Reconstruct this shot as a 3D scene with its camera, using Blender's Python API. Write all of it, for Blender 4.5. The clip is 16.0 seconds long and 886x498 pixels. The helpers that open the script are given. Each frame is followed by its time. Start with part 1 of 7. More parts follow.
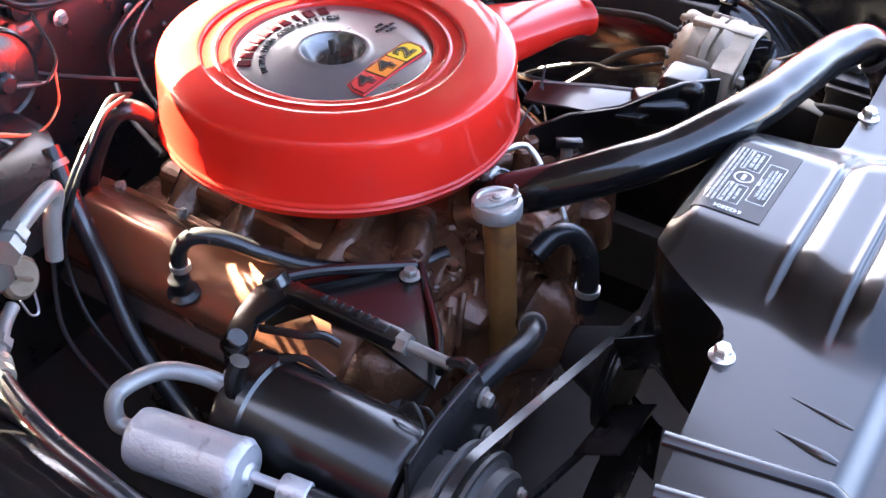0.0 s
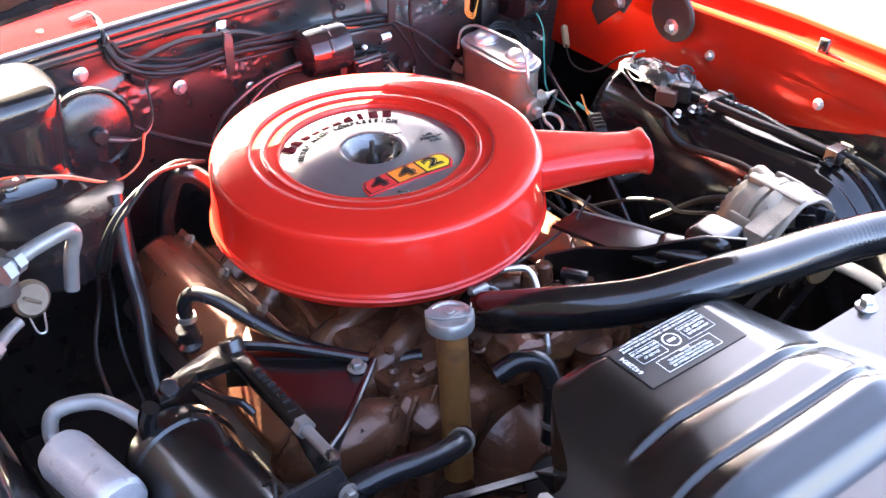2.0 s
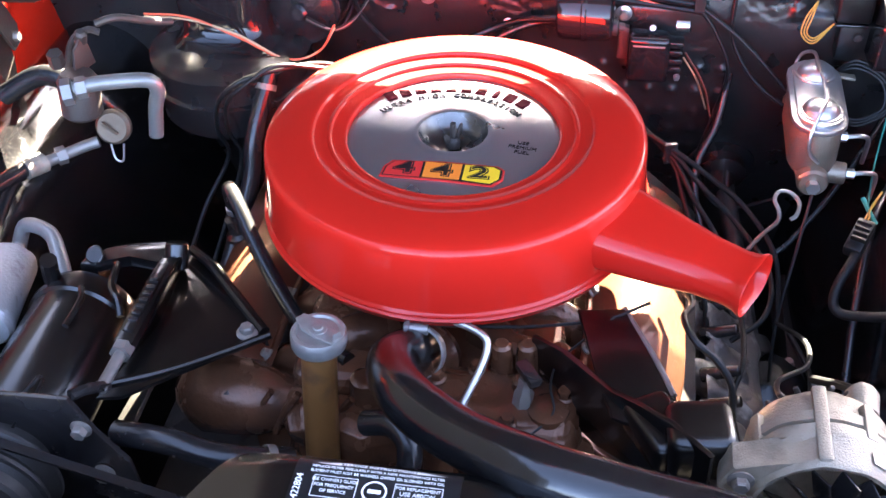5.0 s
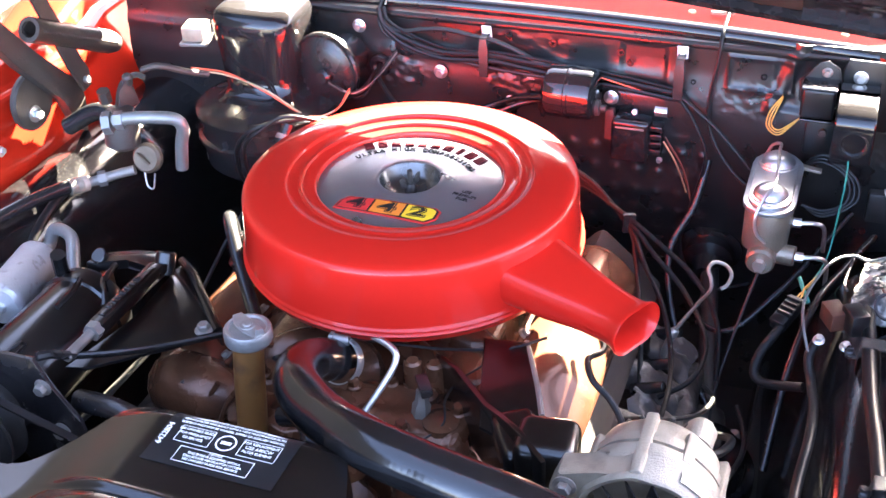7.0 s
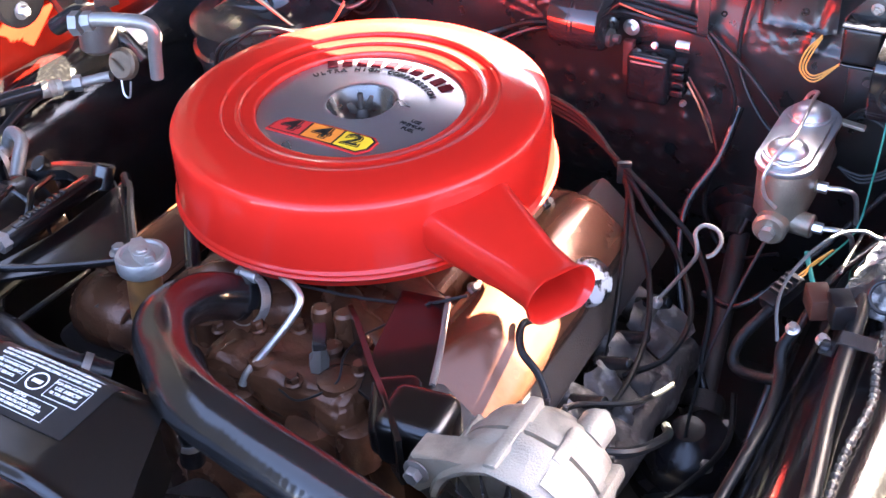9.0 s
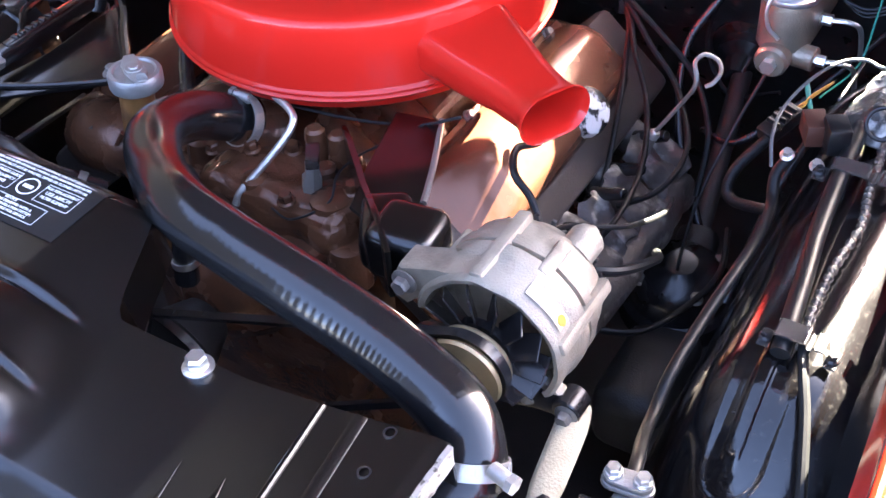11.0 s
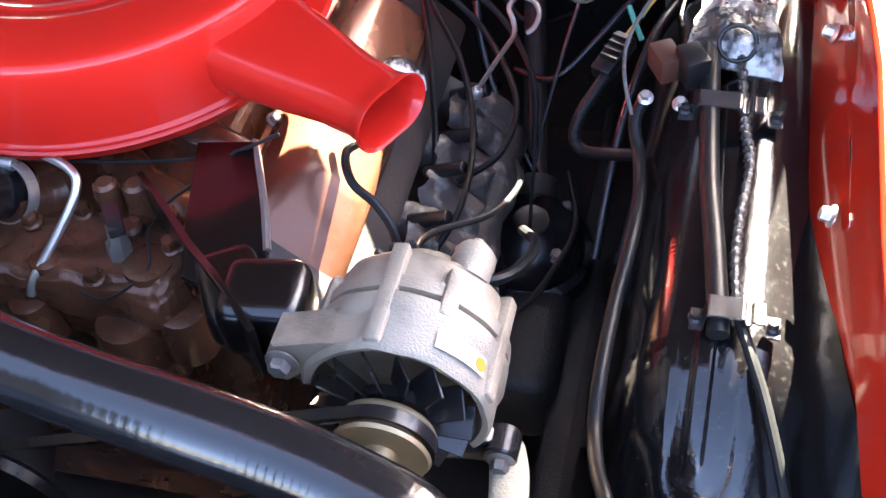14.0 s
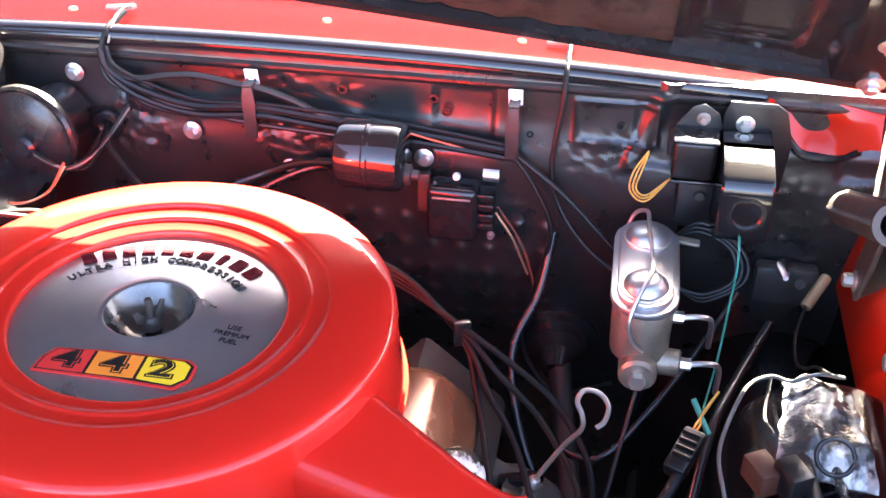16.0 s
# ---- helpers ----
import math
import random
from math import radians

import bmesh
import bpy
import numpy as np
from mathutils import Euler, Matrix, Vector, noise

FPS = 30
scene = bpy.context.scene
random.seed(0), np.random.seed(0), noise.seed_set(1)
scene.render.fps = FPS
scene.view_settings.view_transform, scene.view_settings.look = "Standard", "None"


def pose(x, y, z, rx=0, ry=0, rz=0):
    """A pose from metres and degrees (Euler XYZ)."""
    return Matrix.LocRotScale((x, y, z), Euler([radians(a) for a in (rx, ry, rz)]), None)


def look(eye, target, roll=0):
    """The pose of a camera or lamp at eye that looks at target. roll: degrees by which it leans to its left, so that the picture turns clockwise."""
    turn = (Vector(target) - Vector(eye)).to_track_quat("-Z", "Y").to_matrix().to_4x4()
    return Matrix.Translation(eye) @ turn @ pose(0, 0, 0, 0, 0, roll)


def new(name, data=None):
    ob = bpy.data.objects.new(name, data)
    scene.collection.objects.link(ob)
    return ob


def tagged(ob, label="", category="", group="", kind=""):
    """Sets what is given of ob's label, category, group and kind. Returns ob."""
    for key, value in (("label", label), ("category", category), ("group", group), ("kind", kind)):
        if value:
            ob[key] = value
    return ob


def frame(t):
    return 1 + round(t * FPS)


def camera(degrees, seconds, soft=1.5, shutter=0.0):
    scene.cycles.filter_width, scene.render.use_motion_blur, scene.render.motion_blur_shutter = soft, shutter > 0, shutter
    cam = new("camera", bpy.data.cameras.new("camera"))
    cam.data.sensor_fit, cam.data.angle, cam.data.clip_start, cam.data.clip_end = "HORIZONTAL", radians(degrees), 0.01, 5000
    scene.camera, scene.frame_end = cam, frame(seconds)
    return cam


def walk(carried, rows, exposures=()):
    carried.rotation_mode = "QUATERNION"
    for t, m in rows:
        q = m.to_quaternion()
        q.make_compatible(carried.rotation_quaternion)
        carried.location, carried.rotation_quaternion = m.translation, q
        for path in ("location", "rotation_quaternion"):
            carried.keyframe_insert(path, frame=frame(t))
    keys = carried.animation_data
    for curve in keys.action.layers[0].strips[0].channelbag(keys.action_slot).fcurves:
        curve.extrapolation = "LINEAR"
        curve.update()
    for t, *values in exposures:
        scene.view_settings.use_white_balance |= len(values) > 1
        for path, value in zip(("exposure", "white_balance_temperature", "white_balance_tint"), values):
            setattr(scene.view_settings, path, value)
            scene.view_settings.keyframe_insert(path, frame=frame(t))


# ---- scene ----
cam = camera(42.4, 16.0, soft=1.5)
ROWS = [
    (0.0, -0.9842, -0.7525, 0.6912, 50.98, -1.42, -58.01),
    (0.5, -1.0538, -0.8544, 0.7048, 55.25, -2.08, -54.65),
    (1.0, -0.9975, -0.9459, 0.7162, 56.99, -3.86, -50.86),
    (1.5, -0.8221, -1.0682, 0.7268, 54.22, -2.16, -40.28),
    (2.0, -0.7192, -1.0989, 0.7575, 55.02, 0.27, -37.44),
    (2.5, -0.5557, -1.0605, 0.7671, 54.84, 0.51, -34.78),
    (3.0, -0.3903, -1.0389, 0.7070, 51.04, 0.13, -34.99),
    (3.5, -0.2034, -1.0945, 0.7280, 49.68, -0.67, -20.80),
    (4.0, -0.0933, -1.0997, 0.7696, 48.71, 0.81, -8.43),
    (4.2, -0.0372, -1.0745, 0.7451, 49.61, 0.70, -4.60),
    (6.3, 0.4561, -1.0716, 0.7462, 50.82, 4.42, 20.72),
    (6.5, 0.4819, -1.1177, 0.7605, 53.71, 3.81, 20.78),
    (7.0, 0.5137, -1.1817, 0.7490, 56.23, 2.46, 20.16),
    (7.5, 0.5788, -1.1246, 0.7310, 57.26, 2.46, 20.44),
    (8.0, 0.6623, -1.0026, 0.6595, 55.18, 0.52, 24.17),
    (8.2, 0.7068, -0.9374, 0.6471, 54.60, 2.35, 28.30),
    (10.3, 0.6993, -0.9324, 0.6340, 52.05, 4.19, 31.63),
    (10.5, 0.7056, -0.9396, 0.6282, 50.29, 3.70, 31.78),
    (11.0, 0.7288, -0.9509, 0.6020, 47.05, 3.23, 31.25),
    (11.5, 0.7384, -0.9516, 0.5877, 45.24, 2.86, 30.38),
    (12.0, 0.7536, -0.9445, 0.5593, 43.62, 3.09, 29.28),
    (12.5, 0.7446, -0.9488, 0.5344, 39.57, 1.52, 30.70),
    (13.0, 0.7128, -0.9134, 0.5482, 38.54, 3.21, 27.48),
    (13.5, 0.6328, -0.8727, 0.5597, 38.67, 3.10, 20.63),
    (14.0, 0.5784, -0.8250, 0.5695, 41.53, 4.29, 13.12),
    (14.5, 0.5185, -0.7610, 0.5993, 48.48, 2.92, 9.71),
    (15.0, 0.4893, -0.7486, 0.6132, 52.38, 1.32, 9.32),
    (15.5, 0.4620, -0.7606, 0.6286, 54.51, 1.17, 9.40),
    (16.0, 0.3853, -0.7519, 0.6218, 55.49, -0.23, 9.37),
]
EXPO = [(0.0, 6.30, 7070, 15), (1.0, 6.42, 7070, 15), (2.0, 6.44, 6970, 15), (3.0, 6.39, 6820, 15), (4.0, 6.09, 6720, 15), (7.0, 6.36, 6720, 16), (10.5, 6.34, 6570, 18), (12.0, 6.03, 6470, 17), (13.5, 6.04, 6670, 15), (14.5, 6.34, 6770, 15), (16.0, 6.24, 6820, 15)]
walk(cam, [(t, pose(x, y, z, rx, ry, rz)) for t, x, y, z, rx, ry, rz in ROWS], EXPO)

# ---- world and sun: low sun behind the car, slipping in under the raised hood ----
SUN_EL, SUN_AZ = radians(30.0), radians(11.5)        # azimuth from +y towards +x
world = bpy.data.worlds.new("sky")
scene.world = world
world.use_nodes = True
wn = world.node_tree
sky = wn.nodes.new("ShaderNodeTexSky")
sky.sky_type, sky.sun_disc, sky.sun_elevation, sky.sun_rotation = "NISHITA", False, SUN_EL, SUN_AZ
sky.air_density, sky.dust_density, sky.ozone_density = 0.5, 2.6, 0.4
bg = wn.nodes["Background"]
wn.links.new(sky.outputs["Color"], bg.inputs["Color"])
bg.inputs["Strength"].default_value = 0.05
sun = new("sun", bpy.data.lights.new("sun", "SUN"))
sun.data.energy, sun.data.angle, sun.data.color = 5.0, radians(0.5), (1.0, 0.94, 0.74)
sdir = Vector((math.cos(SUN_EL) * math.sin(SUN_AZ), math.cos(SUN_EL) * math.cos(SUN_AZ), math.sin(SUN_EL)))
sun.matrix_world = look(sdir * 8, (0, 0, 0))


# ---- materials ----
def mat(name, base, rough=0.5, metal=0.0, var=0.15, scale=30.0, fine=400.0, bump=0.1, rvar=0.1, coat=0.0, spots=None, spot_scale=60.0, spot_cut=0.62, spec=0.5, spot_soft=0.08, coat_rough=0.08):
    m = bpy.data.materials.new(name)
    m.use_nodes = True
    nt = m.node_tree
    p = nt.nodes["Principled BSDF"]
    tc = nt.nodes.new("ShaderNodeTexCoord")

    def noise_tex(sc, det):
        n = nt.nodes.new("ShaderNodeTexNoise")
        n.inputs["Scale"].default_value, n.inputs["Detail"].default_value = sc, det
        nt.links.new(tc.outputs["Object"], n.inputs["Vector"])
        return n
    a, b = noise_tex(scale, 4), noise_tex(fine, 3)
    mix = nt.nodes.new("ShaderNodeMix")
    mix.data_type = "RGBA"
    mix.inputs["A"].default_value = (*[max(0.0, c * (1 - var)) for c in base], 1)
    mix.inputs["B"].default_value = (*[min(1.0, c * (1 + var)) for c in base], 1)
    nt.links.new(a.outputs["Fac"], mix.inputs["Factor"])
    col = mix.outputs["Result"]
    if spots:
        s = noise_tex(spot_scale, 6)
        ramp = nt.nodes.new("ShaderNodeValToRGB")
        ramp.color_ramp.elements[0].position, ramp.color_ramp.elements[1].position = spot_cut, min(1.0, spot_cut + spot_soft)
        nt.links.new(s.outputs["Fac"], ramp.inputs["Fac"])
        m2 = nt.nodes.new("ShaderNodeMix")
        m2.data_type = "RGBA"
        nt.links.new(ramp.outputs["Color"], m2.inputs["Factor"])
        nt.links.new(col, m2.inputs["A"])
        m2.inputs["B"].default_value = (*spots, 1)
        col = m2.outputs["Result"]
    nt.links.new(col, p.inputs["Base Color"])
    rm = nt.nodes.new("ShaderNodeMapRange")
    rm.inputs["To Min"].default_value, rm.inputs["To Max"].default_value = max(0.02, rough - rvar), min(1.0, rough + rvar)
    nt.links.new(a.outputs["Fac"], rm.inputs["Value"])
    nt.links.new(rm.outputs["Result"], p.inputs["Roughness"])
    p.inputs["Metallic"].default_value = metal
    p.inputs["Specular IOR Level"].default_value = spec
    p.inputs["Coat Weight"].default_value = coat
    p.inputs["Coat Roughness"].default_value = coat_rough
    bp = nt.nodes.new("ShaderNodeBump")
    bp.inputs["Strength"].default_value, bp.inputs["Distance"].default_value = bump, 0.002
    nt.links.new(b.outputs["Fac"], bp.inputs["Height"])
    nt.links.new(bp.outputs["Normal"], p.inputs["Normal"])
    return m


RED = mat("red_enamel", (0.53, 0.0150, 0.0085), 0.085, var=0.05, scale=9, fine=45, bump=0.02, rvar=0.03, spec=0.24, coat=0.28, coat_rough=0.36)
RED_BODY = mat("red_body_paint", (0.36, 0.0150, 0.0058), 0.09, var=0.06, fine=45, bump=0.02, rvar=0.03, spec=0.24, coat=0.05, coat_rough=0.36)
BLACK_GLOSS = mat("black_gloss_paint", (0.0115, 0.0105, 0.0112), 0.10, var=0.4, scale=14, fine=70, bump=0.06, rvar=0.06, spec=0.45)
BLACK_SATIN = mat("black_satin_paint", (0.013, 0.012, 0.0125), 0.25, var=0.5, scale=22, fine=200, bump=0.06, rvar=0.09, spec=0.45)
# Shroud black; on the compressor brace it also stands in for shade.
SHROUD = mat("black_shroud_and_shade_paint", (0.0011, 0.0010, 0.0012), 0.18, var=0.5, scale=12, fine=60, bump=0.03, rvar=0.06, spec=0.45, coat=0.4, coat_rough=0.42)
FIREWALL = mat("dusty_black_firewall_paint", (0.0140, 0.0135, 0.0135), 0.30, var=0.5, scale=26, fine=160, bump=0.12, rvar=0.10, spec=0.5)
BLACK_RUBBER = mat("black_rubber", (0.011, 0.011, 0.012), 0.26, var=0.3, scale=60, fine=500, bump=0.08, rvar=0.04)
BLACK_MATT = mat("black_dusty_metal", (0.022, 0.020, 0.019), 0.5, var=0.5, scale=25, bump=0.3)
DARK_BROWN = mat("dark_brown_metal", (0.03, 0.024, 0.022), 0.5, var=0.6, scale=18, bump=0.3)
COPPER = mat("bronze_engine_paint", (0.155, 0.063, 0.036), 0.25, 0.45, var=0.25, scale=12, fine=120, bump=0.10, rvar=0.07)
COPPER_DIRTY = mat("dirty_bronze_engine_paint", (0.125, 0.052, 0.027), 0.26, 0.3, var=0.45, scale=18, fine=160, bump=0.4, rvar=0.12, spots=(0.030, 0.017, 0.013), spot_scale=22, spot_cut=0.46, spot_soft=0.35)
TAN = mat("oily_tan_paint", (0.19, 0.085, 0.026), 0.38, 0.1, var=0.3, scale=20, bump=0.1, spots=(0.10, 0.045, 0.02), spot_scale=40, spot_cut=0.5, spot_soft=0.2)
ALU = mat("cast_aluminium", (0.31, 0.262, 0.198), 0.5, 0.3, var=0.3, scale=26, fine=500, bump=0.45, spots=(0.15, 0.125, 0.095), spot_scale=30, spot_cut=0.5, spot_soft=0.25)
ALU_BRIGHT = mat("bright_aluminium", (0.47, 0.47, 0.475), 0.36, 0.9, var=0.15, bump=0.1)
MUFFLER = mat("matt_bare_aluminium", (0.40, 0.40, 0.405), 0.5, 0.6, var=0.2, scale=45, fine=260, bump=0.35, rvar=0.1, spots=(0.30, 0.29, 0.28), spot_scale=70, spot_cut=0.6)
PIPE_GREY = mat("dull_grey_pipe", (0.20, 0.198, 0.19), 0.38, 0.5, var=0.25, scale=40, bump=0.15)
STEEL = mat("zinc_plated_steel", (0.62, 0.61, 0.58), 0.32, 0.9, var=0.2, bump=0.1)
STEEL_DARK = mat("worn_grey_steel", (0.22, 0.20, 0.18), 0.5, 0.6, var=0.4, scale=30, bump=0.25)
LID_SILVER = mat("brushed_silver_lid", (0.36, 0.36, 0.365), 0.30, 0.85, var=0.2, scale=10, fine=900, bump=0.05, spots=(0.17, 0.17, 0.18), spot_scale=40, spot_cut=0.7)
GREY_BROWN = mat("weathered_hinge_steel", (0.045, 0.036, 0.031), 0.5, 0.3, var=0.4, scale=40, bump=0.3)
HOOD_UNDER = mat("hood_insulation_pad", (0.030, 0.023, 0.020), 0.95, var=0.5, scale=14, fine=220, bump=0.8, rvar=0.04, spec=0.04, spots=(0.014, 0.011, 0.010), spot_scale=35, spot_cut=0.5, spot_soft=0.25)
ASPHALT = mat("asphalt", (0.19, 0.185, 0.175), 0.85, var=0.25, scale=6, fine=120, bump=0.4)
WHITE = mat("white_print", (0.78, 0.78, 0.76), 0.5, var=0.05, bump=0.02)
BLACK_PRINT = mat("black_label", (0.010, 0.010, 0.011), 0.4, var=0.2, bump=0.02, spec=0.3)
BADGE_RED = mat("badge_red", (0.62, 0.03, 0.025), 0.4, var=0.06, bump=0.02)
BADGE_ORANGE = mat("badge_orange", (0.82, 0.22, 0.025), 0.4, var=0.06, bump=0.02)
BADGE_YELLOW = mat("badge_yellow", (0.85, 0.52, 0.025), 0.4, var=0.06, bump=0.02)
LETTER_RED = mat("worn_red_print", (0.075, 0.004, 0.008), 0.6, var=0.3, scale=80, bump=0.02, spec=0.05)
BATTERY = mat("black_battery_plastic", (0.014, 0.014, 0.015), 0.42, var=0.3, scale=40, fine=900, bump=0.15)
LEAD = mat("lead_terminal", (0.20, 0.198, 0.195), 0.42, 0.7, var=0.25, bump=0.3)
CABLE = mat("black_cable_sheath", (0.0075, 0.0080, 0.0084), 0.42, var=0.3, bump=0.05, spec=0.25)
PLUG_WIRE = mat("dull_black_wire_sheath", (0.0035, 0.0045, 0.0048), 0.5, var=0.3, bump=0.05, spec=0.18)
DARK_PLASTIC = mat("black_moulded_plastic", (0.0065, 0.0065, 0.007), 0.34, var=0.5, scale=30, fine=200, bump=0.15, rvar=0.12, spec=0.4)
WIRE_RED = mat("orange_red_wire", (0.55, 0.07, 0.02), 0.4, var=0.1, bump=0.02)
WIRE_GREEN = mat("green_wire", (0.02, 0.22, 0.16), 0.4, var=0.1, bump=0.02)
WIRE_YELLOW = mat("ochre_wire", (0.50, 0.24, 0.04), 0.4, var=0.1, bump=0.02)
WIRE_BROWN = mat("brown_wire", (0.10, 0.035, 0.022), 0.45, var=0.2, bump=0.02)
BRASS = mat("dull_brass", (0.42, 0.32, 0.18), 0.42, 0.7, var=0.3, bump=0.2)
BLUE = mat("blue_print", (0.05, 0.30, 0.62), 0.4, var=0.05, bump=0.02)
HOSE_RUBBER = mat("glossy_black_hose_rubber", (0.0065, 0.0065, 0.0072), 0.17, var=0.4, scale=50, fine=500, bump=0.05, rvar=0.05, spec=0.6)
DULL_ZINC = mat("dull_grey_zinc", (0.34, 0.33, 0.315), 0.42, 0.7, var=0.3, scale=60, fine=300, bump=0.25)
STICKER = mat("aged_white_sticker", (0.42, 0.40, 0.36), 0.45, var=0.12, scale=90, bump=0.03)
CREAM = mat("aged_cream_weave", (0.34, 0.30, 0.215), 0.6, var=0.25, scale=40, fine=420, bump=0.3)


def roughen(bm, amp, scale, seed=0.0):
    """Push every vertex a little, as in a sand casting."""
    for v in bm.verts:
        v.co += Vector((noise.noise(v.co * scale + Vector((seed, 0, 0))), noise.noise(v.co * scale + Vector((0, seed + 9, 0))), noise.noise(v.co * scale + Vector((0, 0, seed + 5))))) * amp
    return bm


# ---- mesh helpers ----
def part(name, bm, material, parent=None, label="", smooth=True, sharp=0.6):
    bmesh.ops.recalc_face_normals(bm, faces=bm.faces)
    me = bpy.data.meshes.new(name)
    for f in bm.faces:
        f.smooth = smooth
    if smooth:
        for e in bm.edges:
            if len(e.link_faces) == 2 and e.calc_face_angle(0) > sharp:
                e.smooth = False
    bm.to_mesh(me)
    bm.free()
    me.materials.append(material)
    ob = new(name, me)
    if parent is not None:
        ob.parent = parent
        ob.matrix_parent_inverse = parent.matrix_world.inverted()
    if label:
        ob["label"] = label
    return ob


def thing(name, label, category, at=(0, 0, 0), group="", kind=""):
    ob = new(name)
    ob.empty_display_size = 0.02
    ob.matrix_world = Matrix.Translation(at)
    return tagged(ob, label, category, group, kind)


def B():
    return bmesh.new()


def box(bm, c, s, rot=None, bev=0.0, seg=2):
    """A bevelled box: centre, full size, optional rotation matrix."""
    m = Matrix.Translation(c) @ (rot.to_4x4() if rot else Matrix()) @ Matrix.Diagonal((*s, 1))
    r = bmesh.ops.create_cube(bm, size=1, matrix=m)
    if bev:
        es = list({e for v in r["verts"] for e in v.link_edges})
        bmesh.ops.bevel(bm, geom=es, offset=bev, segments=seg, affect="EDGES", profile=0.5)
    return bm


def axis_frame(d):
    d = Vector(d).normalized()
    a = d.cross(Vector((0, 0, 1)))
    if a.length < 1e-3:
        a = d.cross(Vector((1, 0, 0)))
    a.normalize()
    return a, d.cross(a), d


def lathe(bm, prof, origin, d=(0, 0, 1), seg=48, closed=False):
    """Turn a profile of (radius, along) about an axis; radius 0 closes the ends."""
    a, b, d = axis_frame(d)
    o = Vector(origin)
    rings = []
    for r, h in prof:
        if r < 1e-6:
            rings.append([bm.verts.new(o + d * h)])
        else:
            rings.append([bm.verts.new(o + d * h + a * (r * math.cos(2 * math.pi * i / seg)) + b * (r * math.sin(2 * math.pi * i / seg))) for i in range(seg)])
    for p, q in zip(rings[:-1], rings[1:]):
        for i in range(seg):
            j = (i + 1) % seg
            if len(p) == 1 and len(q) == 1:
                continue
            if len(p) == 1:
                bm.faces.new((p[0], q[i], q[j]))
            elif len(q) == 1:
                bm.faces.new((p[i], p[j], q[0]))
            else:
                bm.faces.new((p[i], p[j], q[j], q[i]))
    return bm


def rod(bm, p, q, r, r2=None, seg=16, bev=0.0):
    p, q = Vector(p), Vector(q)
    h = (q - p).length
    r2 = r if r2 is None else r2
    b = bev or min(r, r2) * 0.12
    return lathe(bm, [(0, 0), (r - b, 0), (r, b), (r2, h - b), (r2 - b, h), (0, h)], p, q - p, seg)


def spline(pts, n=6):
    pts = [Vector(p) for p in pts]
    if len(pts) < 3:
        return pts
    ext = [2 * pts[0] - pts[1]] + pts + [2 * pts[-1] - pts[-2]]
    out = []
    for i in range(1, len(ext) - 2):
        p0, p1, p2, p3 = ext[i - 1:i + 3]
        for k in range(n):
            t = k / n
            out.append(0.5 * ((2 * p1) + (p2 - p0) * t + (2 * p0 - 5 * p1 + 4 * p2 - p3) * t * t + (3 * p1 - p0 - 3 * p2 + p3) * t ** 3))
    out.append(pts[-1])
    return out


def tube(bm, pts, r, seg=10, n=6, radii=None, flat=None):
    """A round hose, pipe or wire along a smooth line; radii gives one radius for each given point."""
    line = spline(pts, n)
    m = len(line)
    rad = []
    for i in range(m):
        if radii:
            k = i / (m - 1) * (len(radii) - 1)
            a = min(int(k), len(radii) - 2)
            rad.append(radii[a] + (radii[a + 1] - radii[a]) * (k - a))
        else:
            rad.append(r)
    rings, up = [], None
    for i, p in enumerate(line):
        d = (line[min(i + 1, m - 1)] - line[max(i - 1, 0)]).normalized()
        if up is None:
            up = axis_frame(d)[0]
        up = (up - d * up.dot(d)).normalized()
        s = d.cross(up)
        rings.append([bm.verts.new(p + up * (rad[i] * math.cos(2 * math.pi * k / seg)) + s * (rad[i] * (flat or 1) * math.sin(2 * math.pi * k / seg))) for k in range(seg)])
    for a, b in zip(rings[:-1], rings[1:]):
        for k in range(seg):
            bm.faces.new((a[k], a[(k + 1) % seg], b[(k + 1) % seg], b[k]))
    bm.faces.new(rings[0])
    bm.faces.new(rings[-1])
    return bm


def plate(bm, outline, origin, u, v, thick, bev=0.0):
    """A flat plate: outline of (a, b) along u and v from origin, thickened along u x v."""
    o, u, v = Vector(origin), Vector(u).normalized(), Vector(v).normalized()
    n = u.cross(v).normalized() * thick
    lo = [bm.verts.new(o + u * a + v * b) for a, b in outline]
    hi = [bm.verts.new(o + u * a + v * b + n) for a, b in outline]
    k = len(outline)
    fs = [bm.faces.new(lo), bm.faces.new(hi)] + [bm.faces.new((lo[i], lo[(i + 1) % k], hi[(i + 1) % k], hi[i])) for i in range(k)]
    if bev:
        es = list({e for f in fs[:2] for e in f.edges})
        bmesh.ops.bevel(bm, geom=es, offset=bev, segments=2, affect="EDGES", profile=0.5)
    return bm


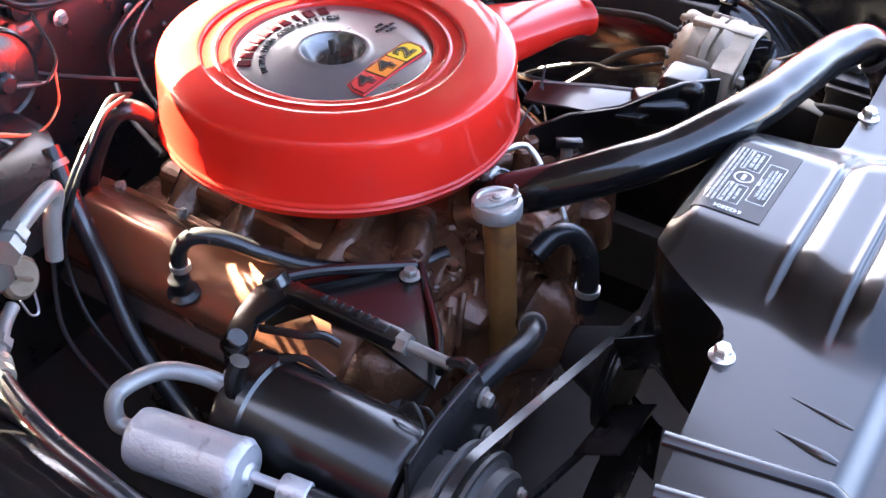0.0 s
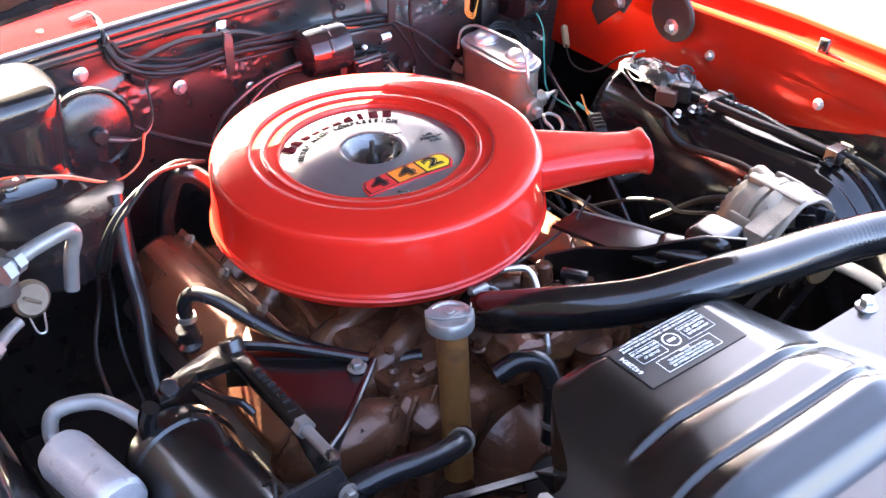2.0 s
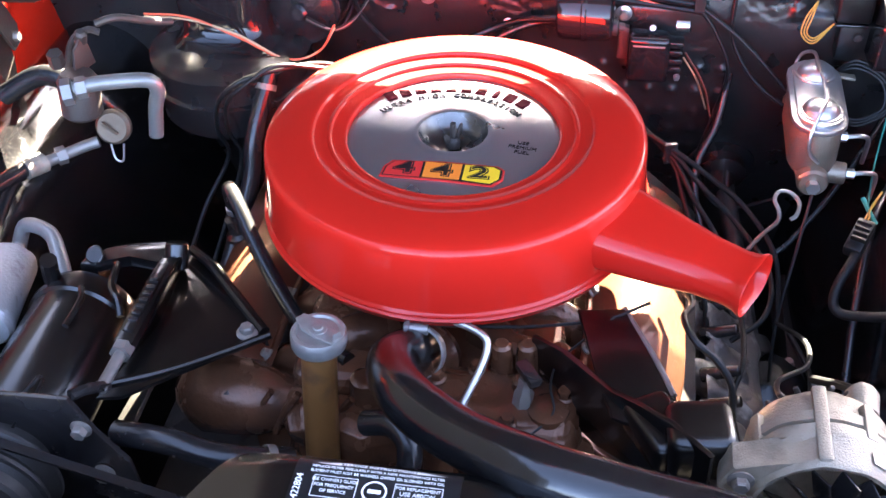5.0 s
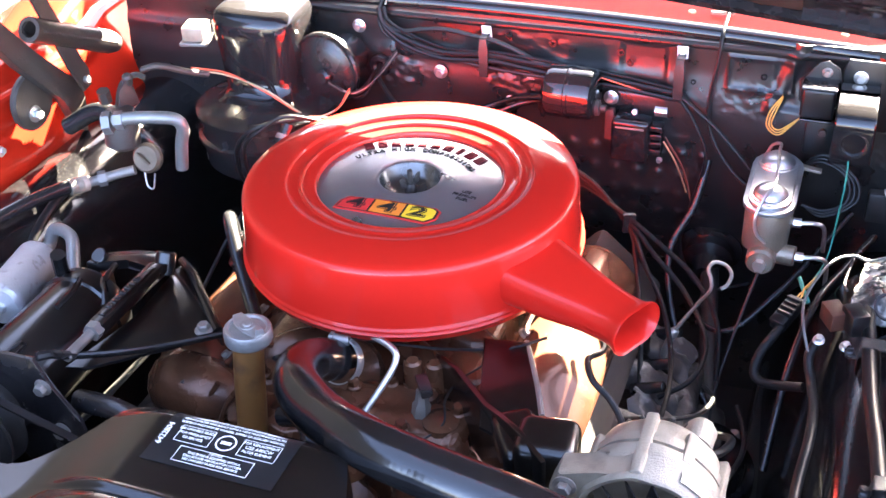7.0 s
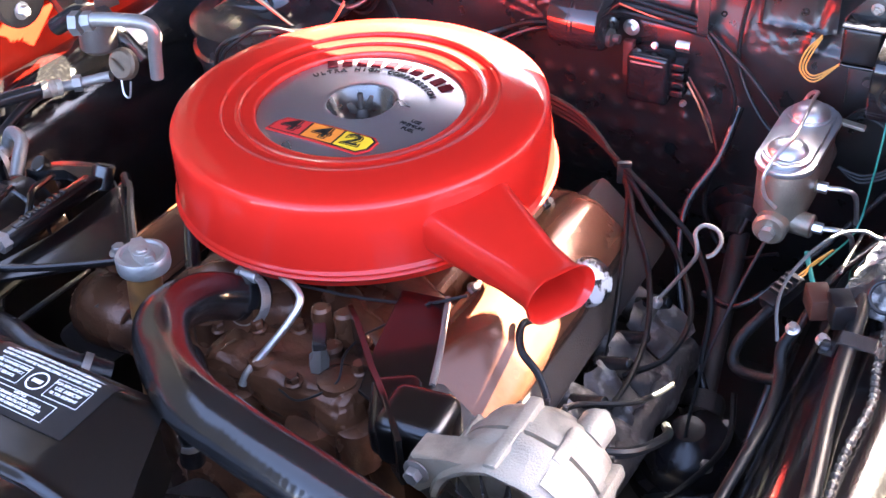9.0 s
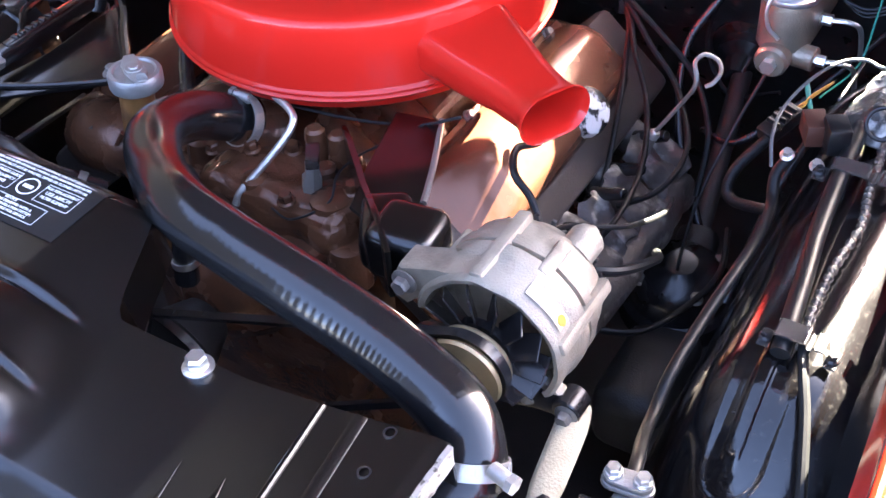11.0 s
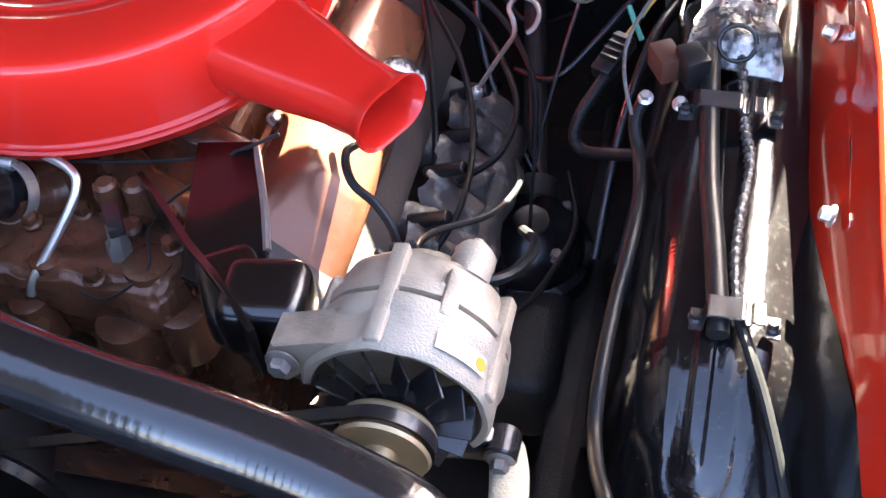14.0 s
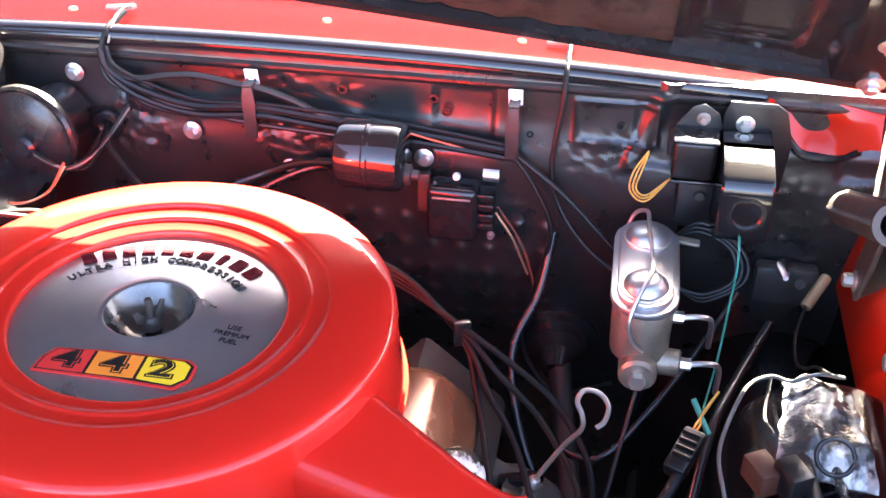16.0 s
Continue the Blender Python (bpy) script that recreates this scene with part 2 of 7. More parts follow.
def sheet(bm, fn, nu, nv, thick=0.0, down=(0, 0, -1)):
    """A pressed sheet: fn(u, v) for u, v in 0..1, with thickness."""
    g = [[Vector(fn(i / nu, j / nv)) for j in range(nv + 1)] for i in range(nu + 1)]
    top = [[bm.verts.new(p) for p in row] for row in g]
    for i in range(nu):
        for j in range(nv):
            bm.faces.new((top[i][j], top[i + 1][j], top[i + 1][j + 1], top[i][j + 1]))
    if thick:
        off = Vector(down) * thick
        bot = [[bm.verts.new(p + off) for p in row] for row in g]
        for i in range(nu):
            for j in range(nv):
                bm.faces.new((bot[i][j], bot[i][j + 1], bot[i + 1][j + 1], bot[i + 1][j]))
        ring_t = [top[i][0] for i in range(nu + 1)] + [top[nu][j] for j in range(1, nv + 1)] + [top[i][nv] for i in range(nu - 1, -1, -1)] + [top[0][j] for j in range(nv - 1, 0, -1)]
        ring_b = [bot[i][0] for i in range(nu + 1)] + [bot[nu][j] for j in range(1, nv + 1)] + [bot[i][nv] for i in range(nu - 1, -1, -1)] + [bot[0][j] for j in range(nv - 1, 0, -1)]
        k = len(ring_t)
        for i in range(k):
            bm.faces.new((ring_t[i], ring_b[i], ring_b[(i + 1) % k], ring_t[(i + 1) % k]))
    return bm


def loft(bm, rings, power=4.0, seg=48):
    """A moulded case: rounded-square rings of (x, y, z, half x, half y), closed at both ends."""
    rows = []
    for cx, cy, cz, hx, hy in rings:
        row = []
        for i in range(seg):
            t = 2 * math.pi * i / seg
            c, s = math.cos(t), math.sin(t)
            row.append(bm.verts.new((cx + hx * math.copysign(abs(c) ** (2 / power), c), cy + hy * math.copysign(abs(s) ** (2 / power), s), cz)))
        rows.append(row)
    for p, q in zip(rows[:-1], rows[1:]):
        for i in range(seg):
            bm.faces.new((p[i], p[(i + 1) % seg], q[(i + 1) % seg], q[i]))
    bm.faces.new(rows[0])
    bm.faces.new(rows[-1])
    return bm


def smoothstep(a, b, x):
    t = min(1.0, max(0.0, (x - a) / (b - a)))
    return t * t * (3 - 2 * t)


def text_mesh(name, body, size, m, material, parent, extrude=0.0004, align="CENTER", squash=1.0, grow=0.0):
    cu = bpy.data.curves.new(name, "FONT")
    cu.body, cu.size, cu.extrude, cu.align_x, cu.align_y, cu.resolution_u = body, size, extrude, align, "CENTER", 3
    cu.offset = grow
    tmp = bpy.data.objects.new(name + "_tmp", cu)
    me = bpy.data.meshes.new_from_object(tmp)
    bpy.data.objects.remove(tmp)
    me.transform(m @ Matrix.Diagonal((squash, 1, 1, 1)))
    me.materials.clear()
    me.materials.append(material)
    ob = new(name, me)
    ob.parent = parent
    ob.matrix_parent_inverse = parent.matrix_world.inverted()
    return ob


def hexbolt(name, at, d=(0, 0, 1), r=0.008, material=None, parent=None, label="zinc-plated hexagon bolt with washer", washer=1.5, h=0.008, category="bolt", group=""):
    """A hexagon bolt head on a flanged washer."""
    bm = B()
    lathe(bm, [(0, 0), (r * washer, 0), (r * washer, 0.0015), (r * 1.05, 0.003), (0, 0.003)], at, d, 20)
    a = Vector(at) + Vector(d).normalized() * 0.0028
    lathe(bm, [(0, 0), (r, 0), (r, h * 0.75), (r * 0.82, h), (0, h)], a, d, 6)
    ob = part(name, bm, material or STEEL, parent, smooth=False)
    if parent is None:
        tagged(ob, label, category, group)
    else:
        ob["label"] = label
    return ob


# ---- the setting: ground, body panels round the engine bay ----
def structure(ob, label, category):
    return tagged(ob, label, category, kind="structure")


bm = B()
sheet(bm, lambda u, v: ((u - 0.5) * 3000, (v - 0.5) * 3000, -0.93), 12, 12)
structure(part("ground", bm, ASPHALT), "pale dusty concrete ground under the car", "ground")


def firewall_y(x, z):
    y = 0.375 + 0.012 * smoothstep(-0.05, 0.03, z)
    y += 0.10 * smoothstep(-0.16, -0.5, z)
    y += 0.006 * math.exp(-((x - 0.05) / 0.07) ** 2 - ((z + 0.03) / 0.05) ** 2)
    y -= 0.004 * math.exp(-((z - 0.0) / 0.01) ** 2) * (0.5 + 0.5 * math.cos(9 * x))
    y -= 0.0007 * noise.noise((x * 9, z * 9, 0.3)) + 0.0003 * noise.noise((x * 60, z * 60, 2.3))
    y -= 0.007 * smoothstep(0.016, 0.002, abs(x - 0.425 - 0.35 * z)) * smoothstep(-0.04, -0.02, z)
    y -= 0.005 * smoothstep(0.006, 0.002, abs(z - 0.058))
    if 0.0 < x < 0.34 and -0.30 < z < -0.10:
        gx, gz = (x - 0.02) / 0.034, (z + 0.12) / 0.036
        y -= 0.0045 * math.exp(-(((gx - round(gx)) * 0.034) ** 2 + ((gz - round(gz)) * 0.036) ** 2) / 0.000045)
    # crumpled sealer round the openings and under the loom
    for cx, cz, rx, rz, amp in ((-0.185, -0.035, 0.062, 0.040, 0.0085), (0.02, -0.03, 0.05, 0.03, 0.006), (0.03, 0.035, 0.09, 0.016, 0.005), (0.02, -0.018, 0.05, 0.02, 0.005), (0.39, -0.02, 0.06, 0.03, 0.005), (-0.30, 0.03, 0.05, 0.03, 0.004), (0.30, -0.11, 0.05, 0.05, 0.004), (0.60, -0.10, 0.05, 0.08, 0.005)):
        w = smoothstep(1.25, 0.7, math.hypot((x - cx) / rx, (z - cz) / rz))
        if w > 0:
            y -= w * amp * (0.3 * noise.noise((x * 60, z * 95, 1.7)) + 0.22 * noise.noise((x * 170, z * 170, 8.1)))
    # a pressed rectangular outline with stampings
    ex, ez = abs(x - 0.395) - 0.045, abs(z - 0.020) - 0.024
    y -= 0.0028 * math.exp(-((max(ex, ez)) / 0.0028) ** 2)
    if z > -0.05:
        y += 0.004 * smoothstep(0.5, 0.7, math.cos(x * 28)) * smoothstep(0.055, 0.045, z) * smoothstep(-0.03, -0.02, z) * (0.1 < x)
    return y


bm = B()
sheet(bm, lambda u, v: (-0.68 + 1.36 * u, firewall_y(-0.68 + 1.36 * u, 0.075 - 0.72 * v), 0.075 - 0.72 * v), 420, 240, 0.004, (0, 1, 0))
structure(part("firewall", bm, FIREWALL), "glossy black painted firewall with pressed beads", "firewall")


def crown(x):
    return 0.084 - 0.055 * x * x


COWL = [(0.398, 0.000), (0.402, 0.010), (0.425, 0.008), (0.47, 0.004), (0.515, 0.002), (0.545, -0.004), (0.56, -0.02)]


def cowl_pt(u, v):
    x = -0.70 + 1.40 * u
    k = v * (len(COWL) - 1)
    i = min(int(k), len(COWL) - 2)
    y = COWL[i][0] + (COWL[i + 1][0] - COWL[i][0]) * (k - i)
    z = COWL[i][1] + (COWL[i + 1][1] - COWL[i][1]) * (k - i)
    return (x, y, crown(x) + z - 0.005)


bm = B()
sheet(bm, cowl_pt, 40, 18, 0.003)
structure(part("cowl_panel", bm, RED_BODY), "red painted cowl panel behind the firewall", "body panel")
bm = B()
tube(bm, [(x / 20, 0.398, crown(x / 20) - 0.006) for x in range(-13, 12)], 0.0135, 12, 2)
structure(part("cowl_seal_rail", bm, BLACK_GLOSS), "black rounded seal rail along the front of the cowl", "trim")

# red corner gusset where the cowl meets the driver's fender
def gusset_pt(u, v):
    x = 0.552 + 0.118 * u
    low = 0.062 - 0.05 * smoothstep(0.0, 0.4, u) + 0.018 * smoothstep(0.6, 1.0, u)
    top = crown(x) + 0.002
    dent = 0.010 * math.exp(-((u - 0.5) / 0.2) ** 2 - ((v - 0.55) / 0.25) ** 2)
    return (x, 0.396 - 0.018 * v - 0.025 * u * u + dent, top + (low - top) * v)


bm = B()
sheet(bm, gusset_pt, 30, 18, 0.003, (0, 1, 0))
structure(part("corner_gusset", bm, RED_BODY), "dented red painted corner where cowl meets fender", "body panel")
bm = B()
tube(bm, [(0.575, 0.386, 0.030), (0.596, 0.378, 0.006), (0.63, 0.372, 0.008), (0.652, 0.366, 0.022)], 0.006, 10, 5)
structure(part("corner_seam", bm, BLACK_GLOSS), "thick black sealer bead below the red corner", "trim")
# unseen dark slab well clear of the passenger's side, added to darken reflections
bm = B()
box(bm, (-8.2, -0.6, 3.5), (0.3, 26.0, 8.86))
structure(part("reflection_slab", bm, mat("dark_slab", (0.012, 0.012, 0.013), 0.95, var=0.4, scale=2, fine=30, bump=0.4, rvar=0.03, spec=0.03)), "unseen dark slab added to darken reflections", "wall")

# unseen opaque sheet in the dark space behind the cowl, raised to shade it
bm = B()
sheet(bm, lambda u, v: ((-0.75 + 1.5 * u) * (1 - 0.1 * v), 0.56 + 0.54 * v, 0.05 + (0.450 - 0.03 * (-0.75 + 1.5 * u) ** 2) * v), 24, 8, 0.006)
structure(part("cowl_shade_sheet", bm, BLACK_GLOSS), "unseen dark sheet standing for glass and roof, added to shade the cowl", "window")

FENDER = [(0.664, -0.160), (0.669, -0.125), (0.675, -0.095), (0.682, -0.070), (0.687, -0.056), (0.693, -0.036), (0.7005, -0.012), (0.7025, -0.003), (0.7055, 0.0005), (0.709, 0.0), (0.711, -0.003), (0.722, -0.002), (0.7300, 0.004), (0.7340, 0.014), (0.737, 0.023), (0.741, 0.0285), (0.748, 0.031), (0.760, 0.032), (0.84, 0.028), (0.91, -0.005), (0.95, -0.10), (0.965, -0.25), (0.97, -0.60)]


def fender(side, name, label):
    def fn(u, v):
        k = v * (len(FENDER) - 1)
        i = min(int(k), len(FENDER) - 2)
        x = FENDER[i][0] + (FENDER[i + 1][0] - FENDER[i][0]) * (k - i)
        z = FENDER[i][1] + (FENDER[i + 1][1] - FENDER[i][1]) * (k - i)
        y = -1.15 + 1.85 * u
        low = min(1.0, max(0.0, (-0.10 - y) / 0.36))
        if z < -0.045 and v < 0.3:
            z, x = z + (-0.045 - z) * low * 0.95, x + (0.703 - x) * low
        x += 0.05 * max(0.0, -0.3 - y)
        x -= 0.11 * max(0.0, y + 0.09) * smoothstep(0.688, 0.702, x) * smoothstep(0.35, 0.2, y)
        z += 0.03 * smoothstep(0.0, 0.5, y) * smoothstep(0.66, 0.72, x) - 0.02 * smoothstep(-0.3, -1.1, y)
        return (side * x, y, z)
    b = B()
    sheet(b, fn, 32, 96, 0.003)
    return structure(part(name, b, RED_BODY), label, "fender")


fender(1, "fender_1", "red painted front fender with its top in full sun")
b = B()
box(b, (0.720, -0.173, 0.006), (0.011, 0.019, 0.026), Matrix.Rotation(0.25, 3, "Y"), 0.005, 4)
tagged(part("rubber_stop", b, BLACK_RUBBER), "small black rubber hood stop on the fender edge", "rubber stop")
fender(-1, "fender_2", "red painted front fender with a bolted inner flange")


def inner(side):
    S = spline([(x, z, 0) for x, z in ((0.676, -0.122), (0.655, -0.108), (0.625, -0.101), (0.595, -0.104), (0.565, -0.122), (0.542, -0.16), (0.52, -0.24), (0.50, -0.36), (0.48, -0.50), (0.46, -0.65))], 10)

    def fn(u, v):
        v = 0.012 * v / 0.008 if v < 0.008 else 0.012 + 0.438 * (v - 0.008) / 0.692 if v < 0.7 else 0.45 + 0.55 * (v - 0.7) / 0.3
        k = v * (len(S) - 1)
        i = min(int(k), len(S) - 2)
        x = S[i].x + (S[i + 1].x - S[i].x) * (k - i)
        z = S[i].y + (S[i + 1].y - S[i].y) * (k - i)
        # closer rows where the panel is pressed
        y = -0.95 + 0.49 * u / 0.2 if u < 0.2 else -0.46 + 0.20 * (u - 0.2) / 0.4 if u < 0.6 else -0.26 + 0.75 * (u - 0.6) / 0.4
        low = min(1.0, max(0.0, (-0.10 - y) / 0.36))
        f = smoothstep(-0.30, -0.60, y)
        if v < 0.012:
            z, x = z + 0.072 * low, x + (0.026 + 0.05 * max(0.0, -0.3 - y)) * low
        else:
            z, x = z - f * 0.24, x + f * 0.035 * smoothstep(0.45, 0.65, x)
            if side > 0:
                # the shelf ends in a deep well under the hood hinge
                z -= 0.15 * smoothstep(0.125, 0.185, y) * smoothstep(-0.45, -0.16, z)
        x -= 0.02 * smoothstep(0.0, 0.3, y) * smoothstep(0.6, 0.5, x)
        z += 0.0010 * noise.noise((x * 9, y * 7, side * 3.0))
        # a pressed U-shaped channel below the clip, with a bead down its middle
        d = math.hypot(max(0.0, -0.385 - y), x - 0.606)
        z -= 0.003 * smoothstep(0.027, 0.019, d) * smoothstep(-0.28, -0.31, y)
        z += 0.003 * smoothstep(0.009, 0.004, abs(x - 0.602)) * smoothstep(-0.392, -0.380, y) * smoothstep(-0.28, -0.31, y)
        # shallow dents further forward
        z -= 0.004 * math.exp(-((x - 0.615) / 0.016) ** 2 - ((y + 0.455) / 0.018) ** 2)
        return (side * x, y, z)
    b = B()
    sheet(b, fn, 220, 140, 0.003)
    return b


# Pale specks stand in for the sunlit sparkle of the gloss paint.
INNER_FENDER = mat("speckled_black_gloss_paint", (0.0052, 0.0048, 0.0052), 0.11, var=0.5, scale=14, fine=260, bump=0.07, rvar=0.05, spec=0.5, spots=(0.019, 0.018, 0.017), spot_scale=210, spot_cut=0.54, spot_soft=0.2)
structure(part("inner_fender_1", inner(1), INNER_FENDER), "glossy black inner fender with painted sparkle specks and wiring along its top", "inner fender")
structure(part("inner_fender_2", inner(-1), INNER_FENDER), "glossy black inner fender beside the air-conditioning pipes", "inner fender")

# added dark sheet: closes the bay so no sunlit ground shows through
bm = B()
sheet(bm, lambda u, v: (-0.75 + 1.5 * u, -0.95 + 1.55 * v, -0.64), 4, 4, 0.01)
structure(part("bay_closing_sheet", bm, DARK_BROWN), "dark sheet added below the engine to shut out ground light", "floor")
bm = B()
box(bm, (0, -0.90, -0.32), (1.30, 0.05, 0.56), bev=0.01)
structure(part("radiator_support", bm, BLACK_SATIN), "black painted radiator support panel", "body panel")


# ---- the raised hood ----
HOOD_Y, HOOD_Z, HOOD_A, HOOD_L, HOOD_W = 0.350, 0.168, radians(50), 1.45, 0.737
hood = thing("hood", "raised red hood with a dark brown insulated underside", "hood", (0, HOOD_Y, HOOD_Z), kind="structure")


def hood_pt(u, v, off):
    x = (2 * u - 1) * HOOD_W * (1 - 0.17 * smoothstep(0.1, 1.0, v))
    d = v * HOOD_L
    tilt = -0.093 * math.hypot(x + 0.10, 0.03)
    n = Vector((0, math.sin(HOOD_A), math.cos(HOOD_A)))
    p = Vector((x, HOOD_Y - math.cos(HOOD_A) * d, HOOD_Z + tilt + math.sin(HOOD_A) * d))
    return p + n * (off + 0.03 * (1 - (x / 0.75) ** 2) * smoothstep(0, 0.3, v) * 0.6)


bm = B()
sheet(bm, lambda u, v: hood_pt(u, v, 0.03), 24, 20, 0.004, (0, 0, 1))
part("outer_panel", bm, RED_BODY, hood, "red painted hood skin")
def pad_pt(u, v):
    w = 0.012 + 0.938 * v
    side = 0.815 + 0.145 * smoothstep(0.24, 0.30, w)
    return hood_pt(1 - side + (2 * side - 1) * u, w, 0.012 + 0.006 * noise.noise((u * 30, v * 26, 0)))


bm = B()
sheet(bm, pad_pt, 60, 60, 0.012, (0, 0.5, 0.5))
part("insulation_pad", bm, HOOD_UNDER, hood, "dark brown fibre insulation pad")
for x0, x1 in ((0.0, 0.05), (0.95, 1.0)):
    bm = B()
    sheet(bm, lambda u, v: hood_pt(x0 + (x1 - x0) * u, v, 0.0), 3, 16, 0.03, (0, 0.6, 0.5))
    part("side_rail", bm, BLACK_SATIN, hood)
bm = B()
sheet(bm, lambda u, v: hood_pt(u, 0.010 * v, 0.0), 24, 3, 0.03, (0, 0.6, 0.5))
part("rear_rail", bm, BLACK_SATIN, hood)
for s in (0, 1):
    bm = B()

    def corner_pt(u, v):
        # bare inner panel with a stepped hinge mounting
        k = 0.80 + 0.16 * u
        step = 0.010 * smoothstep(0.62, 0.68, u) + 0.007 * smoothstep(0.10, 0.16, v) * smoothstep(0.55, 0.48, u) * smoothstep(0.04, 0.10, u)
        return hood_pt(k if s else 1 - k, 0.006 + 0.30 * v, 0.010 - step)
    sheet(bm, corner_pt, 40, 24, 0.004, (0, 0.6, 0.5))
    part("hinge_panel", bm, BLACK_GLOSS, hood, "bare glossy black inner panel at the hinge")
    for w in (0.012, 0.07):
        p = hood_pt(0.935 if s else 0.065, w, 0.0)
        hexbolt("hinge_bolt", p, (0, -math.sin(HOOD_A), -math.cos(HOOD_A)), 0.009, STEEL, hood, "zinc hinge bolt", 1.6, 0.008)


# ---- air cleaner ----
def air_cleaner():
    t = thing("air_cleaner", "round red painted air cleaner with silver lid plate and snorkel", "air cleaner", (0, 0, -0.09))
    R = 0.2145
    b = B()
    lathe(b, [(0.1215, -0.002), (0.1220, 0.0035), (0.1232, 0.0050), (0.1262, 0.0052), (0.1385, 0.0058), (0.1394, 0.0064), (0.1398, 0.0084), (0.1408, 0.0091), (0.1430, 0.0091), (0.1440, 0.0080), (0.1455, 0.0077), (0.1585, 0.0086), (0.1595, 0.0094), (0.1600, 0.0118), (0.1612, 0.0128), (0.1640, 0.0130),
              (0.168, 0.0130)], (0, 0, 0), seg=160)
    ox, oy = 0.003, -0.006
    rim = [(0.168, 0.0130, 0.0), (0.186, 0.0130, 0.5), (0.203, 0.0118, 1), (0.2125, 0.0100, 1), (0.2160, 0.0078, 1), (0.2178, 0.0040, 1), (0.2186, -0.003, 1), (0.2205, -0.040, 1), (0.2225, -0.066, 1), (0.2235, -0.0690, 1), (0.2258, -0.0705, 1), (0.2258, -0.0725, 1), (0.2220, -0.073, 1)]
    rows = [[b.verts.new((ox * k + r * math.cos(2 * math.pi * i / 160), oy * k + r * math.sin(2 * math.pi * i / 160), z)) for i in range(160)] for r, z, k in rim]
    for p, q in zip(rows[:-1], rows[1:]):
        for i in range(160):
            b.faces.new((p[i], p[(i + 1) % 160], q[(i + 1) % 160], q[i]))
    bmesh.ops.remove_doubles(b, verts=b.verts, dist=0.0004)
    part("cover", b, RED, t, "glossy red pressed-steel cover with ring beads", sharp=1.0)
    b = B()
    lathe(b, [(0.2220, -0.073), (0.2250, -0.074), (0.2268, -0.077), (0.2250, -0.0805), (0.2220, -0.082), (0.221, -0.087), (0.216, -0.0925), (0.20, -0.095), (0.10, -0.097), (0.06, -0.105), (0.06, -0.13), (0, -0.13)], (ox, oy, 0), seg=160)
    part("pan", b, RED, t, "red lower pan with rolled lip", sharp=1.0)
    # silver plate with its dish for the wing nut
    b = B()
    lathe(b, [(0.0400, 0.0030), (0.0425, 0.0045), (0.046, 0.0030), (0.052, 0.0018), (0.09, 0.0006), (0.118, -0.001), (0.1218, -0.002)], (0, 0, 0), seg=128)
    part("lid_plate", b, LID_SILVER, t, "worn brushed silver lid plate with dished centre", sharp=1.0)
    b = B()
    lathe(b, [(0.0, -0.019), (0.016, -0.0185), (0.026, -0.015), (0.034, -0.0075), (0.0385, 0.0005), (0.0402, 0.0031)], (0, 0, 0), seg=64)
    part("dish", b, mat("dull_dish_metal", (0.15, 0.145, 0.14), 0.27, 0.85, var=0.2, bump=0.05), t, "shiny dished centre of the lid", sharp=1.2)
    b = B()
    rod(b, (0, 0, -0.018), (0, 0, 0.014), 0.0035)
    lathe(b, [(0, 0), (0.009, 0), (0.008, 0.008), (0.005, 0.012), (0, 0.012)], (0, 0, -0.017), seg=16)
    for s in (-1, 1):
        plate(b, [(0.004, 0.0), (0.014, 0.006), (0.017, 0.018), (0.013, 0.02), (0.005, 0.010)], (0, -0.0012, -0.012), (s * math.cos(1.1), s * math.sin(1.1), 0), (0, 0, 1), 0.0024, 0.0006)
    part("wing_nut", b, GREY_BROWN, t, "dull brown wing nut")
    # snorkel
    d = Vector((math.cos(radians(-27)), math.sin(radians(-27)), 0))
    s = Vector((-d.y, d.x, 0))
    b = B()
    secs = [(0.150, 0.060, -0.012, -0.066, 0.020), (0.200, 0.059, -0.012, -0.066, 0.020), (0.225, 0.055, -0.013, -0.066, 0.020), (0.275, 0.046, -0.016, -0.066, 0.020), (0.325, 0.037, -0.018, -0.064, 0.022), (0.358, 0.0345, -0.0185, -0.064, 0.022), (0.370, 0.0370, -0.0175, -0.0655, 0.024), (0.377, 0.0405, -0.0150, -0.0680, 0.026), (0.379, 0.0400, -0.0155, -0.0675, 0.0255)]
    inner_s = [(0.377, 0.0380, -0.0172, -0.0655, 0.024), (0.366, 0.0335, -0.0200, -0.063, 0.021), (0.30, 0.037, -0.019, -0.062, 0.02), (0.22, 0.045, -0.02, -0.062, 0.02)]
    rings = []
    for along, w, zt, zb, rr in secs + inner_s:
        ring = []
        hz = (zt - zb) / 2
        rr = min(rr, hz, w)
        for cx, cz, a0 in ((w - rr, hz - rr, 0), (-(w - rr), hz - rr, 90), (-(w - rr), -(hz - rr), 180), (w - rr, -(hz - rr), 270)):
            for q in range(7):
                a = radians(a0 + 15 * q)
                ring.append(b.verts.new(d * along + s * (cx + rr * math.cos(a)) + Vector((0, 0, (zt + zb) / 2 + cz + rr * math.sin(a)))))
        rings.append(ring)
    k = len(rings[0])
    for p, q in zip(rings[:-1], rings[1:]):
        for i in range(k):
            b.faces.new((p[i], p[(i + 1) % k], q[(i + 1) % k], q[i]))
    part("snorkel", b, RED, t, "red tapered snorkel with flared oval mouth", sharp=0.9)
    # badge: red hexagonal plate with three fields
    zb = 0.0022
    bx = (0, -0.0795)
    def field(name, pts, z, m, lab=""):
        q = B()
        plate(q, pts, (bx[0], bx[1], z), (1, 0, 0), (0, 1, 0), 0.0005)
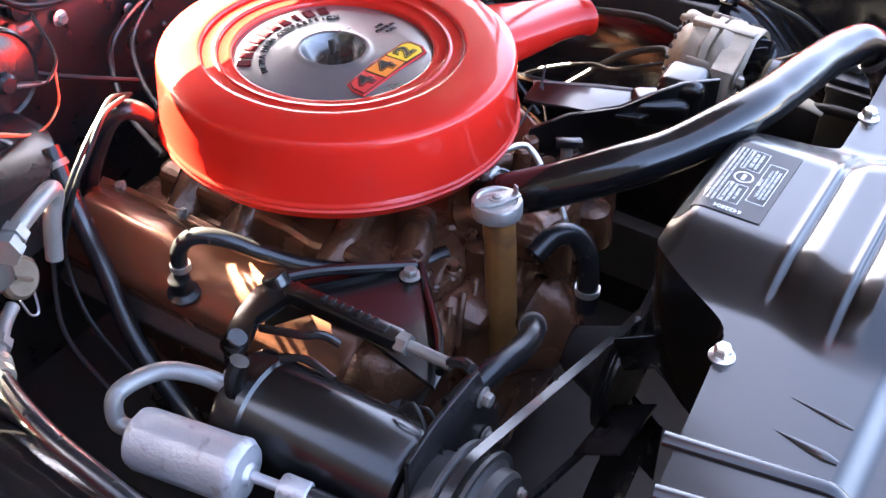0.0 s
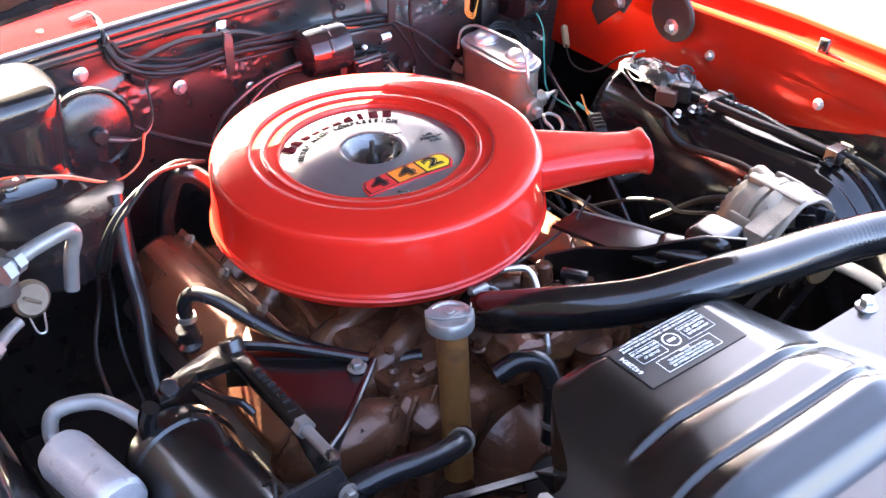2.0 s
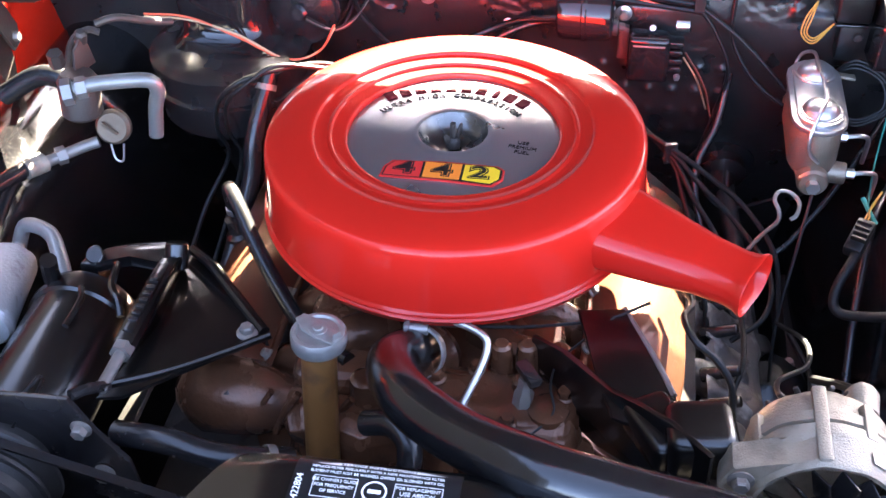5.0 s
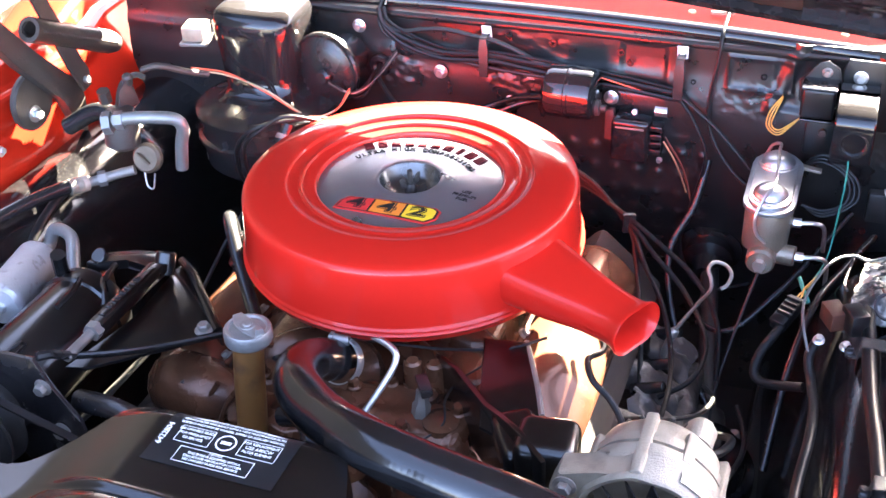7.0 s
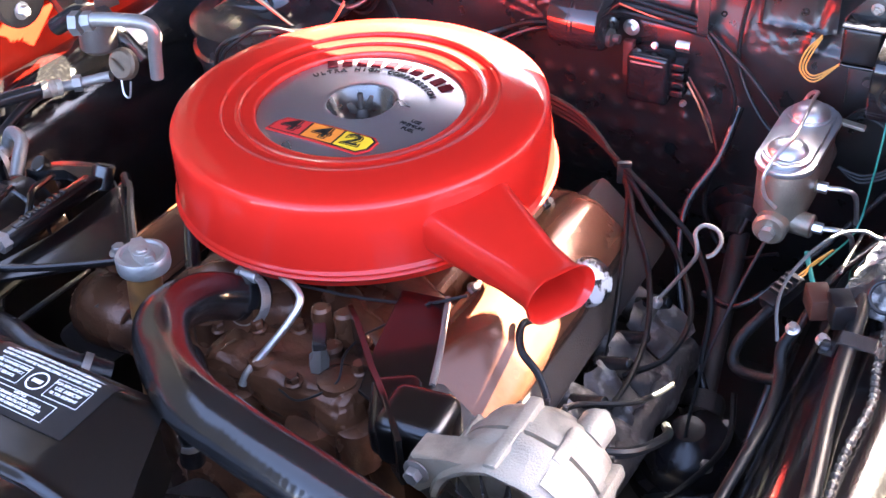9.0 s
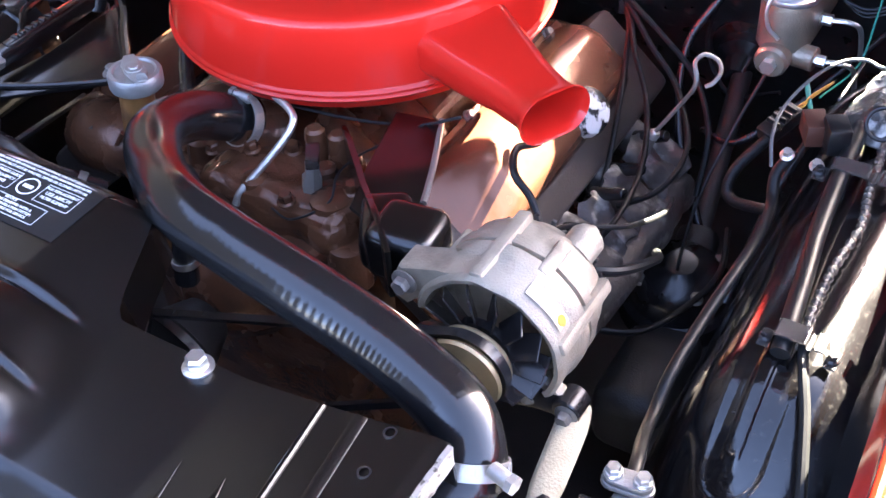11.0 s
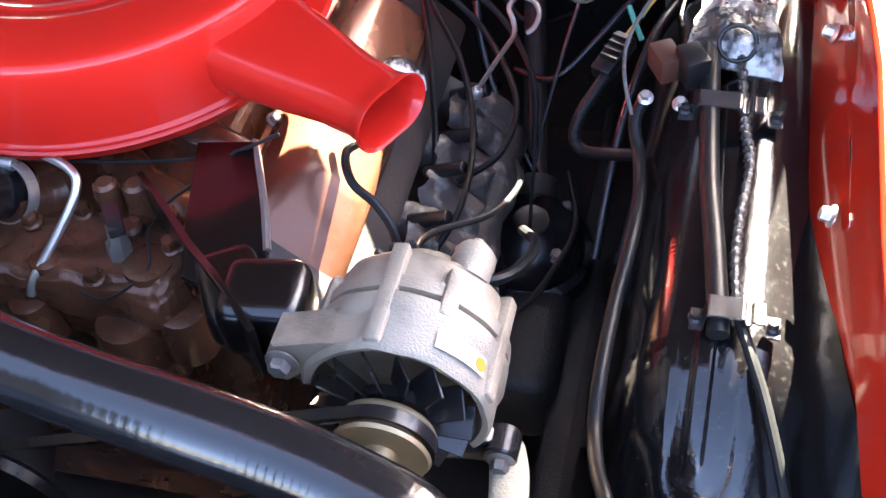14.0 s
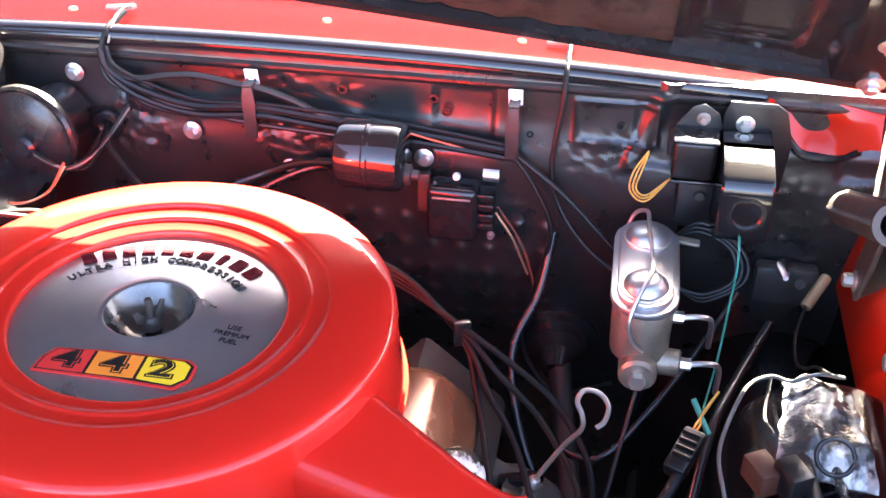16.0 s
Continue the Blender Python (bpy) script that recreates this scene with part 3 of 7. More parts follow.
        return part(name, q, m, badge, lab, smooth=False)
    q = B()
    arc = lambda x: -2.0 * x * x * 0.55
    out = [(-0.068, -0.014), (-0.066, 0.004), (-0.058, 0.0165), (0.0, 0.0205), (0.060, 0.0185), (0.068, 0.012), (0.068, -0.006), (0.058, -0.0185), (0.0, -0.0145)]
    plate(q, out, (bx[0], bx[1], zb - 0.0014), (1, 0, 0), (0, 1, 0), 0.0016)
    badge = part("badge", q, BADGE_RED, t, "red, orange and yellow number badge", smooth=False)
    field("border_line", [(a * 0.965, c * 0.88 + 0.0003) for a, c in out], zb + 0.0003, BLACK_PRINT)
    field("red_field", [(-0.0635, -0.0110), (-0.062, 0.003), (-0.055, 0.0135), (-0.0235, 0.0165), (-0.0235, -0.0115)], zb + 0.0007, BADGE_RED)
    field("orange_field", [(-0.0205, -0.0115), (-0.0205, 0.0165), (0.0205, 0.0165), (0.0205, -0.0115)], zb + 0.0007, BADGE_ORANGE)
    field("yellow_field", [(0.0235, -0.0115), (0.0235, 0.0165), (0.056, 0.0150), (0.063, 0.010), (0.063, -0.005), (0.0545, -0.0145)], zb + 0.0007, BADGE_YELLOW)
    for x, ch, tone in ((-0.042, "4", BADGE_RED), (0.0, "4", BADGE_ORANGE), (0.041, "2", BADGE_YELLOW)):
        for k, (grow, m) in enumerate(((0.0019, BLACK_PRINT), (0.0008, tone), (0.0003, BLACK_PRINT))):
            text_mesh("digit", ch, 0.0285, pose(bx[0] + x, bx[1] + 0.0022, zb + 0.0015 + 0.0003 * k), m, badge, extrude=0.0002, squash=1.5, grow=grow)
    # maker's name: a curved row of plain bars
    n = 10
    for i in range(n):
        a = radians(126 - i * 70 / (n - 1))
        q = B()
        c = Vector((-0.005 + 0.139 * math.cos(a), -0.045 + 0.139 * math.sin(a), 0.0012))
        rt = Matrix.Rotation(a - math.pi / 2, 3, "Z")
        w = 0.0062 if i == 7 else 0.0125
        box(q, c, (w, 0.0165, 0.0012), rt)
        part("name_bar", q, LETTER_RED, t, smooth=False)
    word = "ULTRA HIGH COMPRESSION"
    for i, ch in enumerate(word):
        if ch != " ":
            a = radians(143 - i * 98 / (len(word) - 1))
            text_mesh("letter", ch, 0.0105, Matrix.Translation((-0.005 + 0.104 * math.cos(a), -0.028 + 0.104 * math.sin(a), 0.0022)) @ Matrix.Rotation(a - math.pi / 2, 4, "Z"), BLACK_PRINT, t, 0.0006, grow=0.0003)
    for i, w in enumerate(("USE", "PREMIUM", "FUEL")):
        text_mesh("letters", w, 0.008, pose(0.082, -0.012 - 0.009 * i, 0.0016, 0, 0, -8), BLACK_PRINT, t)


air_cleaner()


# ---- engine ----
def engine():
    t = thing("engine", "bronze-painted V8 engine, dirty and oily between the covers", "engine", (0, 0, -0.6))
    b = B()
    box(b, (0, -0.02, -0.40), (0.40, 0.50, 0.40), bev=0.03)
    part("block", b, COPPER_DIRTY, t, "oily bronze engine block")
    # intake manifold with runners
    b = B()
    box(b, (0, -0.03, -0.19), (0.30, 0.44, 0.06), bev=0.02, seg=4)
    bmesh.ops.subdivide_edges(b, edges=b.edges[:], cuts=9, use_grid_fill=True)
    roughen(b, 0.006, 26)
    mani = part("intake_manifold", b, COPPER_DIRTY, t, "dirty bronze intake manifold", sharp=1.2)
    b = B()
    box(b, (0, 0.0, -0.14), (0.15, 0.20, 0.08), bev=0.015)
    part("carburettor", b, STEEL_DARK, mani, "dull grey carburettor under the air cleaner")
    for y in (-0.19, -0.10, 0.04, 0.13):
        for s in (-1, 1):
            b = B()
            tube(b, [(s * 0.05, y * 0.8, -0.16), (s * 0.11, y, -0.165), (s * 0.17, y, -0.21)], 0.024, 16, 6)
            roughen(b, 0.005, 35, y)
            part("runner", b, COPPER_DIRTY, mani)
    for i in range(16):
        x, y = random.uniform(-0.13, 0.17), random.uniform(-0.27, -0.17)
        b = B()
        rod(b, (x, y, -0.2), (x, y, -0.16 + random.uniform(-0.02, 0.008)), random.uniform(0.007, 0.014), seg=14, bev=0.004)
        part("boss", b, COPPER_DIRTY, mani)
    for s in (-1, 1):
        b = B()
        rot = Matrix.Rotation(s * radians(42), 3, "Y")
        box(b, (s * 0.235, -0.03, -0.235), (0.13, 0.50, 0.07), rot, 0.012)
        part("cylinder_head", b, DARK_BROWN, t, "dark cylinder head")
    # front cover and water pump housing
    b = B()
    box(b, (0.0, -0.27, -0.33), (0.30, 0.06, 0.30), bev=0.02)
    bmesh.ops.subdivide_edges(b, edges=b.edges[:], cuts=7, use_grid_fill=True)
    roughen(b, 0.014, 22)
    part("front_cover", b, COPPER_DIRTY, t, "oily bronze timing cover", sharp=1.2)
    b = B()
    box(b, (0.075, -0.265, -0.170), (0.20, 0.10, 0.06), bev=0.025, seg=4)
    bmesh.ops.subdivide_edges(b, edges=b.edges[:], cuts=9, use_grid_fill=True)
    roughen(b, 0.009, 26)
    roughen(b, 0.002, 90, 4)
    pump = part("water_outlet", b, COPPER_DIRTY, t, "oily bronze water crossover", sharp=1.2)
    b = B()
    lathe(b, [(0, 0), (0.07, 0), (0.075, 0.02), (0.055, 0.05), (0.03, 0.07), (0, 0.07)], (0, -0.29, -0.30), (0, -1, 0), 32)
    part("water_pump", b, COPPER_DIRTY, t, "oily bronze water pump")
    b = B()
    lathe(b, [(0, 0), (0.040, 0), (0.040, 0.012), (0.034, 0.02), (0.030, 0.045), (0.027, 0.06), (0, 0.06)], (0.0, -0.205, -0.160), (-0.013, -0.065, 0.043), 28)
    part("thermostat_housing", b, COPPER_DIRTY, t)
    for x, y, z, r in ((0.05, -0.29, -0.135, 0.016), (0.112, -0.25, -0.128, 0.014), (0.14, -0.28, -0.135, 0.024), (0.085, -0.225, -0.105, 0.012), (0.112, -0.222, -0.105, 0.012), (0.165, -0.24, -0.14, 0.02), (0.03, -0.31, -0.17, 0.02), (0.12, -0.31, -0.18, 0.03), (0.17, -0.30, -0.17, 0.022), (-0.06, -0.25, -0.15, 0.018)):
        b = B()
        lathe(b, [(0, -0.05), (r * 1.15, -0.05), (r, -0.012), (r * 0.9, -0.003), (r * 0.6, 0), (0, 0)], (x, y, z), (0, 0, 1), 16)
        part("boss", b, COPPER_DIRTY, pump)
    b = B()
    tube(b, [(-0.14, -0.24, -0.21), (-0.18, -0.25, -0.205), (-0.235, -0.235, -0.215), (-0.265, -0.20, -0.25)], 0.05, 16, 5, radii=[0.025, 0.04, 0.052, 0.04])
    part("head_front", b, COPPER_DIRTY, t, "rounded bronze casting at the front of the head")
    b = B()
    lathe(b, [(0, 0), (0.011, 0), (0.011, 0.02), (0.008, 0.024), (0.008, 0.04), (0, 0.04)], (0.112, -0.275, -0.145), (0.1, 0.1, 1), 6)
    part("temperature_sender", b, STEEL_DARK, t, "dull metal temperature sender")
    for x, y, z in ((0.02, -0.255, -0.136), (0.06, -0.235, -0.138), (0.155, -0.262, -0.137), (0.10, -0.302, -0.142), (0.135, -0.225, -0.137), (-0.03, -0.262, -0.150), (-0.11, -0.245, -0.158), (-0.12, -0.20, -0.156), (0.165, -0.21, -0.150), (-0.05, -0.235, -0.155)):
        hexbolt("manifold_bolt", (x, y, z), (0, -0.1, 1), 0.0075, COPPER_DIRTY, t, "", 1.35, 0.009)
    for k in range(4):
        b = B()
        tube(b, [(-0.16 + 0.03 * k, -0.272, -0.165), (-0.175 + 0.028 * k, -0.278, -0.19), (-0.185 + 0.026 * k, -0.283, -0.22)], 0.0035 + 0.001 * (k % 2), 8, 4)
        part("casting_rib", b, COPPER_DIRTY, t)
    b = B()
    box(b, (0.118, -0.272, -0.098), (0.014, 0.034, 0.010), Matrix.Rotation(0.6, 3, "Z"), 0.002)
    part("sender_plug", b, BLACK_SATIN, t, "black wire plug")


engine()


def valve_cover(side, label, c, half, tilt, slope=0.0):
    """Pressed cover with rounded edges, leaning outwards."""
    t = thing("valve_cover", label, "valve cover", c, group="valve covers")
    b = B()
    ang = side * radians(tilt)
    rot = Matrix.Rotation(ang, 3, "Y")
    c = Vector(c)
    secs = [(0.0, 0.060), (0.014, 0.059), (0.034, 0.054), (0.050, 0.046), (0.061, 0.036), (0.0655, 0.029)]
    rings = []
    for h, w in secs:
        L, rr = half - (0.060 - w) * 0.8, 0.018
        ring = []
        for cx, cy, a0 in ((w - rr, L - rr, 0), (-(w - rr), L - rr, 90), (-(w - rr), -(L - rr), 180), (w - rr, -(L - rr), 270)):
            for q in range(5):
                a = radians(a0 + 22.5 * q)
                yy = cy + rr * math.sin(a)
                yy += slope * h * max(0.0, -yy / half)
                ring.append(b.verts.new(c + rot @ Vector((cx + rr * math.cos(a), yy, h))))
        rings.append(ring)
    k = len(rings[0])
    for p, q in zip(rings[:-1], rings[1:]):
        for i in range(k):
            b.faces.new((p[i], p[(i + 1) % k], q[(i + 1) % k], q[i]))
    b.faces.new(rings[-1])
    part("cover_shell", b, COPPER, t, sharp=0.8)
    b = B()
    box(b, c + rot @ Vector((0, 0, 0.0)), (0.132, half * 2 + 0.016, 0.008), rot, 0.003)
    part("flange", b, COPPER, t)
    for i in range(5):
        for s in (-1, 1):
            p = c + rot @ Vector((s * 0.0625, (i - 2) * half * 0.44, 0.004))
            hexbolt("cover_bolt", p, rot @ Vector((0, 0, 1)), 0.006, STEEL_DARK, t, "", 1.3, 0.006)
    return t, c, rot


valve_cover(1, "bronze-painted pressed valve cover, one strip in bright sun", (0.216, -0.062, -0.214), 0.217, 42, 2.1)
valve_cover(-1, "bronze-painted pressed valve cover with breather grommet", (-0.225, 0.0, -0.225), 0.236, 45)


def oil_filler():
    t = thing("oil_filler", "tan painted oil filler tube with a zinc cap", "oil filler", (-0.096, -0.30, -0.28))
    b = B()
    tube(b, [(-0.100, -0.315, -0.28), (-0.098, -0.305, -0.2), (-0.095, -0.297, -0.12), (-0.093, -0.289, -0.062)], 0.0185, 24, 4)
    part("tube", b, TAN, t, "oily tan filler tube")
    o, d = (-0.093, -0.288, -0.068), (0.02, 0.05, 1)
    b = B()
    lathe(b, [(0, 0), (0.0275, 0), (0.0285, 0.003), (0.0285, 0.015), (0.027, 0.018), (0.023, 0.0185), (0.021, 0.0165), (0.010, 0.0165), (0.009, 0.021), (0, 0.022)], o, d, 40)
    cap = part("cap", b, DULL_ZINC, t, "dull zinc filler cap")
    b = B()
    plate(b, [(-0.0285, -0.007), (-0.012, -0.0125), (0.008, -0.010), (0.0275, -0.003), (0.0275, 0.008), (0.012, 0.0125), (-0.008, 0.010), (-0.0285, 0.004)], (-0.0925, -0.2868, -0.0508), (0.75, -0.6, 0.0), (0.6, 0.75, -0.03), 0.0028, 0.0008)
    lathe(b, [(0, 0), (0.006, 0), (0.005, 0.003), (0, 0.004)], (-0.0925, -0.2868, -0.048), (0, 0.05, 1), 14)
    plate(b, [(0, 0), (0.012, 0), (0.010, 0.008), (0.002, 0.009)], (-0.075, -0.302, -0.049), (0.6, 0.75, 0), (0, 0, 1), 0.002, 0.0004)
    part("lever", b, DULL_ZINC, cap, "folding cap lever")


oil_filler()

HOSE = [(-0.005, -0.225, -0.125), (-0.018, -0.29, -0.082), (0.012, -0.368, -0.042), (0.07, -0.424, -0.024), (0.145, -0.472, 0.000), (0.21, -0.488, 0.000), (0.28, -0.498, -0.004), (0.35, -0.507, -0.012), (0.40, -0.517, -0.018), (0.443, -0.530, -0.026), (0.462, -0.545, -0.042), (0.468, -0.560, -0.060)]


def radiator_hose():
    t = thing("radiator_hose", "thick black rubber upper radiator hose with worm clamps", "hose", (0, -0.24, -0.14))
    b = B()
    line = spline(HOSE, 36)
    m = len(line)
    tube(b, line, 0, 28, 1, radii=[0.0262 + (0.00003 + 0.00008 * math.exp(-((i / m - 0.62) / 0.08) ** 2)) * math.sin(i * math.pi / 2) * smoothstep(0.06, 0.15, i / m) * smoothstep(0.97, 0.9, i / m) + 0.0005 * noise.noise((i * 0.03, 0, 7)) for i in range(m)])
    part("hose", b, HOSE_RUBBER, t)
    for p, d, dz in (((0.0, -0.236, -0.118), (-0.013, -0.065, 0.043), 0), ((0.4635, -0.547, -0.0445), (0.006, -0.015, -0.018), 1)):
        b = B()
        lathe(b, [(0.0268, 0), (0.0285, 0), (0.0285, 0.0125), (0.0268, 0.0125)], p, d, 40)
        for k in range(20):
            a = 2 * math.pi * k / 20
            f = Matrix(axis_frame(d)).transposed()
            box(b, Vector(p) + f @ Vector((0.0286 * math.cos(a), 0.0286 * math.sin(a), 0.00625)), (0.001, 0.0028, 0.008), f @ Matrix.Rotation(a, 3, "Z"))
        clamp = part("clamp_band", b, DULL_ZINC, t, "zinc worm-drive hose clamp")
        q = Vector(p) + Vector((0.024, -0.012, 0.016) if dz else (-0.012, 0.005, 0.028))
        b = B()
        rod(b, q, q + Vector((0.016, -0.004, 0.0) if dz else (0.02, 0.0, 0.0)), 0.006, seg=14)
        lathe(b, [(0, 0), (0.0075, 0), (0.0075, 0.005), (0.004, 0.0065), (0, 0.0065)], q + Vector((0.016, -0.004, 0)) if dz else q, (1, -0.2, 0) if dz else (-1, 0, 0), 6)
        part("clamp_screw", b, DULL_ZINC, clamp)


radiator_hose()


# ---- radiator, shroud, label ----
def shroud_z(x, y):
    """Height of the pressed cover: a stepped arch over the fan, a turned-up end, a bent front shelf."""
    z = -0.022
    wide = 0.155 + 0.020 * smoothstep(-0.60, -0.67, y)
    arch = smoothstep(wide + 0.018, wide - 0.085, abs(x - 0.012))
    z += 0.027 * arch * (1 - 0.5 * smoothstep(-0.69, -0.72, y))
    if y > -0.60:
        z -= 0.02 * smoothstep(-0.50, -0.465, y) * arch
    lip = smoothstep(0.06, 0.75, arch)
    for yc, h in ((-0.601, 0.0075), (-0.666, 0.0085)):
        z += lip * (h * smoothstep(yc, yc - 0.026, y) - 0.0025 * math.exp(-((y - yc + 0.003) / 0.0035) ** 2) + 0.0025 * math.exp(-((y - yc - 0.004) / 0.004) ** 2))
    z += 0.034 * min(1.0, max(0.0, (x - 0.29) / 0.17)) ** 1.2
    z -= (0.015 + 0.012 * arch) * smoothstep(-0.716, -0.744, y) + 0.03 * smoothstep(-0.785, -0.805, y)
    z += 0.0012 * noise.noise((x * 7, y * 7, 3.0))
    return z


def shroud_rear(x):
    a = -0.580
    if x < -0.19:
        a = -0.582 + 0.10 * (-0.19 - x) * -1
    return a + 0.104 * smoothstep(-0.19, -0.10, x) * smoothstep(0.175, 0.115, x)


def fan_shroud():
    t = thing("fan_shroud", "black painted radiator shroud cover with stamped ribs", "shroud", (0.06, -0.68, -0.06))
    b = B()
    x0, x1 = -0.42, 0.471

    def fn(u, v):
        x = x0 + (x1 - x0) * u
        r = shroud_rear(x)
        mid = min(-0.592, r - 0.002)
        y = r + (mid - r) * v / 0.28 if v < 0.28 else mid + (-0.815 - mid) * (v - 0.28) / 0.72
        return (x, y, shroud_z(x, y))
    sheet(b, fn, 320, 200, 0.0025)
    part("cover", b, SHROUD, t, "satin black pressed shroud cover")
    for xa, k, w, fl in ((0.366, 0.13, 0.0032, 1), (0.399, 0.125, 0.0060, 0.5)):
        pts = [(xa + k * (-0.572 - y), y, shroud_z(xa + k * (-0.572 - y), y) + 0.0002) for y in [-0.582 - 0.0102 * i for i in range(21)]]
        b = B()
        tube(b, pts, w, 10, 2, flat=fl)
        part("rib", b, SHROUD, t)
    for xa, xb in ((-0.338, -0.312), (-0.394, -0.362)):
        pts = [(xa + (xb - xa) * k / 12, -0.585 - 0.0125 * k - (0.016 if xa < -0.36 else 0.0), shroud_z(xa + (xb - xa) * k / 12, -0.585 - 0.0125 * k) + 0.0006) for k in range(13)]
        b = B()
        tube(b, pts, 0.008, 12, 2, flat=0.6)
        part("rib", b, SHROUD, t)
    for xc, r in ((0.308, 0.003), (0.348, 0.0065), (-0.238, 0.0030), (-0.282, 0.0055)):
        s = 1 if xc > 0 else -1
        pts = [(xc + s * 0.14 * (-0.69 - y), y, shroud_z(xc, y) + 0.0004) for y in [-0.660 - 0.0062 * i for i in range(10)]]
        b = B()
        tube(b, pts, 0, 10, 2, radii=[0.0002, r * 0.35, r * 0.65, r * 0.9, r, r * 0.5], flat=0.5)
        part("crease", b, SHROUD, t)
    for x, y in ((0.434, -0.681), (0.431, -0.622), (0.428, -0.587)):
        b = B()
        lathe(b, [(0.0035, 0), (0.0055, 0), (0.005, 0.0012), (0.0035, 0.0012)], (x, y, shroud_z(x, y) - 0.0001), (0, 0, 1), 16)
        part("hole_rim", b, BLACK_GLOSS, t)
    b = B()

    def skirt(u, v):
        x = x0 + (x1 - x0) * u
        y = shroud_rear(x)
        deep = 0.05 + 0.11 * smoothstep(0.02, -0.14, x)
        return (x, y + 0.004 * v - 0.03 * v * v * smoothstep(0.05, -0.1, x), shroud_z(x, y) - 0.002 - deep * v)
    sheet(b, skirt, 160, 10, 0.002, (0, -1, 0))
    part("rear_skirt", b, SHROUD, t)
    b = B()
    sheet(b, lambda u, v: (x1 + 0.0035 + 0.001 * noise.noise((u * 40, v, 2)), -0.583 - 0.152 * u, shroud_z(x1, -0.583 - 0.152 * u) + 0.002 - 0.018 * v), 30, 3, 0.004, (-1, 0, 0))
    part("edge_strip", b, mat("worn_pale_edge", (0.26, 0.255, 0.25), 0.4, 0.4, var=0.4, scale=60, fine=300, bump=0.4, spots=(0.06, 0.055, 0.05), spot_scale=120, spot_cut=0.56), t, "pale worn edge strip of the shroud")
    return t


fan_shroud()
for i, (x, y) in enumerate(((0.257, -0.582 - 0.006), (-0.219, -0.590), (0.447, -0.769))):
    hexbolt("shroud_bolt", (x, y, shroud_z(x, y) + 0.0002), r=0.0085, h=0.010, washer=1.45, group="shroud bolts")


def label_z(x, y):
    return shroud_z(x, y) + 0.0012


def service_label():
    t = thing("service_label", "black service instruction label with white print on the shroud", "label", (0.016, -0.522, 0.012))
    b = B()
    sheet(b, lambda u, v: (-0.052 + 0.138 * u, -0.487 - 0.072 * v, label_z(-0.052 + 0.138 * u, -0.487 - 0.072 * v)), 24, 14, 0.0004)
    part("backing", b, BLACK_PRINT, t)

    def put(name, pts):
        q = B()
        vs = [q.verts.new((x, y, label_z(x, y) + 0.0007)) for x, y in pts]
        q.faces.new(vs)
        part(name, q, WHITE, t, smooth=False)

    def bar(x0, x1, y, h=0.0013):
        n = max(1, int((x1 - x0) / 0.02))
        for i in range(n):
            a, c = x0 + (x1 - x0) * i / n, x0 + (x1 - x0) * (i + 1) / n
            put("print_bar", [(a, y - h), (c, y - h), (c, y), (a, y)])

    def words(s, x, y, size):
        m = Matrix.Translation((x, y, label_z(x, y) + 0.0012)) @ Matrix.Rotation(math.atan2(shroud_z(x, y + 0.004) - shroud_z(x, y - 0.004), 0.008), 4, "X") @ Matrix.Rotation(-math.atan2(shroud_z(x + 0.01, y) - shroud_z(x - 0.01, y), 0.02), 4, "Y")
        text_mesh("print", s, size, m, WHITE, t, 0.0002)
    put("white_arrow", [(-0.036, -0.4935), (-0.015, -0.4895), (-0.015, -0.4945)])
    put("white_arrow", [(0.048, -0.4895), (0.074, -0.4935), (0.048, -0.4945)])
    words("SERVICE INSTRUCTIONS", 0.017, -0.4925, 0.0056)
    words("REPLACE FILTER REGULARLY WITH A NEW MAINTENANCE FILTER", 0.017, -0.4985, 0.0037)
    words("ELEMENT MUST NOT BE WASHED, DIPPED OR SLOSHED WITH OIL", 0.017, -0.5032, 0.0037)
    for dx0, dx1, dy0, dy1 in ((-0.034, 0.002, -0.507, -0.528), (0.033, 0.072, -0.507, -0.528), (-0.022, 0.056, -0.533, -0.552)):
        w = 0.0007
        bar(dx0, dx1, dy0, w)
        bar(dx0, dx1, dy1, w)
        put("print_frame", [(dx0, dy0), (dx0 + w, dy0), (dx0 + w, dy1), (dx0, dy1)])
        put("print_frame", [(dx1, dy0), (dx1 + w, dy0), (dx1 + w, dy1), (dx1, dy1)])
    for i, s in enumerate(("SEE OWNERS GUIDE", "FOR FREQUENCY", "OF SERVICE")):
        words(s, -0.016, -0.5115 - 0.0055 * i, 0.0042)
    for i, s in enumerate(("FOR REPLACEMENT", "USE A80CW", "FILTER ELEMENT")):
        words(s, 0.0525, -0.5115 - 0.0055 * i, 0.0054 if i == 1 else 0.0042)
    for i, s in enumerate(("NOTICE", "THIS ENGINE EQUIPPED WITH A", "CRANKCASE VENTILATION SYSTEM", "SEE OWNERS GUIDE FOR SERVICE")):
        words(s, 0.017, -0.5358 - 0.0042 * i, 0.0038)
    q = B()
    c = (0.0175, -0.5175)
    ring = [(c[0] + r * math.cos(a * math.pi / 16), c[1] + r * math.sin(a * math.pi / 16)) for r in (0.0105, 0.0088) for a in range(32)]
    vs = [q.verts.new((x, y, label_z(x, y) + 0.0007)) for x, y in ring]
    for i in range(32):
        j = (i + 1) % 32
        q.faces.new((vs[i], vs[j], vs[32 + j], vs[32 + i]))
    part("maker_ring", q, WHITE, t, smooth=False)
    bar(c[0] - 0.0055, c[0] + 0.0055, c[1] + 0.002, 0.004)
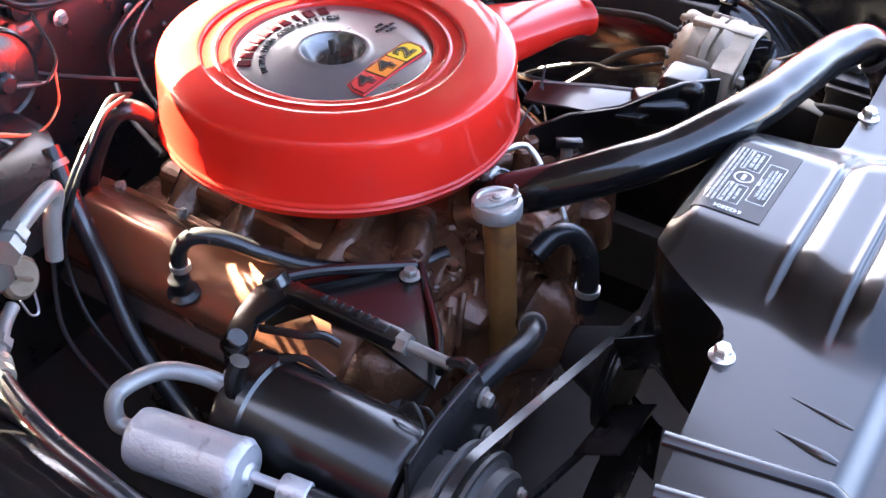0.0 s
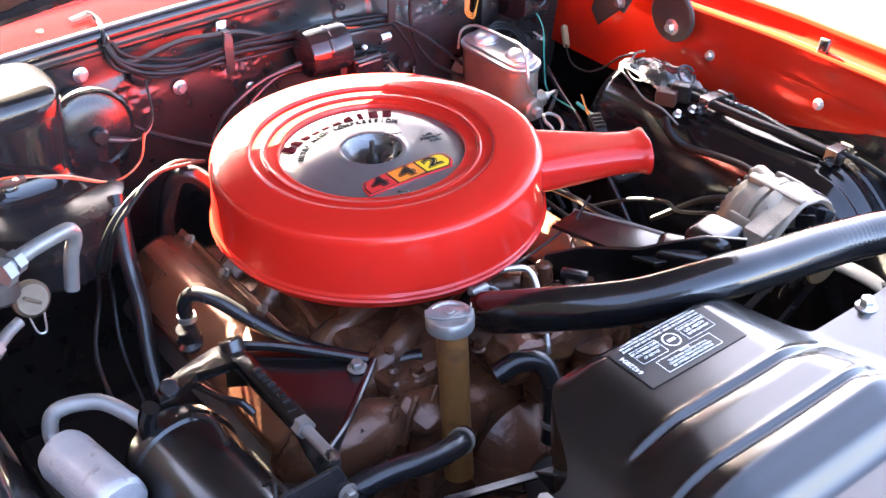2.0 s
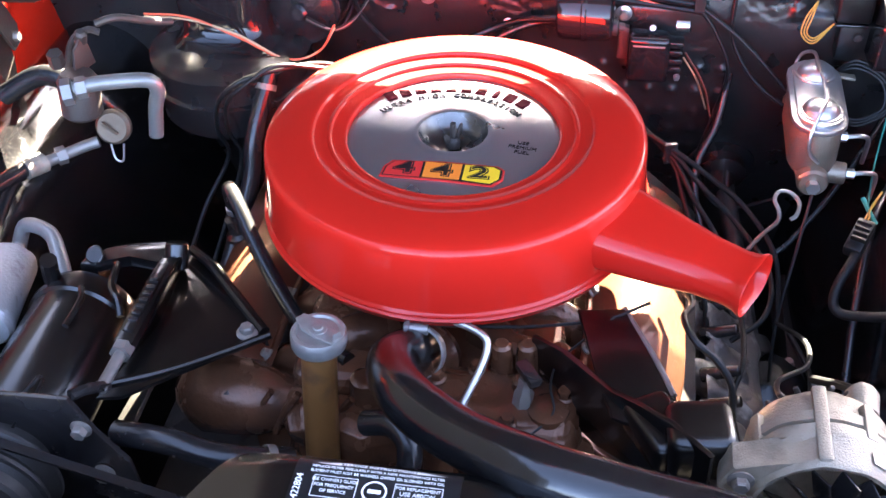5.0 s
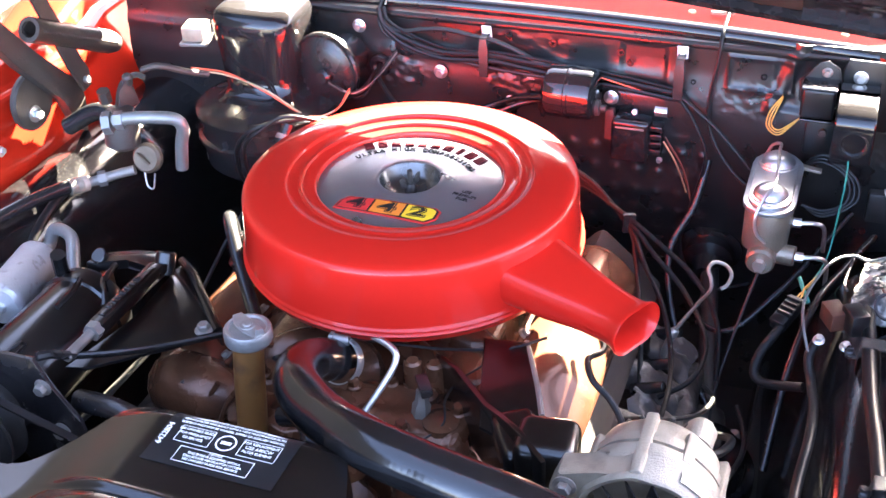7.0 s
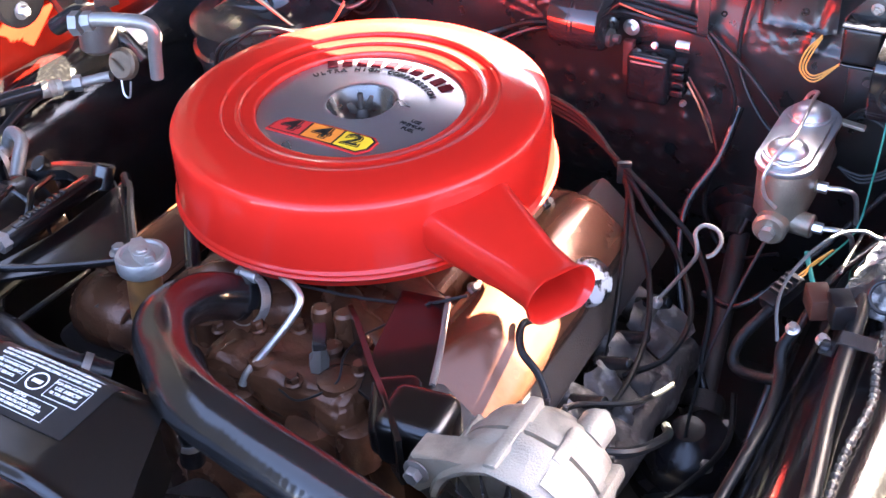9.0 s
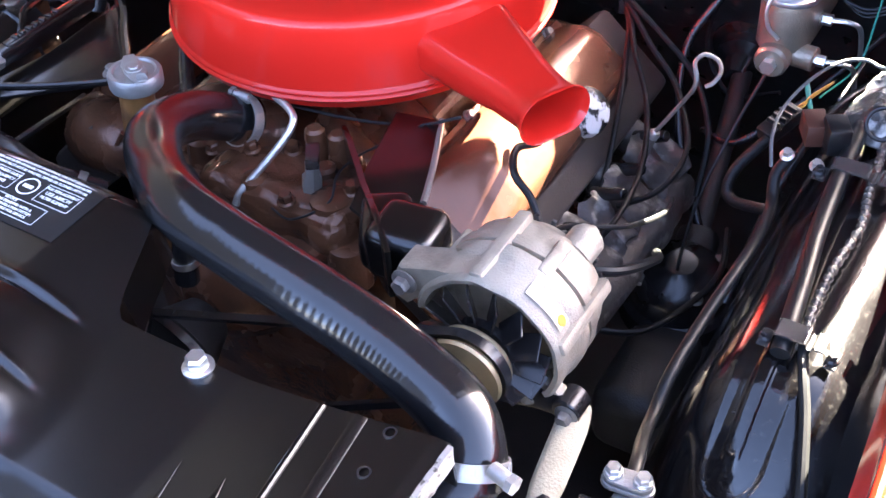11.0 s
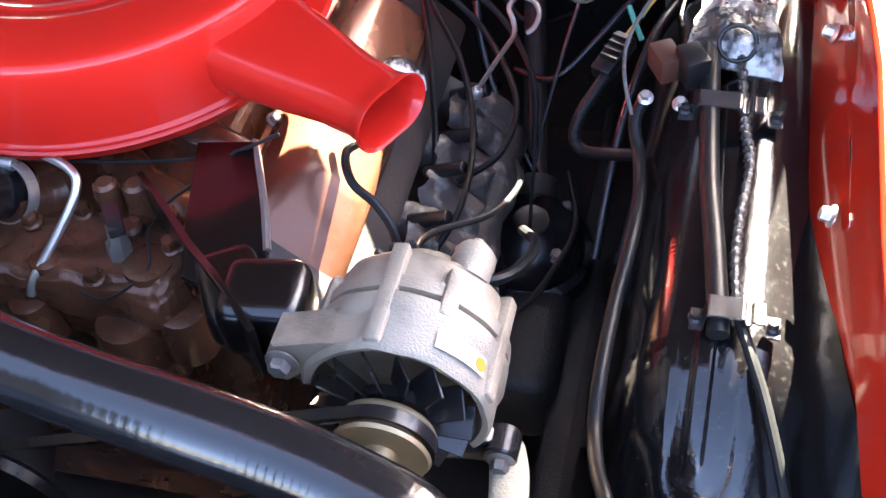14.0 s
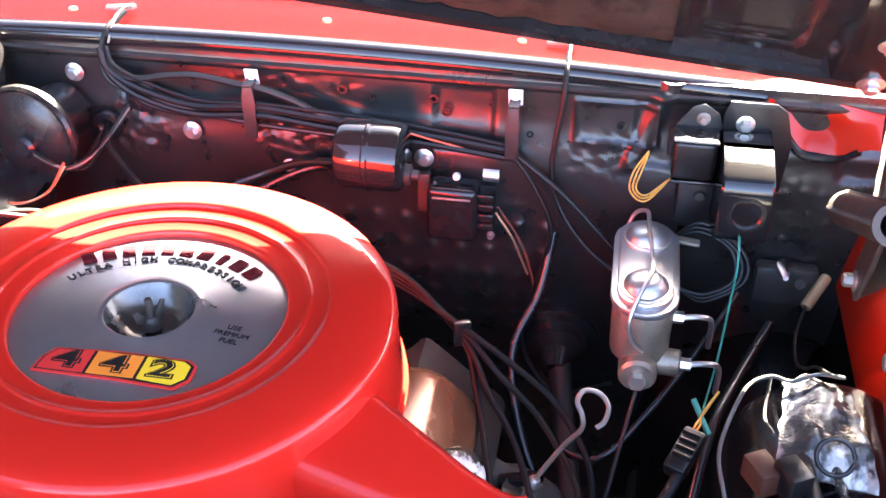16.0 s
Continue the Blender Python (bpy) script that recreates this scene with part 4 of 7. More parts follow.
    text_mesh("part_number", "6422804", 0.0085, Matrix.Translation((-0.0455, -0.523, label_z(-0.0455, -0.523) + 0.0015)) @ Matrix.Rotation(radians(90), 4, "Z"), WHITE, t, 0.0002)


service_label()


def radiator():
    t = thing("radiator", "black painted radiator with a dented top tank neck", "radiator", (0.1, -0.72, -0.5))
    b = B()
    box(b, (0.10, -0.67, -0.35), (0.70, 0.06, 0.42), bev=0.006)
    part("core", b, BLACK_MATT, t)
    b = B()
    box(b, (0.06, -0.675, -0.135), (0.72, 0.09, 0.09), bev=0.02, seg=3)
    part("top_tank", b, BLACK_GLOSS, t)
    b = B()
    line = [(0.468, -0.553, -0.051), (0.463, -0.567, -0.062), (0.455, -0.583, -0.078), (0.449, -0.597, -0.10), (0.447, -0.605, -0.125)]
    tube(b, line, 0.025, 32, 7, radii=[0.0245, 0.028, 0.034, 0.036, 0.036])
    for v in b.verts:
        n = Vector((v.co.x - 0.453, v.co.y + 0.588, 0)).normalized()
        v.co += n * (0.0055 * noise.noise(v.co * 38) + 0.003 * noise.noise(v.co * 80)) * smoothstep(-0.055, -0.066, v.co.z)
    part("neck", b, BLACK_SATIN, t, "glossy black dented hose neck")
    for z, g in ((-0.128, 0.0), (-0.145, 0.012), (-0.165, 0.02)):
        b = B()
        box(b, (0.43 - g * 0.3, -0.612 - g * 0.2, z), (0.11 + g, 0.06 + g, 0.014), bev=0.006, seg=3)
        part("tank_rim", b, BLACK_GLOSS, t)


radiator()


# ---- alternator and bracket ----
def alternator():
    o = Vector((0.395, 0, -0.098))
    t = thing("alternator", "weathered cast aluminium alternator with fan and pulley", "alternator", (0.395, -0.35, -0.17))
    b = B()
    lathe(b, [(0.060, -0.3585), (0.0615, -0.372), (0.0615, -0.407), (0.0665, -0.409), (0.0695, -0.405), (0.0690, -0.380), (0.0720, -0.376), (0.0720, -0.362), (0.0660, -0.3605), (0.060, -0.3605)], o, (0, 1, 0), 72)
    # the ring is open below, towards the engine
    gone = [v for v in b.verts if v.co.y < -0.3735 and 172 < math.degrees(math.atan2(v.co.z - o.z, v.co.x - o.x)) % 360 < 322]
    bmesh.ops.delete(b, geom=gone, context="VERTS")
    bmesh.ops.holes_fill(b, edges=[e for e in b.edges if len(e.link_faces) == 1], sides=0)
    roughen(b, 0.0012, 50)
    part("front_frame", b, ALU, t, "weathered cast aluminium front frame", sharp=0.9)
    b = B()
    lathe(b, [(0.050, -0.3605), (0.0640, -0.3600), (0.0640, -0.3572), (0.0705, -0.3560), (0.0710, -0.346), (0.0665, -0.343), (0.0660, -0.326), (0.063, -0.318), (0.054, -0.313), (0.050, -0.304), (0.042, -0.297), (0.02, -0.294), (0, -0.294)], o, (0, 1, 0), 72)
    roughen(b, 0.0012, 50)
    part("rear_frame", b, ALU, t, "weathered cast aluminium rear frame", sharp=0.9)
    for a, y0, y1 in ((18, -0.405, -0.318), (62, -0.372, -0.330), (98, -0.405, -0.318), (150, -0.372, -0.330), (230, -0.405, -0.320), (300, -0.405, -0.320)):
        b = B()
        c, s = math.cos(radians(a)), math.sin(radians(a))
        box(b, o + Vector((0.066 * c, (y0 + y1) / 2, 0.066 * s)), (0.015, y1 - y0, 0.013), Matrix.Rotation(-radians(a), 3, "Y"), 0.003, 2)
        part("bolt_boss", b, ALU, t)
    b = B()
    lathe(b, [(0, 0), (0.016, 0), (0.016, 0.022), (0.013, 0.027), (0.006, 0.028), (0.005, 0.034), (0, 0.034)], o + Vector((0.034, -0.318, 0.038)), (0.1, 1, 0.15), 24)
    roughen(b, 0.001, 60)
    part("terminal_boss", b, ALU, t)
    for a in (18, 98, 62):
        b = B()
        lathe(b, [(0.0, 0), (0.0032, 0), (0.0032, 0.0012), (0, 0.0012)], o + Vector((0.0715 * math.cos(radians(a)), -0.368, 0.0715 * math.sin(radians(a)))), (math.cos(radians(a)), 0, math.sin(radians(a))), 12)
        part("dowel_hole", b, BLACK_MATT, t)
    for i in range(10):
        a = radians(10 + 18 * i)
        b = B()
        box(b, o + Vector((0.045 * math.cos(a), -0.3005, 0.045 * math.sin(a))), (0.018, 0.004, 0.005), Matrix.Rotation(-a, 3, "Y"), 0.001)
        part("vent_slot", b, BLACK_MATT, t)
    # broad pressed ear reaching over to the bracket
    b = B()
    plate(b, [(-0.094, 0.026), (-0.085, 0.048), (-0.045, 0.056), (-0.015, 0.069), (-0.055, 0.030), (-0.080, 0.004), (-0.094, 0.010)], (o.x, -0.404, o.z), (1, 0, 0), (0, 0, 1), -0.030, 0.003)
    part("upper_ear", b, ALU, t)
    b = B()
    l, a = 0.088, radians(-35)
    p = o + Vector((l * math.cos(a), -0.395, l * math.sin(a)))
    q = o + Vector((0.058 * math.cos(a), -0.394, 0.058 * math.sin(a)))
    box(b, (p + q) / 2, (0.040, 0.014, 0.012), Matrix.Rotation(-a, 3, "Y"), 0.003)
    part("lower_ear", b, ALU, t)
    b = B()
    rod(b, p + Vector((0, -0.012, 0)), p + Vector((0, 0.012, 0)), 0.0135, seg=20)
    plate(b, [(0.012, -0.012), (0.012, 0.010), (-0.03, 0.014), (-0.075, -0.010), (-0.085, -0.035), (-0.03, -0.014)], p + Vector((0, -0.001, 0)), (1, 0, 0), (0, 0, 1), 0.006, 0.0015)
    part("adjusting_arm", b, BLACK_SATIN, t, "black slotted adjusting arm")
    b = B()
    lathe(b, [(0, -0.418), (0.03, -0.418), (0.03, -0.410), (0, -0.410)], o, (0, 1, 0), 40)
    hub = part("fan", b, BLACK_SATIN, t, "black pressed cooling fan")
    for i in range(14):
        a = 2 * math.pi * i / 14
        rt = Matrix.Rotation(-a, 3, "Y") @ Matrix.Rotation(0.6, 3, "X")
        b = B()
        box(b, o + Vector((0.041 * math.cos(a), -0.412, 0.041 * math.sin(a))), (0.034, 0.024, 0.002), rt, 0.0006, 1)
        part("fan_blade", b, BLACK_SATIN, hub)
    b = B()
    lathe(b, [(0.0, -0.455), (0.012, -0.455), (0.013, -0.448), (0.024, -0.446), (0.034, -0.448), (0.0355, -0.445), (0.026, -0.437), (0.0355, -0.428), (0.034, -0.425), (0.02, -0.424), (0.012, -0.418), (0, -0.418)], o, (0, 1, 0), 56)
    part("pulley", b, BRASS, t, "yellow-zinc worn pulley")
    b = B()
    a0, a1 = radians(30), radians(64)
    sheet(b, lambda u, v: (o.x + 0.0722 * math.cos(a0 + (a1 - a0) * u), -0.398 + 0.015 * v, o.z + 0.0722 * math.sin(a0 + (a1 - a0) * u)), 10, 2)
    part("sticker", b, STICKER, t, "small white sticker with an orange seal")
    for i in range(6):
        b = B()
        sheet(b, lambda u, v: (o.x + 0.0726 * math.cos(radians(42 + 3.2 * i) + 0.022 * u), -0.3935 + 0.006 * v, o.z + 0.0726 * math.sin(radians(42 + 3.2 * i) + 0.022 * u)), 2, 1)
        part("print_bar", b, STEEL_DARK, t)
    b = B()
    lathe(b, [(0, 0), (0.005, 0), (0.005, 0.0004), (0, 0.0004)], o + Vector((0.0723 * math.cos(radians(34)), -0.3905, 0.0723 * math.sin(radians(34)))), (math.cos(radians(34)), 0, math.sin(radians(34))), 16)
    part("seal_mark", b, BADGE_ORANGE, t)
    for a in (-35,):
        p = o + Vector((0.09 * math.cos(radians(a)), -0.406, 0.09 * math.sin(radians(a))))
        hexbolt("ear_bolt", p, (0, -1, 0), 0.007, STEEL_DARK, t, "dull steel bolt")


alternator()


def alternator_bracket():
    t = thing("alternator_bracket", "black painted pressed alternator bracket with boxed end", "bracket", (0.24, -0.31, -0.16))
    u = Vector((0.70, -0.71, 0)).normalized()
    b = B()
    plate(b, [(-0.06, -0.085), (-0.05, -0.012), (0.0, 0.004), (0.07, 0.006), (0.11, 0.022), (0.15, 0.034), (0.20, 0.034), (0.20, -0.02), (0.15, -0.055), (0.06, -0.085)], (0.155, -0.250, -0.085), u, (0, 0, 1), 0.006, 0.0015)
    part("web", b, SHROUD, t)
    b = B()
    box(b, (0.285, -0.352, -0.079), (0.066, 0.062, 0.056), Matrix.Rotation(0.12, 3, "Z"), 0.014, 5)
    box(b, (0.250, -0.335, -0.092), (0.050, 0.075, 0.040), Matrix.Rotation(0.55, 3, "Z"), 0.012, 4)
    part("box_end", b, SHROUD, t)
    b = B()
    plate(b, [(0.186, -0.275), (0.203, -0.328), (0.238, -0.340), (0.272, -0.315), (0.245, -0.247), (0.211, -0.174), (0.160, -0.182)], (0, 0, -0.093), (1, 0, 0), (0, 1, 0), 0.006, 0.002)
    part("flange", b, SHROUD, t)
    b = B()
    tube(b, [(0.209, -0.172, -0.090), (0.228, -0.212, -0.089), (0.2445, -0.248, -0.088), (0.262, -0.292, -0.088)], 0.0035, 8, 4)
    part("bare_edge", b, STEEL_DARK, t, "bare worn grey edge")
    b = B()
    lathe(b, [(0.004, 0), (0.0085, 0), (0.008, 0.002), (0.004, 0.002)], (0.2335, -0.3335, -0.086), (-0.71, -0.70, 0), 20)
    part("hole_rim", b, BLACK_MATT, t)
    hexbolt("bracket_bolt", (0.318, -0.408, -0.062), (0, -1, 0), 0.008, STEEL_DARK, t, "", 1.5, 0.008)


alternator_bracket()


# ---- air-conditioning compressor ----
def compressor():
    t = thing("compressor", "black air-conditioning compressor with belt pulley", "compressor", (-0.40, -0.28, -0.22))
    o = Vector((-0.402, 0, -0.158))
    b = B()
    lathe(b, [(0, -0.175), (0.045, -0.175), (0.058, -0.180), (0.060, -0.186), (0.060, -0.200), (0.0635, -0.203), (0.0635, -0.212), (0.060, -0.215), (0.060, -0.375), (0.056, -0.382), (0.03, -0.386), (0, -0.386)], o, (0, 1, 0), 56)
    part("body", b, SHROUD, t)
    b = B()
    lathe(b, [(0, -0.478), (0.03, -0.478), (0.032, -0.470), (0.052, -0.470), (0.056, -0.466), (0.056, -0.455), (0.062, -0.450), (0.068, -0.45), (0.068, -0.446), (0.056, -0.435), (0.068, -0.424), (0.068, -0.42), (0.05, -0.418), (0.045, -0.386), (0, -0.386)], o, (0, 1, 0), 56)
    part("pulley", b, BLACK_MATT, t, "dark belt pulley and clutch")
    for a in (20, 140, 260):
        p = o + Vector((0.042 * math.cos(radians(a)), -0.471, 0.042 * math.sin(radians(a))))
        hexbolt("clutch_rivet", p, (0, -1, 0), 0.005, STEEL_DARK, t, "", 1.2, 0.004)
    b = B()
    tube(b, [(-0.43, -0.195, -0.12), (-0.43, -0.195, -0.09), (-0.425, -0.20, -0.07)], 0.010, 10, 4)
    tube(b, [(-0.385, -0.215, -0.092), (-0.375, -0.24, -0.088), (-0.378, -0.275, -0.093)], 0.004, 8)
    part("rear_bracket", b, SHROUD, t)


compressor()


def muffler():
    t = thing("refrigerant_muffler", "silver aluminium muffler can on the air-conditioning line", "muffler", (-0.498, -0.2, -0.16))
    a, c = Vector((-0.512, -0.140, -0.128)), Vector((-0.492, -0.258, -0.128))
    d = c - a
    h = d.length
    b = B()
    lathe(b, [(0, 0), (0.022, 0), (0.029, 0.005), (0.031, 0.012), (0.031, h - 0.016), (0.0322, h - 0.014), (0.0322, h - 0.006), (0.028, h), (0.012, h + 0.002), (0.009, h + 0.006), (0, h + 0.006)], a, d, 48)
    roughen(b, 0.0012, 70)
    part("can", b, MUFFLER, t, "dull dented aluminium can")
    b = B()
    tube(b, [a + Vector((0.004, 0.0, 0.0)), a + Vector((0.0, 0.022, 0.006)), a + Vector((0.012, 0.028, 0.03)), a + Vector((0.05, 0.012, 0.035)), (-0.44, -0.155, -0.1), (-0.425, -0.18, -0.115)], 0.009, 14, 6)
    part("inlet_pipe", b, PIPE_GREY, t, "bent dull aluminium pipe")
    b = B()
    e = c + d.normalized() * 0.004
    f = e + Vector((0.006, -0.03, -0.002))
    rod(b, e, f, 0.0055, seg=14)
    lathe(b, [(0, 0), (0.013, 0), (0.0145, 0.003), (0.0145, 0.026), (0.013, 0.028), (0, 0.028)], f - Vector((0, 0.0, 0)), (0.2, -1, -0.1), 24)
    part("fitting", b, MUFFLER, t)
    b = B()
    g = f + Vector((0.004, -0.024, -0.003))
    tube(b, [g, g + Vector((0.012, -0.05, -0.012)), g + Vector((0.03, -0.11, -0.05)), g + Vector((0.03, -0.2, -0.14))], 0.0125, 14, 6)
    part("hose", b, BLACK_RUBBER, t, "black rubber refrigerant hose")


muffler()


def brace():
    t = thing("compressor_brace", "black cast brace with raised lettering and a threaded rod", "brace", (-0.30, -0.24, -0.12))
    p, q = Vector((-0.301, -0.160, -0.093)), Vector((-0.302, -0.300, -0.091))
    d = (q - p).normalized()
    rot = d.to_track_quat("Y", "Z").to_matrix()
    b = B()
    box(b, (p + q) / 2, (0.022, (q - p).length, 0.018), rot, 0.004)
    box(b, (p + q) / 2, (0.014, (q - p).length * 0.8, 0.024), rot, 0.003)
    roughen(b, 0.001, 80)
    # Darker than satin black: the brace's shade is put into its colour.
    part("bar", b, SHROUD, t)
    for i in range(7):
        b = B()
        box(b, p + d * (0.046 + 0.0105 * i) + rot @ Vector((-0.0005, 0, 0.0125)), (0.0095, 0.006, 0.003), rot, 0.0008)
        part("raised_bar", b, BLACK_SATIN, t)
    b = B()
    rod(b, q, q + d * 0.06, 0.0065, seg=14)
    lathe(b, [(0, 0), (0.012, 0), (0.012, 0.012), (0, 0.012)], q - d * 0.002, d, 6)
    part("threaded_rod", b, STEEL_DARK, t)
    b = B()
    plate(b, [(0.012, -0.012), (0.014, 0.020), (-0.014, 0.032), (-0.050, 0.028), (-0.080, 0.016), (-0.100, 0.004), (-0.104, -0.014), (-0.084, -0.014), (-0.050, 0.004), (-0.014, -0.002)], p + Vector((0, 0, -0.008)), (1, 0, 0.06), (0, 1, 0), 0.013, 0.003)
    plate(b, [(-0.104, -0.014), (-0.084, -0.014), (-0.080, 0.006), (-0.10, 0.004)], p + Vector((0, 0, -0.05)), (1, 0, 0), (0, 1, 0), 0.045, 0.002)
    rod(b, p + Vector((0.002, 0.022, 0.012)), p + Vector((0.002, 0.006, -0.014)), 0.014, seg=16)
    rod(b, p + Vector((-0.088, -0.006, 0.008)), p + Vector((-0.088, 0.006, -0.012)), 0.011, seg=14)
    tube(b, [p + Vector((-0.06, -0.01, 0.0)), p + Vector((-0.05, -0.05, 0.004)), p + Vector((-0.035, -0.07, 0.002)), p + Vector((-0.028, -0.085, -0.008))], 0.0045, 8, 4)
    roughen(b, 0.0015, 70)
    part("end_lug", b, SHROUD, t)


brace()


def gusset():
    t = thing("compressor_gusset", "black triangular gusset plate in front of the valve cover", "bracket", (-0.26, -0.24, -0.14))
    b = B()
    plate(b, [(-0.298, -0.122), (-0.286, -0.118), (-0.228, -0.174), (-0.168, -0.230), (-0.180, -0.250), (-0.292, -0.345), (-0.318, -0.350), (-0.290, -0.24)], (0, 0, -0.120), (1, 0, 0), (0, 1, 0), 0.005, 0.0015)
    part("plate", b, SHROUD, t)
    b = B()
    tube(b, [(-0.292, -0.118, -0.108), (-0.258, -0.146, -0.106), (-0.228, -0.178, -0.106), (-0.172, -0.234, -0.114)], 0.0065, 10, 4)
    part("rolled_edge", b, SHROUD, t)
    b = B()
    tube(b, [(-0.312, -0.352, -0.096), (-0.26, -0.318, -0.104), (-0.21, -0.275, -0.112), (-0.166, -0.236, -0.116)], 0.0048, 10, 4)
    part("front_bar", b, SHROUD, t)
    b = B()
    sheet(b, lambda u, v: (-0.30 + 0.128 * u, -0.128 - 0.104 * u + 0.004 * v, -0.112 - 0.05 * v * (1 - 0.4 * u)), 10, 4, 0.004, (-1, 0, 0))
    part("rear_flange", b, SHROUD, t)
    hexbolt("gusset_bolt", (-0.19, -0.238, -0.114), (0, 0, 1), 0.008, STEEL_DARK, t, "", 1.5, 0.008)


gusset()


# ---- battery ----
def battery():
    t = thing("battery", "black battery with white label, half of its top in sun", "battery", (0.605, -0.615, -0.35))
    rz = 0.0
    rot = Matrix.Rotation(rz, 3, "Z")
    o = Vector((0.594, -0.616, 0))

    def P(x, y, z):
        return o + rot @ Vector((x, y, 0)) + Vector((0, 0, z))
    b = B()
    box(b, P(0, 0, -0.245), (0.166, 0.258, 0.205), rot, 0.006)
    part("case", b, BATTERY, t)
    b = B()
    box(b, P(0, 0, -0.143), (0.169, 0.262, 0.012), rot, 0.003)
    part("lid", b, BATTERY, t)
    b = B()
    box(b, (0.565, -0.516, -0.1325), (0.091, 0.064, 0.011), bev=0.0015)
    box(b, (0.5985, -0.541, -0.1325), (0.024, 0.03, 0.0108), bev=0.0015)
    part("rear_cover", b, BATTERY, t)
    b = B()
    for bx0, bx1, by0, by1 in ((0.520, 0.528, -0.746, -0.5505), (0.528, 0.5855, -0.557, -0.5505), (0.603, 0.6105, -0.746, -0.557)):
        box(b, ((bx0 + bx1) / 2, (by0 + by1) / 2, -0.1325), (bx1 - bx0, by1 - by0, 0.011), bev=0.0015)
    part("lid_frame", b, BATTERY, t)
    b = B()
    box(b, (0.5765, -0.6515, -0.1345), (0.0525, 0.188, 0.0075), bev=0.001)
    box(b, (0.534, -0.571, -0.1345), (0.0345, 0.026, 0.0075), bev=0.001)
    box(b, (0.5395, -0.686, -0.1345), (0.022, 0.118, 0.0075), bev=0.001)
    part("lid_panel", b, BATTERY, t, "recessed lid panel with a finger pocket")
    b = B()
    box(b, (0.6345, -0.616, -0.1325), (0.0435, 0.262, 0.012), bev=0.002)
    box(b, (0.6535, -0.492, -0.1265), (0.012, 0.008, 0.006), bev=0.001)
    part("side_cover", b, BATTERY, t)
    b = B()
    box(b, (0.6685, -0.616, -0.150), (0.022, 0.262, 0.022), bev=0.002)
    part("side_ledge", b, BATTERY, t)
    b = B()
    box(b, (0.580, -0.620, -0.1301), (0.046, 0.108, 0.0008), rot, 0.0002)
    lab = part("label", b, WHITE, t, "white paper label")
    for i in range(7):
        b = B()
        box(b, (0.5625 + 0.0026 * i, -0.660, -0.1295), (0.0012 if i % 2 else 0.0018, 0.012, 0.0005))
        part("print_bar", b, BLACK_PRINT, lab)
    for i in range(3):
        b = B()
        box(b, (0.568, -0.578 - 0.004 * i, -0.1295), (0.012, 0.0016, 0.0005))
        part("print_bar", b, BLACK_PRINT, lab)
    b = B()
    for k, y in enumerate((-0.592, -0.618, -0.646)):
        plate(b, [(0, 0), (0.008, 0.002), (0.010, 0.009), (0.004, 0.007)], (0.585, y, -0.1296), (1, 0, 0), (0, 1, 0), 0.0004)
    part("print_mark", b, BLUE, lab)
    # post and clamp
    b = B()
    lathe(b, [(0, 0), (0.0095, 0), (0.0085, 0.018), (0.007, 0.02), (0, 0.02)], (0.557, -0.512, -0.128), (0, 0, 1), 24)
    part("terminal_post", b, LEAD, t)
    c = thing("battery_clamp", "lead-coloured battery terminal clamp with two bolts", "terminal", (0.556, -0.50, -0.122))
    b = B()
    lathe(b, [(0.0092, 0), (0.0140, 0), (0.0148, 0.002), (0.0148, 0.010), (0.0135, 0.0125), (0.0092, 0.0125)], (0.557, -0.512, -0.121), (0, 0, 1), 32)
    gone = [v for v in b.verts if v.co.y < -0.5195 and abs(v.co.x - 0.5575) < 0.0035]
    bmesh.ops.delete(b, geom=gone, context="VERTS")
    bmesh.ops.holes_fill(b, edges=[e for e in b.edges if len(e.link_faces) == 1], sides=0)
    box(b, (0.554, -0.490, -0.1155), (0.018, 0.022, 0.009), bev=0.003)
    for x in (0.5515, 0.5640):
        box(b, (x, -0.530, -0.1150), (0.0055, 0.017, 0.0115), bev=0.002)
    part("clamp_body", b, LEAD, c)
    b = B()
    for z, k in ((-0.1105, 1.0), (-0.1045, 0.94)):
        plate(b, [(k * (0.012 * s + 0.0088 * math.cos(a)), k * 0.0088 * math.sin(a)) for s, a0 in ((1, -90), (-1, 90)) for a in [radians(a0 + 22.5 * q) for q in range(9)]], (0.5525, -0.4735, z), (0.994, 0.105, 0), (-0.105, 0.994, 0), 0.0052, 0.0012)
    part("saddle", b, LEAD, c, "two-bolt cable saddle")
    b = B()
    rod(b, (0.540, -0.532, -0.1148), (0.572, -0.532, -0.1148), 0.0028, seg=12)
    part("pinch_screw", b, STEEL, c)
    for x in (0.541, 0.564):
        hexbolt("clamp_bolt", (x, -0.4735 + 0.1 * (x - 0.5525), -0.0993), (0, 0, 1), 0.0062, STEEL, c, "bright zinc bolt", 1.2, 0.006)
    hexbolt("pinch_bolt", (0.5445, -0.532, -0.1148), (-1, 0, 0), 0.0056, STEEL, c, "", 1.2, 0.007)


battery()


